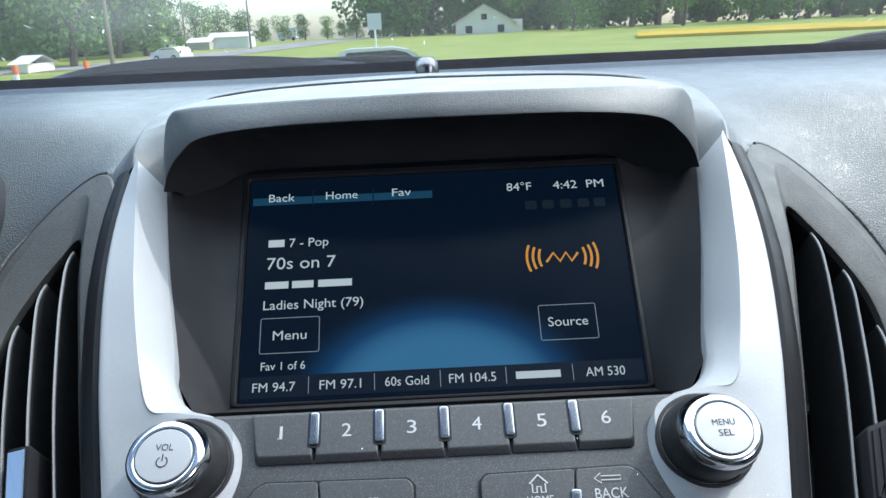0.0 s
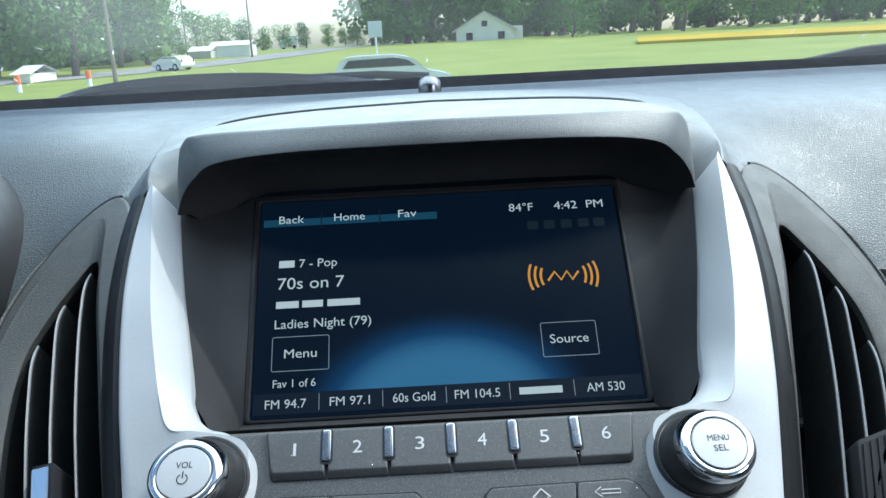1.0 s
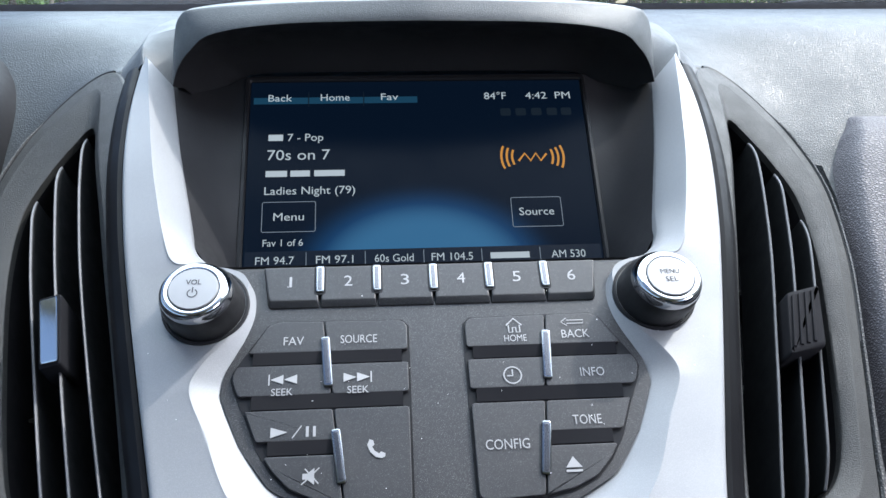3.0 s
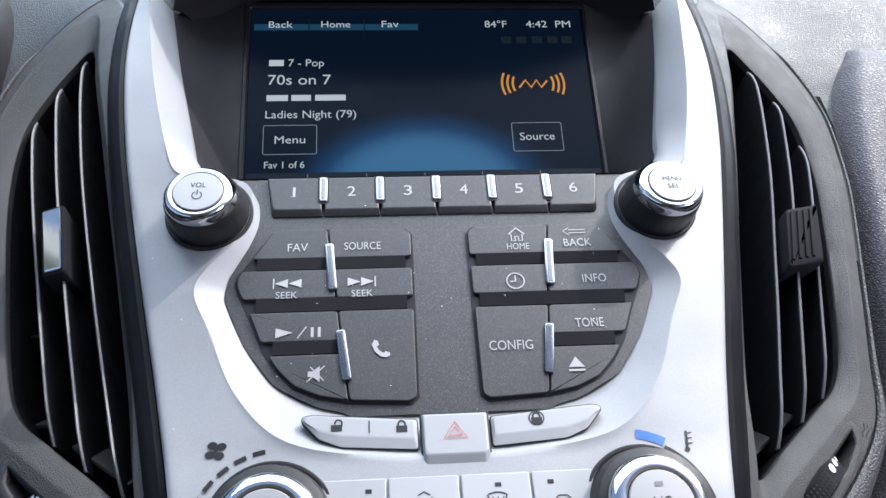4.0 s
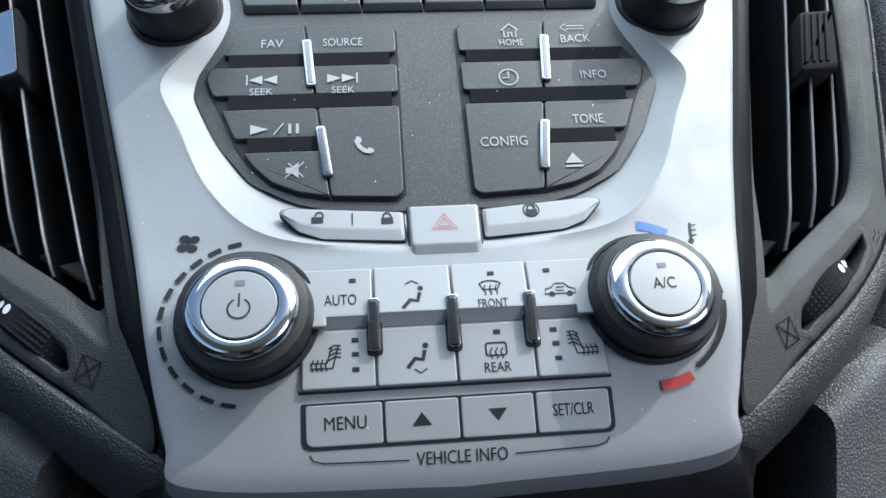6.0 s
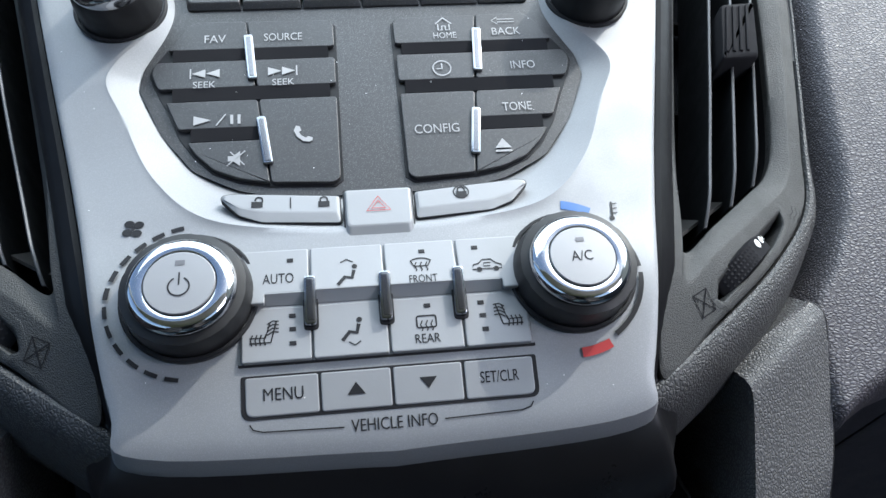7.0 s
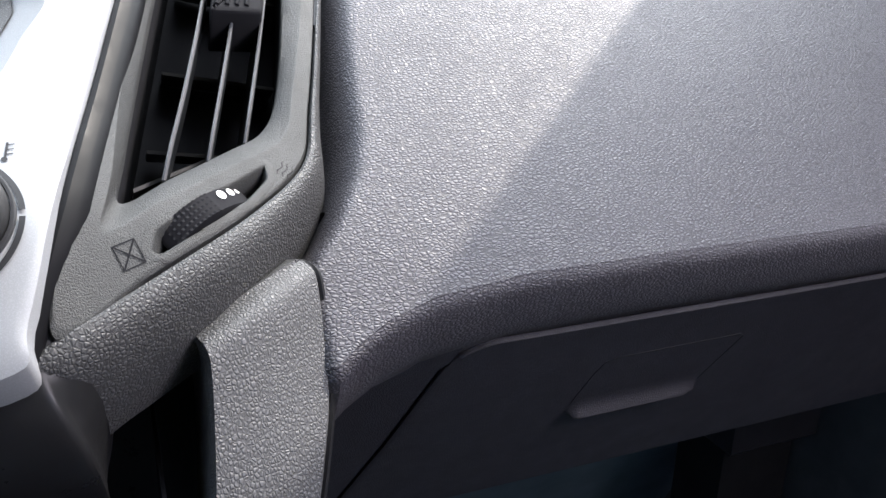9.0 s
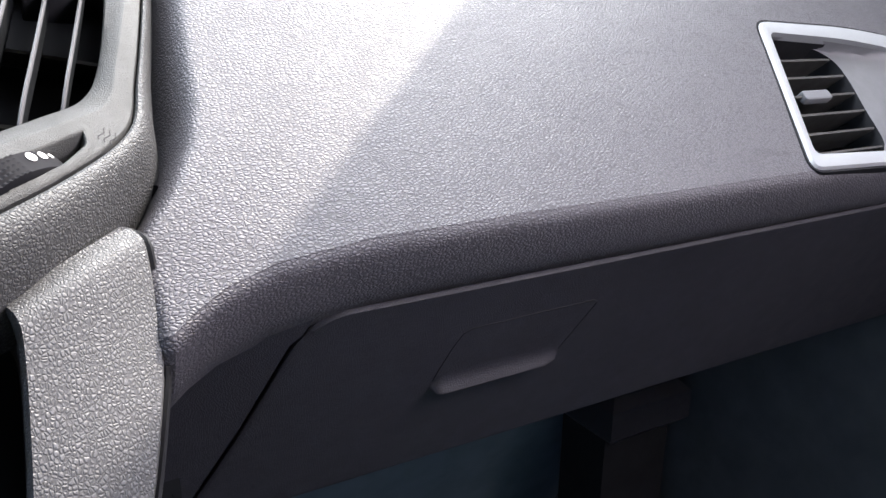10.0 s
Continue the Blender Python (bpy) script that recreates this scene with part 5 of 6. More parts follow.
def pad_rows(x):
    """Profile (y, z) of the pad from its top seam to the glove-box seam."""
    f = math.exp(-max(0.0, x - 0.150) / 0.024)
    oy, oz = -0.0145 * f, -0.0163 * f
    r = []
    for t, push in ((0.2300, -0.034), (0.2285, -0.021), (0.2245, -0.0115), (0.2150, -0.0045), (0.198, -0.0008), (0.15, 0.0), (0.10, 0.0005), (0.05, 0.0005), (0.018, 0.0002)):
        r.append((PA[0] + PD[0] * t + PD[1] * -push, PA[1] + PD[1] * t + PD[0] * push))
    # tight bend at the foot, then an undercut back to the glove-box seam
    for y, z in ((0.1315, 0.9708), (0.1287, 0.9676), (0.1276, 0.9637), (0.1287, 0.9590), (0.1324, 0.9512), (0.1378, 0.9430), (0.1470, 0.9340)):
        r.append((y + oy, z + oz))
    return r


pad = thing("passenger_pad", (0.45, 0.15, 0.95), "grained charcoal soft dashboard pad in front of the passenger seat", "dashboard pad")
bm = bmesh.new()


def pad_left(s):
    """Left limit of the pad by height along the slope."""
    return float(np.interp(s, [0.0, 0.010, 0.0205, 0.035, 0.0498, 0.0937, 0.152, 0.18, 0.195, 0.208, 0.218, 0.2255], [0.1510, 0.1595, 0.1662, 0.1735, 0.1780, 0.1836, 0.193, 0.1990, 0.2035, 0.2105, 0.2205, 0.236]))


cols_t = [0.0, 0.004, 0.012, 0.03, 0.06, 0.12, 0.22, 0.35] + [0.44 + 0.006 * k for k in range(60)] + [0.85, 1.0]
grid = []
for t in cols_t:
    x_try = 0.15 + 0.61 * t
    keys_ = pad_rows(max(x_try, 0.1505))
    r = crv(keys_, 8)
    pts = []
    for (y, z) in r:
        s = (z - PA[1]) / PD[1]
        xl = pad_left(s) if s > 0 else 0.1506
        pts.append(Vector((xl + (0.76 - xl) * t, y, z)))
    grid.append(pts)
# rolled left edge
first = grid[0]
deep = Vector((0, PD[1], -PD[0]))
rolls = [[p + Vector((-dx, 0, 0)) + deep * dd for p in first] for dx, dd in ((0.022, 0.046), (0.0160, 0.030), (0.0115, 0.0195), (0.0082, 0.0115), (0.0058, 0.0062), (0.0042, 0.0032), (0.0026, 0.0012), (0.0012, 0.0003))]
loft(bm, rolls + grid)
VENT_CUT = [(472, -6), (609, -14), (653, 37), (616, 72), (575, 80), (507, 86)]
kill = []
for fc in bm.faces:
    cc = fc.calc_center_median()
    uu_, ss_ = cc.x * 1000, ((cc.y - PA[0]) * PD[0] + (cc.z - PA[1]) * PD[1]) * 1000
    if in_poly(uu_, ss_, VENT_CUT) and cc.z > 0.955:
        kill.append(fc)
bmesh.ops.delete(bm, geom=kill, context="FACES")
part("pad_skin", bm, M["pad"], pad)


def pad_at(x, s, w=0.0):
    """A point on the pad: s up the slope, w out from it."""
    return Vector((x, PA[0] + PD[0] * s - PD[1] * w, PA[1] + PD[1] * s + PD[0] * w))


PV = lambda u, v, w: pad_at(u / 1000, v / 1000, w / 1000)
bm = letters("AIRBAG", 444.5, 3.2, 28, 4.2, PV, 0.25)
part("embossed_lettering", bm, M["pad"], pad, "raised letters in the same skin", smooth=False)

# ---------- passenger's side vent ----------
svent = thing("side_vent", pad_at(0.5, -0.01, 0), "silver-framed air vent at the passenger end of the dashboard", "air vent")
FR = rounded([(465, -11.5), (612, -18), (662, 40), (624, 77.5), (580, 86), (503, 91)], [9, 9, 14, 12, 30, 9], 6)
FI = rounded([(474.5, -2.5), (604, -10), (646, 36), (611, 68), (572, 76), (507, 82)], [6, 6, 10, 10, 26, 5], 6)
bm = bmesh.new()
loft(bm, [[PV(u, v, -6) for u, v in FR], [PV(u, v, 0.6) for u, v in FR], [PV(u, v, 2.0) for u, v in inset(FR, 1.2)], [PV(u, v, 2.3) for u, v in lerp(FR, FI, 0.55)], [PV(u, v, 1.4) for u, v in FI], [PV(u, v, -4) for u, v in inset(FI, 0.5)]], True)
part("frame", bm, M["silver"], svent, "silver painted frame")
bm = bmesh.new()
loft(bm, [[PV(u, v, -3) for u, v in inset(FR, -2.0)], [PV(u, v, 0.75) for u, v in inset(FR, -1.5)], [PV(u, v, 0.7) for u, v in inset(FR, -0.1)]], True)
part("joint", bm, M["cave"], svent, "dark joint between the frame and the pad")
bm = bmesh.new()
loft(bm, [[PV(u, v, -3.8) for u, v in inset(FI, 0.6)], [PV(u, v, -40) for u, v in inset(FI, 2.4)]], True, cap_last=True)
part("shaft", bm, M["cave"], svent)
bm = bmesh.new()
front_c = [(u, v, -1.5) for u, v in crv([(509, 81), (548, 78.3), (609, 67), (629, 52), (644, 35), (625, 12), (604, -9.5)], 6)]
back_c = [(u, v, -8) for u, v in crv([(511, 80.5), (546, 79), (563, 68.6), (565, 52.7), (560, 29), (556, 8), (548, -1.5)], 6)]
deep_c = [(u - 1, v - 1, -38) for u, v, _ in back_c]
loft(bm, [[PV(*q) for q in c_] for c_ in (front_c, [tuple((np.array(a_) * 0.7 + np.array(b_) * 0.3) + np.array((0, 0, -2.5))) for a_, b_ in zip(front_c, back_c)], [tuple((np.array(a_) * 0.3 + np.array(b_) * 0.7) + np.array((0, 0, -2.0))) for a_, b_ in zip(front_c, back_c)], back_c)])
part("cheek", bm, M["slot_silver"], svent, "grey hollow cheek of the vent")
bm = bmesh.new()
loft(bm, [[PV(*q) for q in back_c], [PV(*q) for q in deep_c]])
part("duct_wall", bm, M["cave"], svent)
# blades in the paler vane colour, which holds the light on their fronts
for v in (3.5, 16.3, 29.3, 42.3, 55.8, 69):
    bm = bmesh.new()
    u0, u1 = 475.5 + 0.385 * (v + 2.5), float(np.interp(v, [-2, 7, 16, 29, 53, 69], [548, 555, 557, 560, 565, 563])) - 0.5
    loft(bm, [[PV(u, v - 0.8, -8.6), PV(u, v + 0.4, -8.2), PV(u, v + 1.0, -9.5), PV(u, v + 4, -30), PV(u, v + 2.4, -30)] for u in np.linspace(u0, u1, 8)], True)
    part("blade", bm, M["lit_vane"], svent)
bm = bmesh.new()
prism(bm, rounded(rect(513, 38.4, 537, 45.2), 2.0), -11, -6.5, 1.2, PV)
part("tab", bm, M["trim_grey"], svent, "small grey sliding tab")

# ---------- glove box and the panel round it ----------
GA, GD = (0.139, 0.938), (0.442, -0.897)


def GB(u, v, w):
    """Glove-box plane: u across, v down, w out, in mm."""
    return Vector((u / 1000, GA[0] + GD[0] * v / 1000 + GD[1] * w / 1000, GA[1] + GD[1] * v / 1000 - GD[0] * w / 1000))


DOOR = [(215, 1.5), (770, -2.0), (770, 122), (176, 122), (164, 108), (184, 58), (199, 14), (205, 6)]
lower = thing("lower_dashboard", (0.45, 0.2, 0.83), "dark grained lower dashboard panel round the glove box", "dashboard panel")
bm = bmesh.new()
low_poly = [(206, -1), (775, -5), (790, 124), (140, 124), (120, 108), (142, 40), (150, 4), (158, -8), (185, -8)]
prism(bm, low_poly, -30, -4.0, 1.0, GB)
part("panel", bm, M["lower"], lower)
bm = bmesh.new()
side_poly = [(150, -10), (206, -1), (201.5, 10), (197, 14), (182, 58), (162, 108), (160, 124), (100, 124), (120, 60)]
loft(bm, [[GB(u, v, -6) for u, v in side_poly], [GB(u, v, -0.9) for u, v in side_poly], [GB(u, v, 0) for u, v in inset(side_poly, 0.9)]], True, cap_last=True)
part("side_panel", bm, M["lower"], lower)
glove = thing("glove_box", GB(450, 110, 0), "closed dark grained glove box door with a recessed pull", "glove box")
bm = bmesh.new()
d = rounded(DOOR, [8, 3, 3, 4, 8, 4, 10, 8], 5)
d1, d2 = inset(d, 0.7), inset(d, 2.2)
loft(bm, [[GB(u, v, -1.6) for u, v in d], [GB(u, v, -0.5) for u, v in d], [GB(u, v, 0.5 if v < 8 else -0.2) for u, v in d1], [GB(u, v, 0.5 if v < 8 else 0) for u, v in d2], [GB(u, v, 0) for u, v in inset(d, 6)]], True, cap_last=True)
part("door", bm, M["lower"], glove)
# ledge under the pull, rising out of the door to a crisp lower edge
bm = bmesh.new()
rows = []
for a in (0.0, 0.012, 0.035, 0.07, 0.12, 0.25, 0.4, 0.55, 0.7, 0.85, 0.95, 0.985, 1.0):
    ends = min(1.0, a / 0.05, (1 - a) / 0.09)
    ends = ends * ends * (3 - 2 * ends)
    row = []
    for v_, h_ in ((0.0, 0.0), (0.15, 0.05), (0.32, 0.3), (0.48, 0.9), (0.62, 2.1), (0.74, 3.8), (0.84, 5.8), (0.90, 6.8), (0.93, 6.9), (0.955, 6.3), (0.97, 5.0), (0.985, 2.2), (1.0, 0.0)):
        row.append(GB(271 - 4 * v_ + (66 + 7 * v_) * a, 53 + 10.5 * v_ - 1.5 * a, 0.15 + 0.75 * h_ * ends))
    rows.append(row)
loft(bm, rows)
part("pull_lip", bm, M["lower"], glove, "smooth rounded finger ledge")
bm = bmesh.new()
tube(bm, [GB(u, v, 0.0) for u, v in ((268.5, 58), (270, 50), (273.5, 36), (276, 29.5), (280, 27.2), (300, 26.8), (325, 26.4), (347, 26.2), (350, 28), (347, 36), (341, 52), (337.5, 62))], 0.00028, 5)
part("pull_seam", bm, M["black"], glove, "fine dark seam round the pull")

# ---------- arms of the console below the roll, and the open bin between them ----------
for side in (-1, 1):
    arm = thing("console_arm", (side * 0.128, 0.10, 0.80), "grained charcoal arm of the centre console under the vent", "console arm", "console arms")
    rows = []
    for (xa, ya, za), (xb, yb, zb) in (((0.106, 0.15, 0.95), (0.141, 0.155, 0.973)), ((0.108, 0.1225, 0.9655), (0.1418, 0.135, 0.9798)), ((0.1092, 0.1165, 0.9672), (0.144, 0.134, 0.9797)), ((0.1108, 0.1098, 0.9672), (0.1466, 0.1322, 0.978)), ((0.1118, 0.1068, 0.965), (0.1476, 0.13, 0.9757)), ((0.112, 0.1046, 0.9605), (0.1478, 0.1265, 0.969)), ((0.1113, 0.0995, 0.95), (0.1476, 0.121, 0.957)), ((0.1098, 0.092, 0.936), (0.1464, 0.1125, 0.943)), ((0.108, 0.085, 0.922), (0.1425, 0.103, 0.93)), ((0.1058, 0.079, 0.905), (0.136, 0.092, 0.91)), ((0.1035, 0.0725, 0.88), (0.126, 0.08, 0.885)), ((0.101, 0.066, 0.84), (0.115, 0.07, 0.84)), ((0.1, 0.06, 0.7), (0.11, 0.065, 0.7))):
        a, b = Vector((side * xa, ya, za)), Vector((side * xb, yb, zb))
        mid = [a.lerp(b, t) + Vector((0, -0.0012, 0.001)) * math.sin(math.pi * t) for t in np.linspace(0, 1, 9)]
        rows.append([a + Vector((side * -0.0015, 0.05, -0.03)), a + Vector((side * -0.0012, 0.004, -0.0015))] + mid + [b + Vector((side * 0.0008, 0.0022, -0.0015)), b + Vector((side * 0.001, 0.05, -0.03))])
    bm = bmesh.new()
    cols_ = list(zip(*rows))
    cols_ = [[Vector(p) for p in crv([tuple(q) for q in c], 3)] for c in cols_]
    loft(bm, [list(r) for r in zip(*cols_)])
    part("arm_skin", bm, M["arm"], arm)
    bm = bmesh.new()
    tube(bm, [p + Vector((side * 0.0012, 0.0015, -0.001)) for p in cols_[-2][3:30]], 0.0011, 6)
    part("seam", bm, M["black"], arm, "dark seam along the arm")
bin_ = thing("storage_bin", (0, 0.15, 0.70), "open black storage bin below the centre stack", "storage bin")
bm = bmesh.new()
loft(bm, [[Vector((-0.16, 0.165, 0.985)), Vector((0.16, 0.165, 0.985))], [Vector((-0.16, 0.175, 0.90)), Vector((0.16, 0.175, 0.90))], [Vector((-0.16, 0.17, 0.70)), Vector((0.16, 0.17, 0.70))], [Vector((-0.16, -0.25, 0.66)), Vector((0.16, -0.25, 0.66))]])
part("back_wall", bm, M["fascia"], bin_)
bm = bmesh.new()
loft(bm, [[Vector((-0.085, 0.098, 0.9755)), Vector((0.085, 0.098, 0.9755))], [Vector((-0.085, 0.118, 0.968)), Vector((0.085, 0.118, 0.968))], [Vector((-0.085, 0.17, 0.965)), Vector((0.085, 0.17, 0.965))]])
part("roof", bm, M["cave"], bin_)
for x in (-0.0965, 0.0965):
    bm = bmesh.new()
    box(bm, x - 0.0006, 0.10, 0.66, x + 0.0006, 0.165, 0.925)
    part("ridge", bm, M["cave"], bin_)

# ---------- instrument cluster hood on the driver's side ----------
cluster = thing("instrument_hood", (-0.34, 0.3, 1.12), "rounded grained hood over the instrument cluster", "instrument hood")
bm = bmesh.new()
rows = []
for y, dx, dz in ((0.262, 0.0, 0.0), (0.268, 0.004, 0.004), (0.285, 0.007, 0.007), (0.33, 0.009, 0.008), (0.40, 0.006, 0.004), (0.47, -0.02, -0.012)):
    pts = []
    for i in range(33):
        a = math.pi * i / 32
        pts.append(Vector((-0.350 + (0.158 + dx) * math.copysign(abs(math.cos(a)) ** 0.6, math.cos(a)), y, 1.10 + (0.064 + dz) * math.sin(a) ** 0.6)))
    rows.append(pts)
loft(bm, [[p + Vector((0, 0.02, -0.004)) for p in rows[0]]] + rows)
part("shell", bm, M["gap"], cluster)
bm = bmesh.new()
bm.faces.new([bm.verts.new(p + Vector((0, 0.045, 0))) for p in rows[0]])
part("dial_panel", bm, M["cave"], cluster)


# ---------- windscreen, cowl and cabin shell ----------
def slab(name, pts, thick, mat, label, category):
    """A flat sheet of four or more corners with thickness."""
    p = [Vector(q) for q in pts]
    n = (p[1] - p[0]).cross(p[2] - p[0]).normalized() * thick
    bm = bmesh.new()
    loft(bm, [p, [q + n for q in p]], True, True, True)
    ob = part(name, bm, mat, smooth=False)
    return structure(ob, label, category)


WS0, WS1 = (0.66, 1.150), (-0.12, 1.640)
m, nt, p = nodes_of("windscreen_glass")
nt.nodes.remove(p)
tr_, gl_, mx = nt.nodes.new("ShaderNodeBsdfTransparent"), nt.nodes.new("ShaderNodeBsdfGlossy"), nt.nodes.new("ShaderNodeMixShader")
tr_.inputs[0].default_value = (0.93, 0.96, 0.95, 1)
gl_.inputs["Roughness"].default_value = 0.02
gl_.inputs["Color"].default_value = (0.8, 0.9, 0.9, 1)
fr = nt.nodes.new("ShaderNodeFresnel")
fr.inputs[0].default_value = 1.35
link(nt, fr.outputs[0], mx.inputs[0])
link(nt, tr_.outputs[0], mx.inputs[1])
link(nt, gl_.outputs[0], mx.inputs[2])
# thin film of dust in the glass
film_, mx2 = nt.nodes.new("ShaderNodeBsdfTranslucent"), nt.nodes.new("ShaderNodeMixShader")
film_.inputs[0].default_value = (0.85, 0.87, 0.86, 1)
link(nt, remap(nt, noise_tex(nt, obj_coord(nt), 6, 5, 0.6), 0.3, 0.7, 0.035, 0.06), mx2.inputs[0])
link(nt, mx.outputs[0], mx2.inputs[1])
link(nt, film_.outputs[0], mx2.inputs[2])
link(nt, mx2.outputs[0], nt.nodes["Material Output"].inputs[0])
GLASS = m
bm = bmesh.new()
rows = []
for t in np.linspace(0, 1, 9):
    hw = 0.74 - 0.17 * t
    rows.append([Vector((x, WS0[0] + (WS1[0] - WS0[0]) * t - 0.10 * (x / 0.74) ** 2, WS0[1] + (WS1[1] - WS0[1]) * t)) for x in np.linspace(-hw, hw, 17)])
loft(bm, rows)
bmesh.ops.recalc_face_normals(bm, faces=bm.faces[:])
bm.normal_update()
if sum(fc.normal.z for fc in bm.faces) > 0:
    bmesh.ops.reverse_faces(bm, faces=bm.faces[:])
ws = part("windscreen", bm, GLASS, fix=False)
ws.visible_shadow = False
structure(ws, "clear windscreen glass with bug splashes", "windscreen")


def on_glass(x, t, d=-0.0015):
    return Vector((x, WS0[0] + (WS1[0] - WS0[0]) * t - 0.10 * (x / 0.74) ** 2 + d * 0.53, WS0[1] + (WS1[1] - WS0[1]) * t + d * 0.85))


m, nt, p = nodes_of("dried_splash")
thin_ = nt.nodes.new("ShaderNodeBsdfTranslucent")
link(nt, ramp(nt, noise_tex(nt, obj_coord(nt), 900, 3), [(0.3, (0.40, 0.42, 0.39)), (0.7, (0.55, 0.57, 0.54))]), thin_.inputs[0])
link(nt, thin_.outputs[0], nt.nodes["Material Output"].inputs[0])
M["splash"] = m
rs = random.Random(4)
bm = bmesh.new()
for i in range(60):
    x, t = rs.uniform(-0.38, 0.42), rs.uniform(0.07, 0.24)
    ln, wd, an = rs.uniform(0.0008, 0.0034), rs.uniform(0.0003, 0.0007), rs.uniform(-0.7, 0.7)
    pts = []
    for a in np.linspace(0, 5.6, 8):
        dx, dt = wd * math.cos(a) + math.sin(an) * ln * math.sin(a), ln * math.sin(a) * math.cos(an)
        pts.append(bm.verts.new(on_glass(x + dx, t + dt / 0.92)))
    bm.faces.new(pts)
sp = part("bug_splashes", bm, M["splash"], smooth=False)
tagged(sp, "small dried pale bug splashes on the windscreen", "splashes", kind="stuff")

# black band and cowl at the foot of the glass
bm = bmesh.new()
loft(bm, [[Vector((x, y - 0.10 * (x / 0.74) ** 2, z)) for x in np.linspace(-0.8, 0.8, 17)] for y, z in ((0.585, 1.168), (0.600, 1.1735), (0.612, 1.1770), (0.628, 1.1760), (0.66, 1.155), (0.66, 1.13))])
structure(part("windscreen_band", bm, M["cave"]), "black rubber band at the foot of the windscreen", "seal")
wip = thing("wiper", (-0.15, 0.72, 1.165), "black wiper blade and cowl cover outside the windscreen", "wiper")
bm = bmesh.new()
rows = []
for t in np.linspace(0, 1, 25):
    x = -0.36 + 0.345 * t
    h = 0.0205 * (math.sin(math.pi * min(1, t * 1.02) ** 0.8) ** 0.7) if 0 < t < 1 else 0.0
    rows.append([Vector((x, 0.72, 1.150)), Vector((x, 0.725, 1.166 + h * 0.6)), Vector((x, 0.735, 1.166 + h)), Vector((x, 0.75, 1.166 + h * 0.8)), Vector((x, 0.78, 1.15))])
loft(bm, rows)
part("cover", bm, M["black"], wip)
bm = bmesh.new()
tube(bm, [(-0.34, 0.76, 1.166), (-0.2, 0.762, 1.1765), (-0.05, 0.765, 1.176), (0.0, 0.766, 1.172)], 0.004)
part("blade", bm, M["black"], wip)
wip2 = thing("wiper", (0.5, 0.70, 1.165), "black wiper blade and cowl cover outside the windscreen", "wiper")
bm = bmesh.new()
tube(bm, [(0.30, 0.70, 1.160), (0.38, 0.68, 1.1745), (0.52, 0.66, 1.185), (0.66, 0.63, 1.20)], 0.007)
part("blade", bm, M["black"], wip2)

# body shell: doors, pillars, roof, floor, rear; light comes in by the windscreen and the side windows
slab("door_1", [(0.76, 0.66, 0.35), (0.76, -1.6, 0.35), (0.76, -1.6, 1.15), (0.76, 0.66, 1.15)], 0.04, M["door_skin"], "dark grained door panel beside the passenger seat", "door")
slab("door_2", [(-0.80, 0.66, 0.35), (-0.80, -1.6, 0.35), (-0.80, -1.6, 1.15), (-0.80, 0.66, 1.15)], 0.04, M["lower"], "dark grained door panel beside the driver seat", "door")
# unseen blocker at the pillar: its inner edge sets the shade across the passenger pad
E_TOP, E_LOW = Vector((0.3293, 0.2161, 1.0500)), Vector((0.2150, 0.1384, 0.9772))
NRM = SUN.cross(E_TOP - E_LOW)
PD_ = Vector(((0.6 * NRM.y - 0.45 * NRM.z) / NRM.x, -0.6, 0.45))
P0 = E_TOP.lerp(E_LOW, 0.5) + SUN * 0.56
top_, bot_ = P0 + PD_ * 0.55, P0 - PD_ * 0.55
slab("pillar_blocker", [bot_, top_, (0.74, -0.20, 1.62), (0.78, -0.20, 1.16), (0.78, 0.60, 1.12)], 0.03, M["fabric"], "unseen panel added at the passenger side pillar to shade the pad", "pillar")
slab("pillar_2", [(-0.76, 0.60, 1.12), (-0.74, 0.50, 1.19), (-0.55, -0.12, 1.64), (-0.66, -0.12, 1.62)], 0.03, M["fabric"], "windscreen pillar on the driver side", "pillar")
slab("roof", [(-0.72, -0.10, 1.63), (0.72, -0.10, 1.63), (0.72, -1.9, 1.66), (-0.72, -1.9, 1.66)], 0.05, M["fabric"], "pale fabric headliner", "roof lining")
slab("rear_wall", [(-0.84, -1.9, 0.3), (0.84, -1.9, 0.3), (0.84, -1.9, 1.7), (-0.84, -1.9, 1.7)], 0.04, M["lower"], "dark rear of the cabin", "wall")
slab("floor", [(-0.84, -1.9, 0.36), (0.84, -1.9, 0.36), (0.84, 0.9, 0.36), (-0.84, 0.9, 0.36)], -0.04, M["carpet"], "dark carpeted cabin floor", "floor")
slab("bulkhead", [(-0.84, 0.75, 0.3), (0.84, 0.75, 0.3), (0.84, 0.60, 1.14), (-0.84, 0.60, 1.14)], 0.03, M["carpet"], "dark carpeted bulkhead ahead of the footwell", "wall")
slab("underdash_wall", [(0.12, 0.26, 0.82), (0.78, 0.26, 0.82), (0.78, 0.55, 0.78), (0.12, 0.55, 0.78)], 0.01, M["cave"], "black panel under the dashboard", "panel")
slab("toe_board", [(0.10, 0.40, 0.84), (0.78, 0.40, 0.84), (0.78, 0.62, 0.37), (0.10, 0.62, 0.37)], 0.02, M["carpet"], "dark carpeted toe board in the passenger footwell", "wall")
foot = thing("footwell_trim", (0.60, 0.42, 0.45), "dark plastic kick panel in the passenger footwell", "trim")
bm = bmesh.new()
box(bm, 0.612, 0.405, 0.40, 0.700, 0.47, 0.70, 0.008)
part("panel", bm, M["cave"], foot)
bm = bmesh.new()
box(bm, 0.600, 0.385, 0.634, 0.707, 0.46, 0.684, 0.010)
part("box", bm, M["lower"], foot)

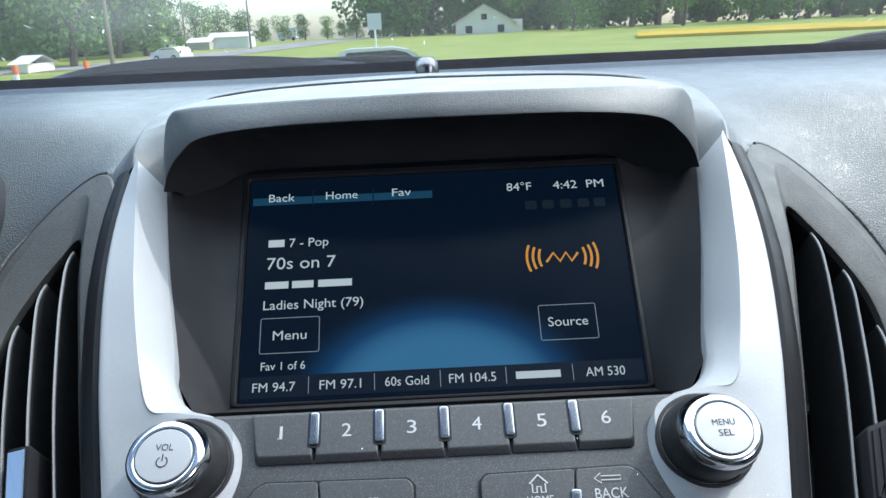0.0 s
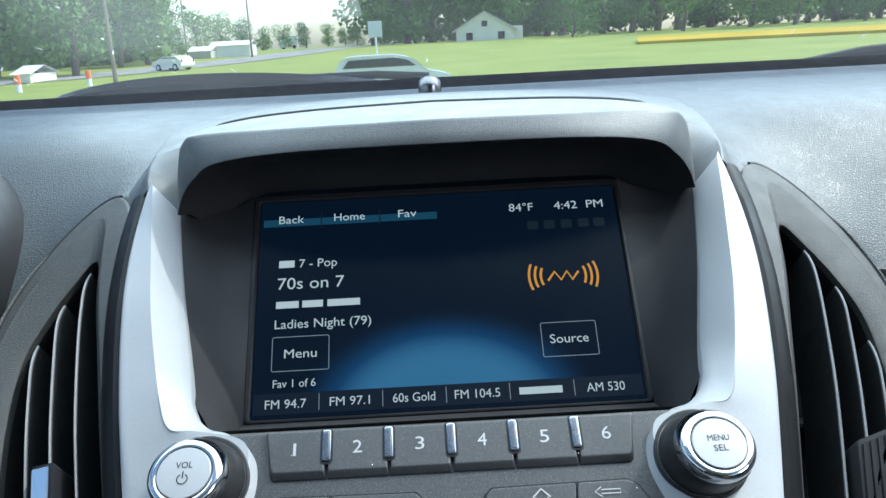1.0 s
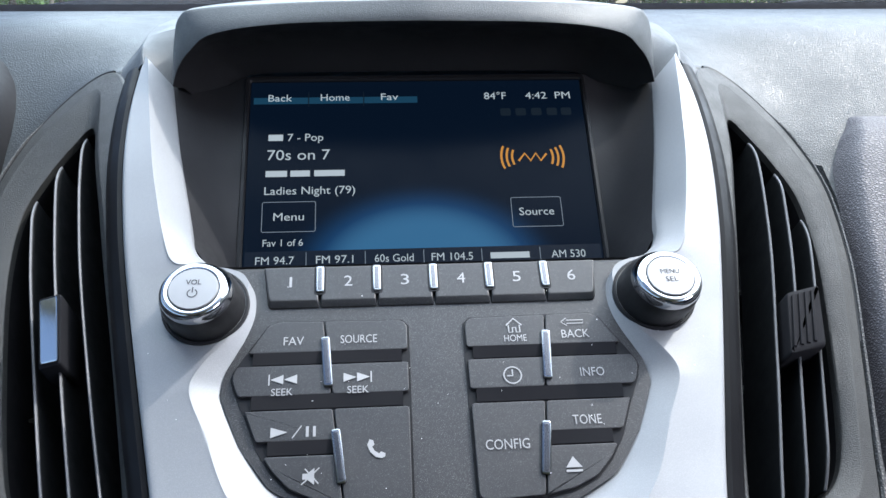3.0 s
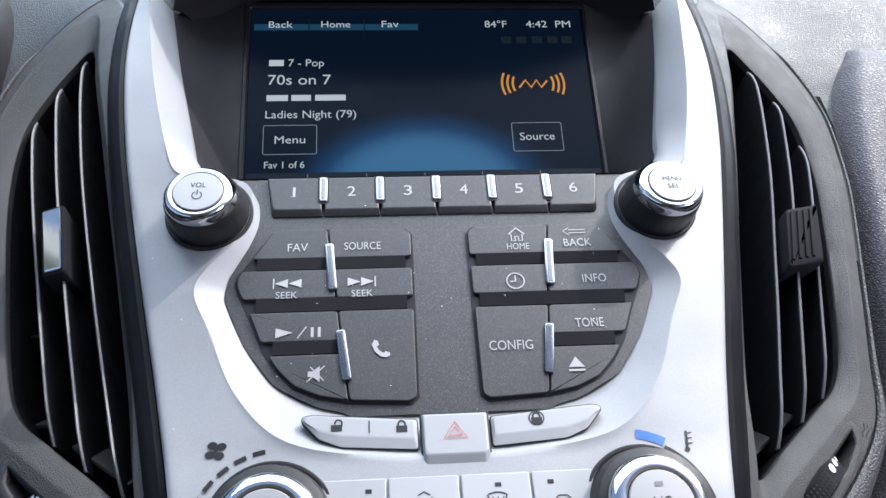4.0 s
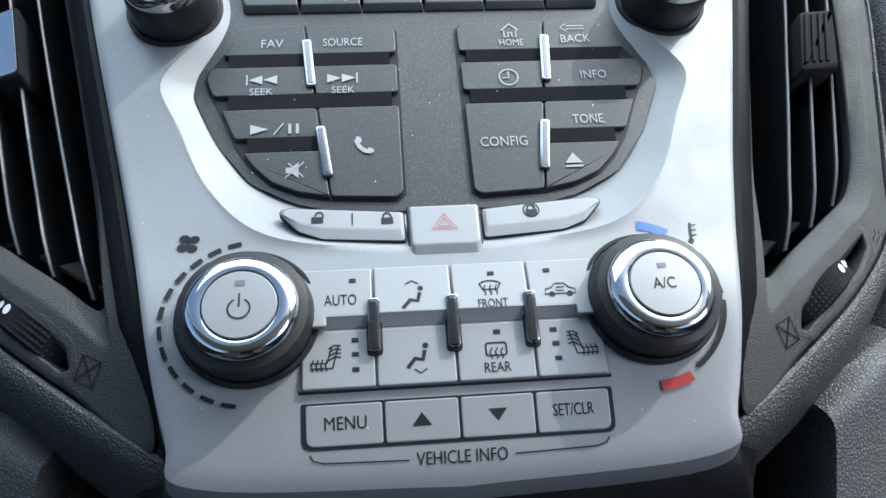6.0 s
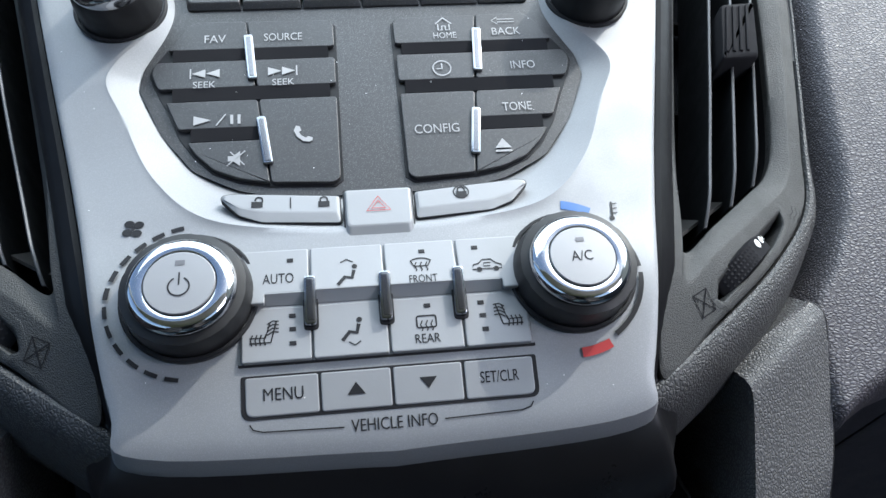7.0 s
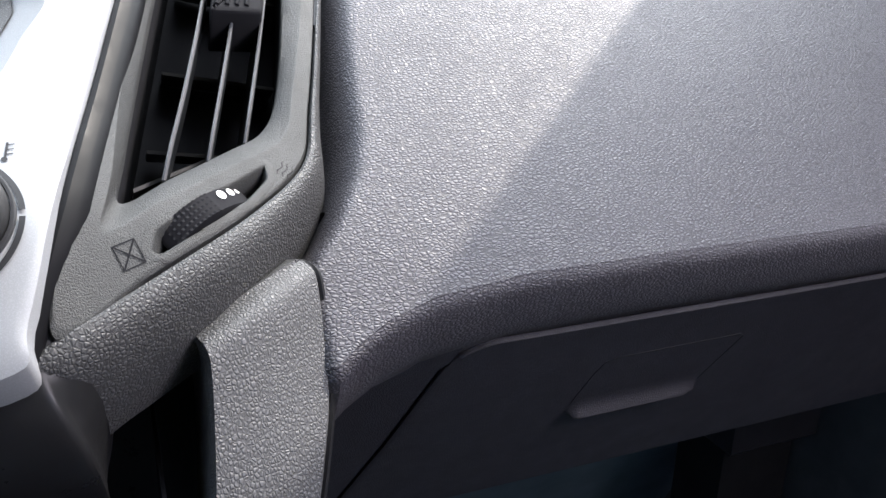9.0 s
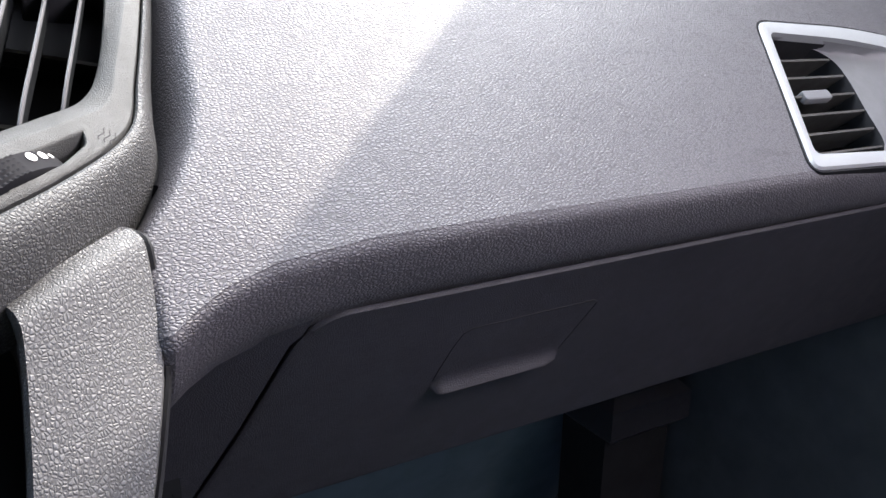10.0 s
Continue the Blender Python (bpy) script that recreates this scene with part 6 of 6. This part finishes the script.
M["seat"] = plastic("seat_fabric", (0.10, 0.095, 0.09), (0.14, 0.13, 0.125), 0.9, 700, 0.0005, spec=0.1)
# front seats, only mirrored in the chrome
for x in (-0.42, 0.42):
    seat = thing("front_seat", (x, -0.75, 0.4), "dark grey fabric front seat", "seat", "front seats")
    bm = bmesh.new()
    box(bm, x - 0.25, -0.95, 0.55, x + 0.25, -0.48, 0.70, 0.05)
    part("cushion", bm, M["seat"], seat)
    bm = bmesh.new()
    a = rounded(rect(x - 0.25, 0.66, x + 0.25, 1.28), 0.08)
    loft(bm, [[Vector((u, -0.92 - 0.25 * (v - 0.66), v)) for u, v in inset(a, 0.03)], [Vector((u, -0.95 - 0.25 * (v - 0.66), v)) for u, v in a], [Vector((u, -1.05 - 0.25 * (v - 0.66), v)) for u, v in a]], True, True, True)
    part("backrest", bm, M["seat"], seat)
    bm = bmesh.new()
    box(bm, x - 0.12, -1.20, 1.32, x + 0.12, -1.10, 1.50, 0.03)
    part("headrest", bm, M["seat"], seat)
    bm = bmesh.new()
    box(bm, x - 0.2, -0.95, 0.36, x + 0.2, -0.5, 0.56, 0.02)
    part("base", bm, M["black"], seat)


# ---------- outside: ground, road, trees, house, vehicles ----------
def ground_z(x, y):
    d = math.hypot(x, y)
    return float(np.interp(d, [0, 6, 15, 34, 70, 150, 260, 4000], [0, 0, -0.35, -0.85, -0.55, 1.2, 2.0, 2.0]))


def azp(az, d, z=0.0):
    """A point d metres away in the direction az (degrees to the right of ahead), z above the ground there."""
    x, y = d * math.sin(radians(az)), d * math.cos(radians(az))
    return Vector((x, y, ground_z(x, y) + z))


m, nt, p = nodes_of("grass")
v = obj_coord(nt)
link(nt, ramp(nt, noise_tex(nt, v, 0.12, 6, 0.6), [(0.3, (0.18, 0.235, 0.030)), (0.55, (0.24, 0.285, 0.045)), (0.75, (0.31, 0.32, 0.075))]), p.inputs["Base Color"])
p.inputs["Roughness"].default_value = 0.9
GRASS = m
ASPHALT = plastic("pale_asphalt", (0.24, 0.235, 0.22), (0.33, 0.32, 0.30), 0.9, 12, 0.002, spec=0.2, blotch=0.3)
bm = bmesh.new()
rings = []
for d in (2, 6, 10, 15, 22, 28, 34, 45, 58, 70, 90, 110, 130, 150, 180, 220, 260, 400, 900, 2000, 4000):
    rings.append([azp(360 * i / 72, d) for i in range(72)])
loft(bm, rings, True, cap_first=True)
structure(part("ground", bm, GRASS), "green mown grass reaching to the horizon", "ground")


def band(name, pts, width, mat, label, lift=0.03, category="road"):
    bm = bmesh.new()
    rows = []
    c = [np.array(q) for q in crv(pts, 10)]
    for i, q in enumerate(c):
        t = c[min(i + 1, len(c) - 1)] - c[max(i - 1, 0)]
        t = t / np.linalg.norm(t)
        n = np.array((-t[1], t[0]))
        rows.append([Vector((*(q + n * width * k), ground_z(*(q + n * width * k)) + lift)) for k in (-0.5, -0.25, 0, 0.25, 0.5)])
    loft(bm, rows)
    return structure(part(name, bm, mat), label, category)


road_pts = [(-70, 52), (-40, 70), (-27, 95), (-20, 130), (-13, 180), (-8, 260), (0, 420)]
band("road", road_pts, 9, ASPHALT, "pale grey asphalt road running off to the distance", 0.06)
band("road_2", [(-60, 27), (-20, 31), (5, 33), (40, 36), (90, 40)], 7, ASPHALT, "pale asphalt road crossing ahead of the car", 0.06)
CROP = plastic("yellow_field", (0.42, 0.30, 0.03), (0.52, 0.38, 0.05), 0.95, 3, 0.05, spec=0.1, blotch=0.2)
bm = bmesh.new()
rows = []
for az in np.linspace(14.5, 40, 24):
    rows.append([azp(az, 92, 0.0), azp(az, 92, 0.32), azp(az, 104, 0.5), azp(az, 104, 0.0)])
loft(bm, rows)
structure(part("field", bm, CROP), "strip of yellow flowering field before the trees", "field")


def leaf_mat(name, lo, hi):
    m, nt, p = nodes_of(name)
    v = obj_coord(nt)
    gi = nt.nodes.new("ShaderNodeNewGeometry")
    mixf = nt.nodes.new("ShaderNodeMath")
    mixf.operation = "ADD"
    link(nt, gi.outputs["Random Per Island"], mixf.inputs[0])
    link(nt, noise_tex(nt, v, 0.25, 3), mixf.inputs[1])
    link(nt, ramp(nt, remap(nt, mixf.outputs[0], 0.3, 1.5, 0, 1), [(0.0, lo), (1.0, hi)]), p.inputs["Base Color"])
    p.inputs["Roughness"].default_value = 0.7
    return m


LEAF = [leaf_mat("foliage_deep", (0.06, 0.135, 0.025), (0.11, 0.21, 0.042)), leaf_mat("foliage_bright", (0.09, 0.18, 0.025), (0.155, 0.27, 0.05)), leaf_mat("foliage_blue", (0.055, 0.12, 0.035), (0.10, 0.19, 0.054))]
BARK = plastic("bark", (0.10, 0.08, 0.06), (0.16, 0.13, 0.10), 0.9, 20, 0.01)


def crown_mesh(bm, rnd, base, h, r, count, leaf):
    """Leaf clumps, each a bent spray of small blades, spread unevenly over several lobes."""
    lobes = [(rnd.uniform(-0.55, 0.55) * r, rnd.uniform(-0.55, 0.55) * r, rnd.uniform(0.16, 0.86) * h, rnd.uniform(0.38, 0.66) * r) for _ in range(11)]
    for _ in range(count):
        lx, ly, lz, lr = rnd.choice(lobes)
        a, b, q = rnd.uniform(0, 6.28), rnd.uniform(-1, 1), rnd.uniform(0.55, 1.08)
        s = math.sqrt(1 - b * b)
        c = base + Vector((lx + lr * q * s * math.cos(a), ly + lr * q * s * math.sin(a), lz + lr * q * b * 0.9))
        n = Vector((rnd.uniform(-1, 1), rnd.uniform(-1, 1), rnd.uniform(-0.3, 1))).normalized()
        t = n.orthogonal().normalized()
        w = n.cross(t)
        k = leaf * rnd.uniform(0.6, 1.4)
        v0 = [bm.verts.new(c + t * k * x + w * k * y + n * k * z) for x, y, z in ((-1, 0, 0), (-0.2, -0.6, 0.15), (0.9, -0.2, 0), (0.6, 0.5, -0.1), (-0.3, 0.7, 0.1))]
        bm.faces.new(v0)


def tree(az, d, h, r, mat, count=420, sink=0.0):
    rnd = random.Random(int(az * 100) + int(d * 7))
    base = azp(az, d, -sink)
    tr = thing("tree", base, "leafy green deciduous tree in summer leaf", "tree", "trees beside the road")
    bm = bmesh.new()
    tube(bm, [base, base + Vector((0.1 * r, 0, h * 0.3)), base + Vector((0, 0.05 * r, h * 0.62)), base + Vector((0.05 * r, 0, h * 0.85))], [0.035 * h, 0.028 * h, 0.015 * h, 0.005 * h], 8)
    for _ in range(6):
        a, z = rnd.uniform(0, 6.28), rnd.uniform(0.3, 0.6) * h
        tube(bm, [base + Vector((0, 0, z)), base + Vector((0.4 * r * math.cos(a), 0.4 * r * math.sin(a), z + 0.12 * h)), base + Vector((0.7 * r * math.cos(a), 0.7 * r * math.sin(a), z + 0.2 * h))], [0.012 * h, 0.008 * h, 0.003 * h], 6)
    part("trunk", bm, BARK, tr)
    bm = bmesh.new()
    crown_mesh(bm, rnd, base, h, r, count * 6, 0.022 * h)
    part("crown", bm, LEAF[mat], tr, smooth=False, fix=False)


# tree line: (direction, distance, height, crown radius)
rt = random.Random(11)
for az in np.arange(-44, -17.0, 2.3):
    tree(az + rt.uniform(-0.6, 0.6), rt.uniform(85, 112), rt.uniform(11, 15), rt.uniform(4.2, 5.8), rt.choice((0, 1, 1, 2)))
for az, d, h in ((-17.4, 150, 8.5), (-15.6, 170, 8.5), (-14.0, 190, 8.5), (-12.6, 200, 7.5), (-11.2, 205, 6.5), (-9.8, 215, 6.5), (-8.3, 210, 6.5), (-6.8, 230, 6.0), (-5.6, 240, 5.5), (-4.8, 190, 6.0)):
    tree(az, d, h, h * 0.42, rt.choice((0, 1, 2)), 320)
for az in np.arange(-3.4, 46, 1.9):
    tree(az + rt.uniform(-0.5, 0.5), rt.uniform(165, 195), rt.uniform(19, 26), rt.uniform(6.0, 8.5), rt.choice((0, 0, 1, 2)), 520)
for az in np.arange(10.5, 46, 3.6):
    tree(az + rt.uniform(-1, 1), rt.uniform(140, 160), rt.uniform(7, 13), rt.uniform(4.0, 6.0), rt.choice((0, 1, 1, 2)), 300)
# dense woods behind, one uneven mass of leaves
bm = bmesh.new()
rw = random.Random(5)
for az, d, h, k in [(a, 215, 22 if a > -3 else (11 if a > -19 else 16), 150) for a in np.arange(-46, 48, 1.5)]:
    if -19 < az < -3.5:
        continue
    crown_mesh(bm, rw, azp(az, d if az > -19 else 125, -2), h, 8.0, k * 6, 0.7)
tagged(part("far_woods", bm, LEAF[0], smooth=False, fix=False), "dense green woods closing the view", "woods", kind="stuff")

# gabled house
WALLM = plastic("pale_siding", (0.62, 0.60, 0.52), (0.70, 0.68, 0.60), 0.7, 6, 0.01, blotch=1.0)
ROOFM = plastic("house_roof", (0.42, 0.41, 0.37), (0.50, 0.49, 0.44), 0.8, 5, 0.02, blotch=1.0)
house = thing("house", azp(4.1, 150, 0), "pale gabled house with a light roof beyond the lawn", "house")
hc, hx = azp(4.1, 150, 0), Vector((math.cos(radians(4.1)), -math.sin(radians(4.1)), 0))
hy = Vector((-hx.y, hx.x, 0))
H = lambda a, b, z: hc + hx * a + hy * b + Vector((0, 0, z))
bm = bmesh.new()
gable = [(-5.2, -0.6), (5.2, -0.6), (5.2, 2.1), (0, 5.0), (-5.2, 2.1)]
loft(bm, [[H(a, 0, z) for a, z in gable], [H(a, 9, z) for a, z in gable]], True, True, True)
part("wall", bm, WALLM, house)
for sg in (-1, 1):
    bm = bmesh.new()
    loft(bm, [[H(sg * 5.9, b, 1.85), H(0, b, 5.25), H(0, b, 5.0), H(sg * 5.9, b, 1.6)] for b in (-0.6, 9.6)], True, True, True)
    part("roof", bm, ROOFM, house)
bm = bmesh.new()
loft(bm, [[H(x, -0.03, z) for x, z in rect(-0.5, 2.5, 0.5, 3.5)], [H(x, -0.12, z) for x, z in rect(-0.5, 2.5, 0.5, 3.5)]], True, cap_last=True)
part("gable_window", bm, M["ink"], house)
for a in (-3.4, 2.4):
    bm = bmesh.new()
    loft(bm, [[H(x, -0.03, z) for x, z in rect(a, 0.2, a + 1.2, 1.5)], [H(x, -0.12, z) for x, z in rect(a, 0.2, a + 1.2, 1.5)]], True, cap_last=True)
    part("window", bm, M["ink"], house)
bm = bmesh.new()
loft(bm, [[H(a, 2, z) for a, z in rect(5.2, -0.6, 7.0, 2.4)], [H(a, 7, z) for a, z in rect(5.2, -0.6, 7.0, 2.4)]], True, True, True)
part("annex", bm, WALLM, house)
# long low building and sheds by the far road
WHITE = plastic("white_paint", (0.74, 0.75, 0.76), (0.80, 0.81, 0.82), 0.4, 3, 0.002, blotch=1.0)
for az, d, w, h, mt, lb in ((-13.4, 130, 6.0, 1.7, WHITE, "long low white building by the road"), (-15.4, 128, 3.2, 1.1, ROOFM, "low grey shed by the road"), (-26.3, 78, 1.3, 0.8, WALLM, "small pale utility box before the trees")):
    b = thing("building" if w > 3 else "utility_box", azp(az, d), lb, "building" if w > 3 else "box")
    c0 = azp(az, d)
    bm = bmesh.new()
    box(bm, c0.x - w / 2, c0.y, c0.z - 0.5, c0.x + w / 2, c0.y + 5, c0.z + h)
    part("wall", bm, mt, b)
    bm = bmesh.new()
    loft(bm, [[Vector((c0.x + k * (w / 2 + 0.3), c0.y - 0.3, c0.z + h)) for k in (-1, 1)], [Vector((c0.x + k * (w / 2 + 0.3), c0.y + 2.5, c0.z + h + 0.7)) for k in (-1, 1)], [Vector((c0.x + k * (w / 2 + 0.3), c0.y + 5.3, c0.z + h)) for k in (-1, 1)]])
    part("roof", bm, WHITE, b)

# poles, sign, barrels
POLE = plastic("weathered_pole", (0.16, 0.13, 0.10), (0.22, 0.19, 0.15), 0.9, 20, 0.004)
for az, d, h in ((-20.9, 62, 9), (-23.2, 95, 9), (-12.0, 120, 9.5), (-16.2, 130, 9)):
    q = azp(az, d)
    bm = bmesh.new()
    tube(bm, [q, q + Vector((0, 0, h))], [0.16, 0.11], 10)
    tagged(part("utility_pole", bm, POLE), "weathered wooden utility pole beside the road", "pole", "utility poles")
ORANGE = plastic("orange_plastic", (0.75, 0.16, 0.03), (0.82, 0.20, 0.05), 0.5, 5, 0.001)
for az, d in ((-26.6, 62), (-22.5, 66)):
    q = azp(az, d)
    bar = thing("marker_post", q, "orange and white traffic marker post at the roadside", "marker", "marker posts")
    for k, (a, b_, mt) in enumerate(((0, 0.55, WHITE), (0.55, 1.15, ORANGE))):
        bm = bmesh.new()
        lathe(bm, [(0.2, a), (0.19, b_ - 0.02), (0.16, b_)], lambda x, y, z, q=q: q + Vector((x, y, z)), 14)
        part("band", bm, mt, bar)
q = azp(-3.5, 95)
sign = thing("road_sign", q, "pale sign board on a post beside the road", "sign")
bm = bmesh.new()
tube(bm, [q, q + Vector((0, 0, 3.4))], 0.12, 8)
part("post", bm, WHITE, sign)
bm = bmesh.new()
box(bm, q.x - 0.8, q.y - 0.15, q.z + 2.2, q.x + 0.8, q.y - 0.02, q.z + 4.0, 0.03)
part("board", bm, plastic("sign_grey", (0.50, 0.53, 0.56), (0.58, 0.61, 0.64), 0.5, 5, 0.001), sign)


# vehicles
TYRE = plastic("tyre", (0.015, 0.015, 0.015), (0.025, 0.025, 0.025), 0.8, 50, 0.002)
DARKGLASS = plastic("car_glass", (0.012, 0.016, 0.020), (0.02, 0.026, 0.03), 0.12, 0, 0)
CARPAINT = plastic("silver_car_paint", (0.70, 0.74, 0.82), (0.74, 0.78, 0.86), 0.25, 0, 0, metal=0.1)


def car(name, at, yaw, paint, label, ln=4.7, ht=1.68, wide=1.85, cat="car"):
    c = thing(name, at, label, cat)
    cs, sn = math.cos(radians(yaw)), math.sin(radians(yaw))
    G = lambda x, y, z: at + Vector((x * cs - y * sn, x * sn + y * cs, z))
    h = ln / 2
    side_ = [(-h, 0.45), (-h + 0.05, 0.95), (-h + 0.25, 1.05), (-h + 0.55, ht - 0.1), (-h + 0.9, ht), (0.2, ht), (0.75, ht - 0.12), (1.35, 1.08), (h - 0.35, 0.95), (h - 0.05, 0.75), (h, 0.42), (h - 0.2, 0.25), (-h + 0.2, 0.25)]
    bm = bmesh.new()
    loft(bm, [[G(x, y * k, z * (1 if k > 0.95 else 0.995)) for x, z in inset(rounded(side_, 0.15, 3), i_)] for y, k, i_ in ((-wide / 2, 0.94, 0.10), (-wide / 2, 1, 0.02), (0, 1, 0), (wide / 2, 1, 0.02), (wide / 2, 0.94, 0.10))], True, True, True)
    part("body", bm, paint, c)
    win = [(-h + 0.62, 1.24), (-h + 0.85, ht - 0.16), (0.2, ht - 0.13), (0.62, ht - 0.22), (0.95, 1.24)]
    for sg in (-1, 1):
        bm = bmesh.new()
        loft(bm, [[G(x, sg * (wide / 2 - 0.03), z) for x, z in win], [G(x, sg * (wide / 2 + 0.004), z) for x, z in inset(win, 0.02)]], True, cap_last=True)
        part("side_window", bm, DARKGLASS, c)
        for x in (-h + 0.95, h - 0.95):
            bm = bmesh.new()
            lathe(bm, [(0.34, 0), (0.34, 0.2), (0.30, 0.23), (0.2, 0.22)], lambda a, b, z, x=x, sg=sg: G(x + a, sg * (wide / 2 - 0.2 + z * 1.0), 0.34 + b), 20)
            wheel = part("wheel", bm, TYRE, c)
            bm = bmesh.new()
            lathe(bm, [(0.2, 0.2), (0.19, 0.235), (0.05, 0.24)], lambda a, b, z, x=x, sg=sg: G(x + a, sg * (wide / 2 - 0.2 + z), 0.34 + b), 16)
            part("rim", bm, CARPAINT, wheel)
    bm = bmesh.new()
    loft(bm, [[G(x, y, z) for y in (-0.72, 0.72)] for x, z in ((0.72, ht - 0.11), (1.36, 1.10))])
    part("windscreen", bm, DARKGLASS, c)
    for sg in (-1, 1):
        bm = bmesh.new()
        q0 = G(-h + 0.02, sg * 0.78, 1.0)
        box(bm, q0.x - 0.06, q0.y - 0.06, q0.z - 0.15, q0.x + 0.06, q0.y + 0.06, q0.z + 0.1)
        part("tail_lamp", bm, M["red"], c)


car("suv", azp(-2.6, 30.5, -0.02), 2.0, CARPAINT, "silver-blue sport utility car on the near road")
car("sedan", azp(-17.2, 88, 0.0), 150, WHITE, "small white car on the far road", 4.3, 1.45)
van = thing("delivery_truck", azp(-9.4, 215), "white box truck far along the road", "truck")
q = azp(-9.4, 215)
bm = bmesh.new()
box(bm, q.x - 1.5, q.y, q.z + 0.6, q.x + 1.9, q.y + 6, q.z + 3.3, 0.08)
part("cargo_box", bm, WHITE, van)
bm = bmesh.new()
box(bm, q.x - 2.4, q.y - 1.2, q.z + 0.4, q.x - 0.6, q.y + 0.2, q.z + 2.2, 0.1)
part("cab", bm, WHITE, van)
for dx in (-1.6, 1.2):
    bm = bmesh.new()
    lathe(bm, [(0.45, -0.15), (0.45, 0.15), (0.2, 0.16)], lambda a, b, z, dx=dx: Vector((q.x + dx + a, q.y - 0.6 + z, q.z + 0.45 + b)), 14)
    part("wheel", bm, TYRE, van)
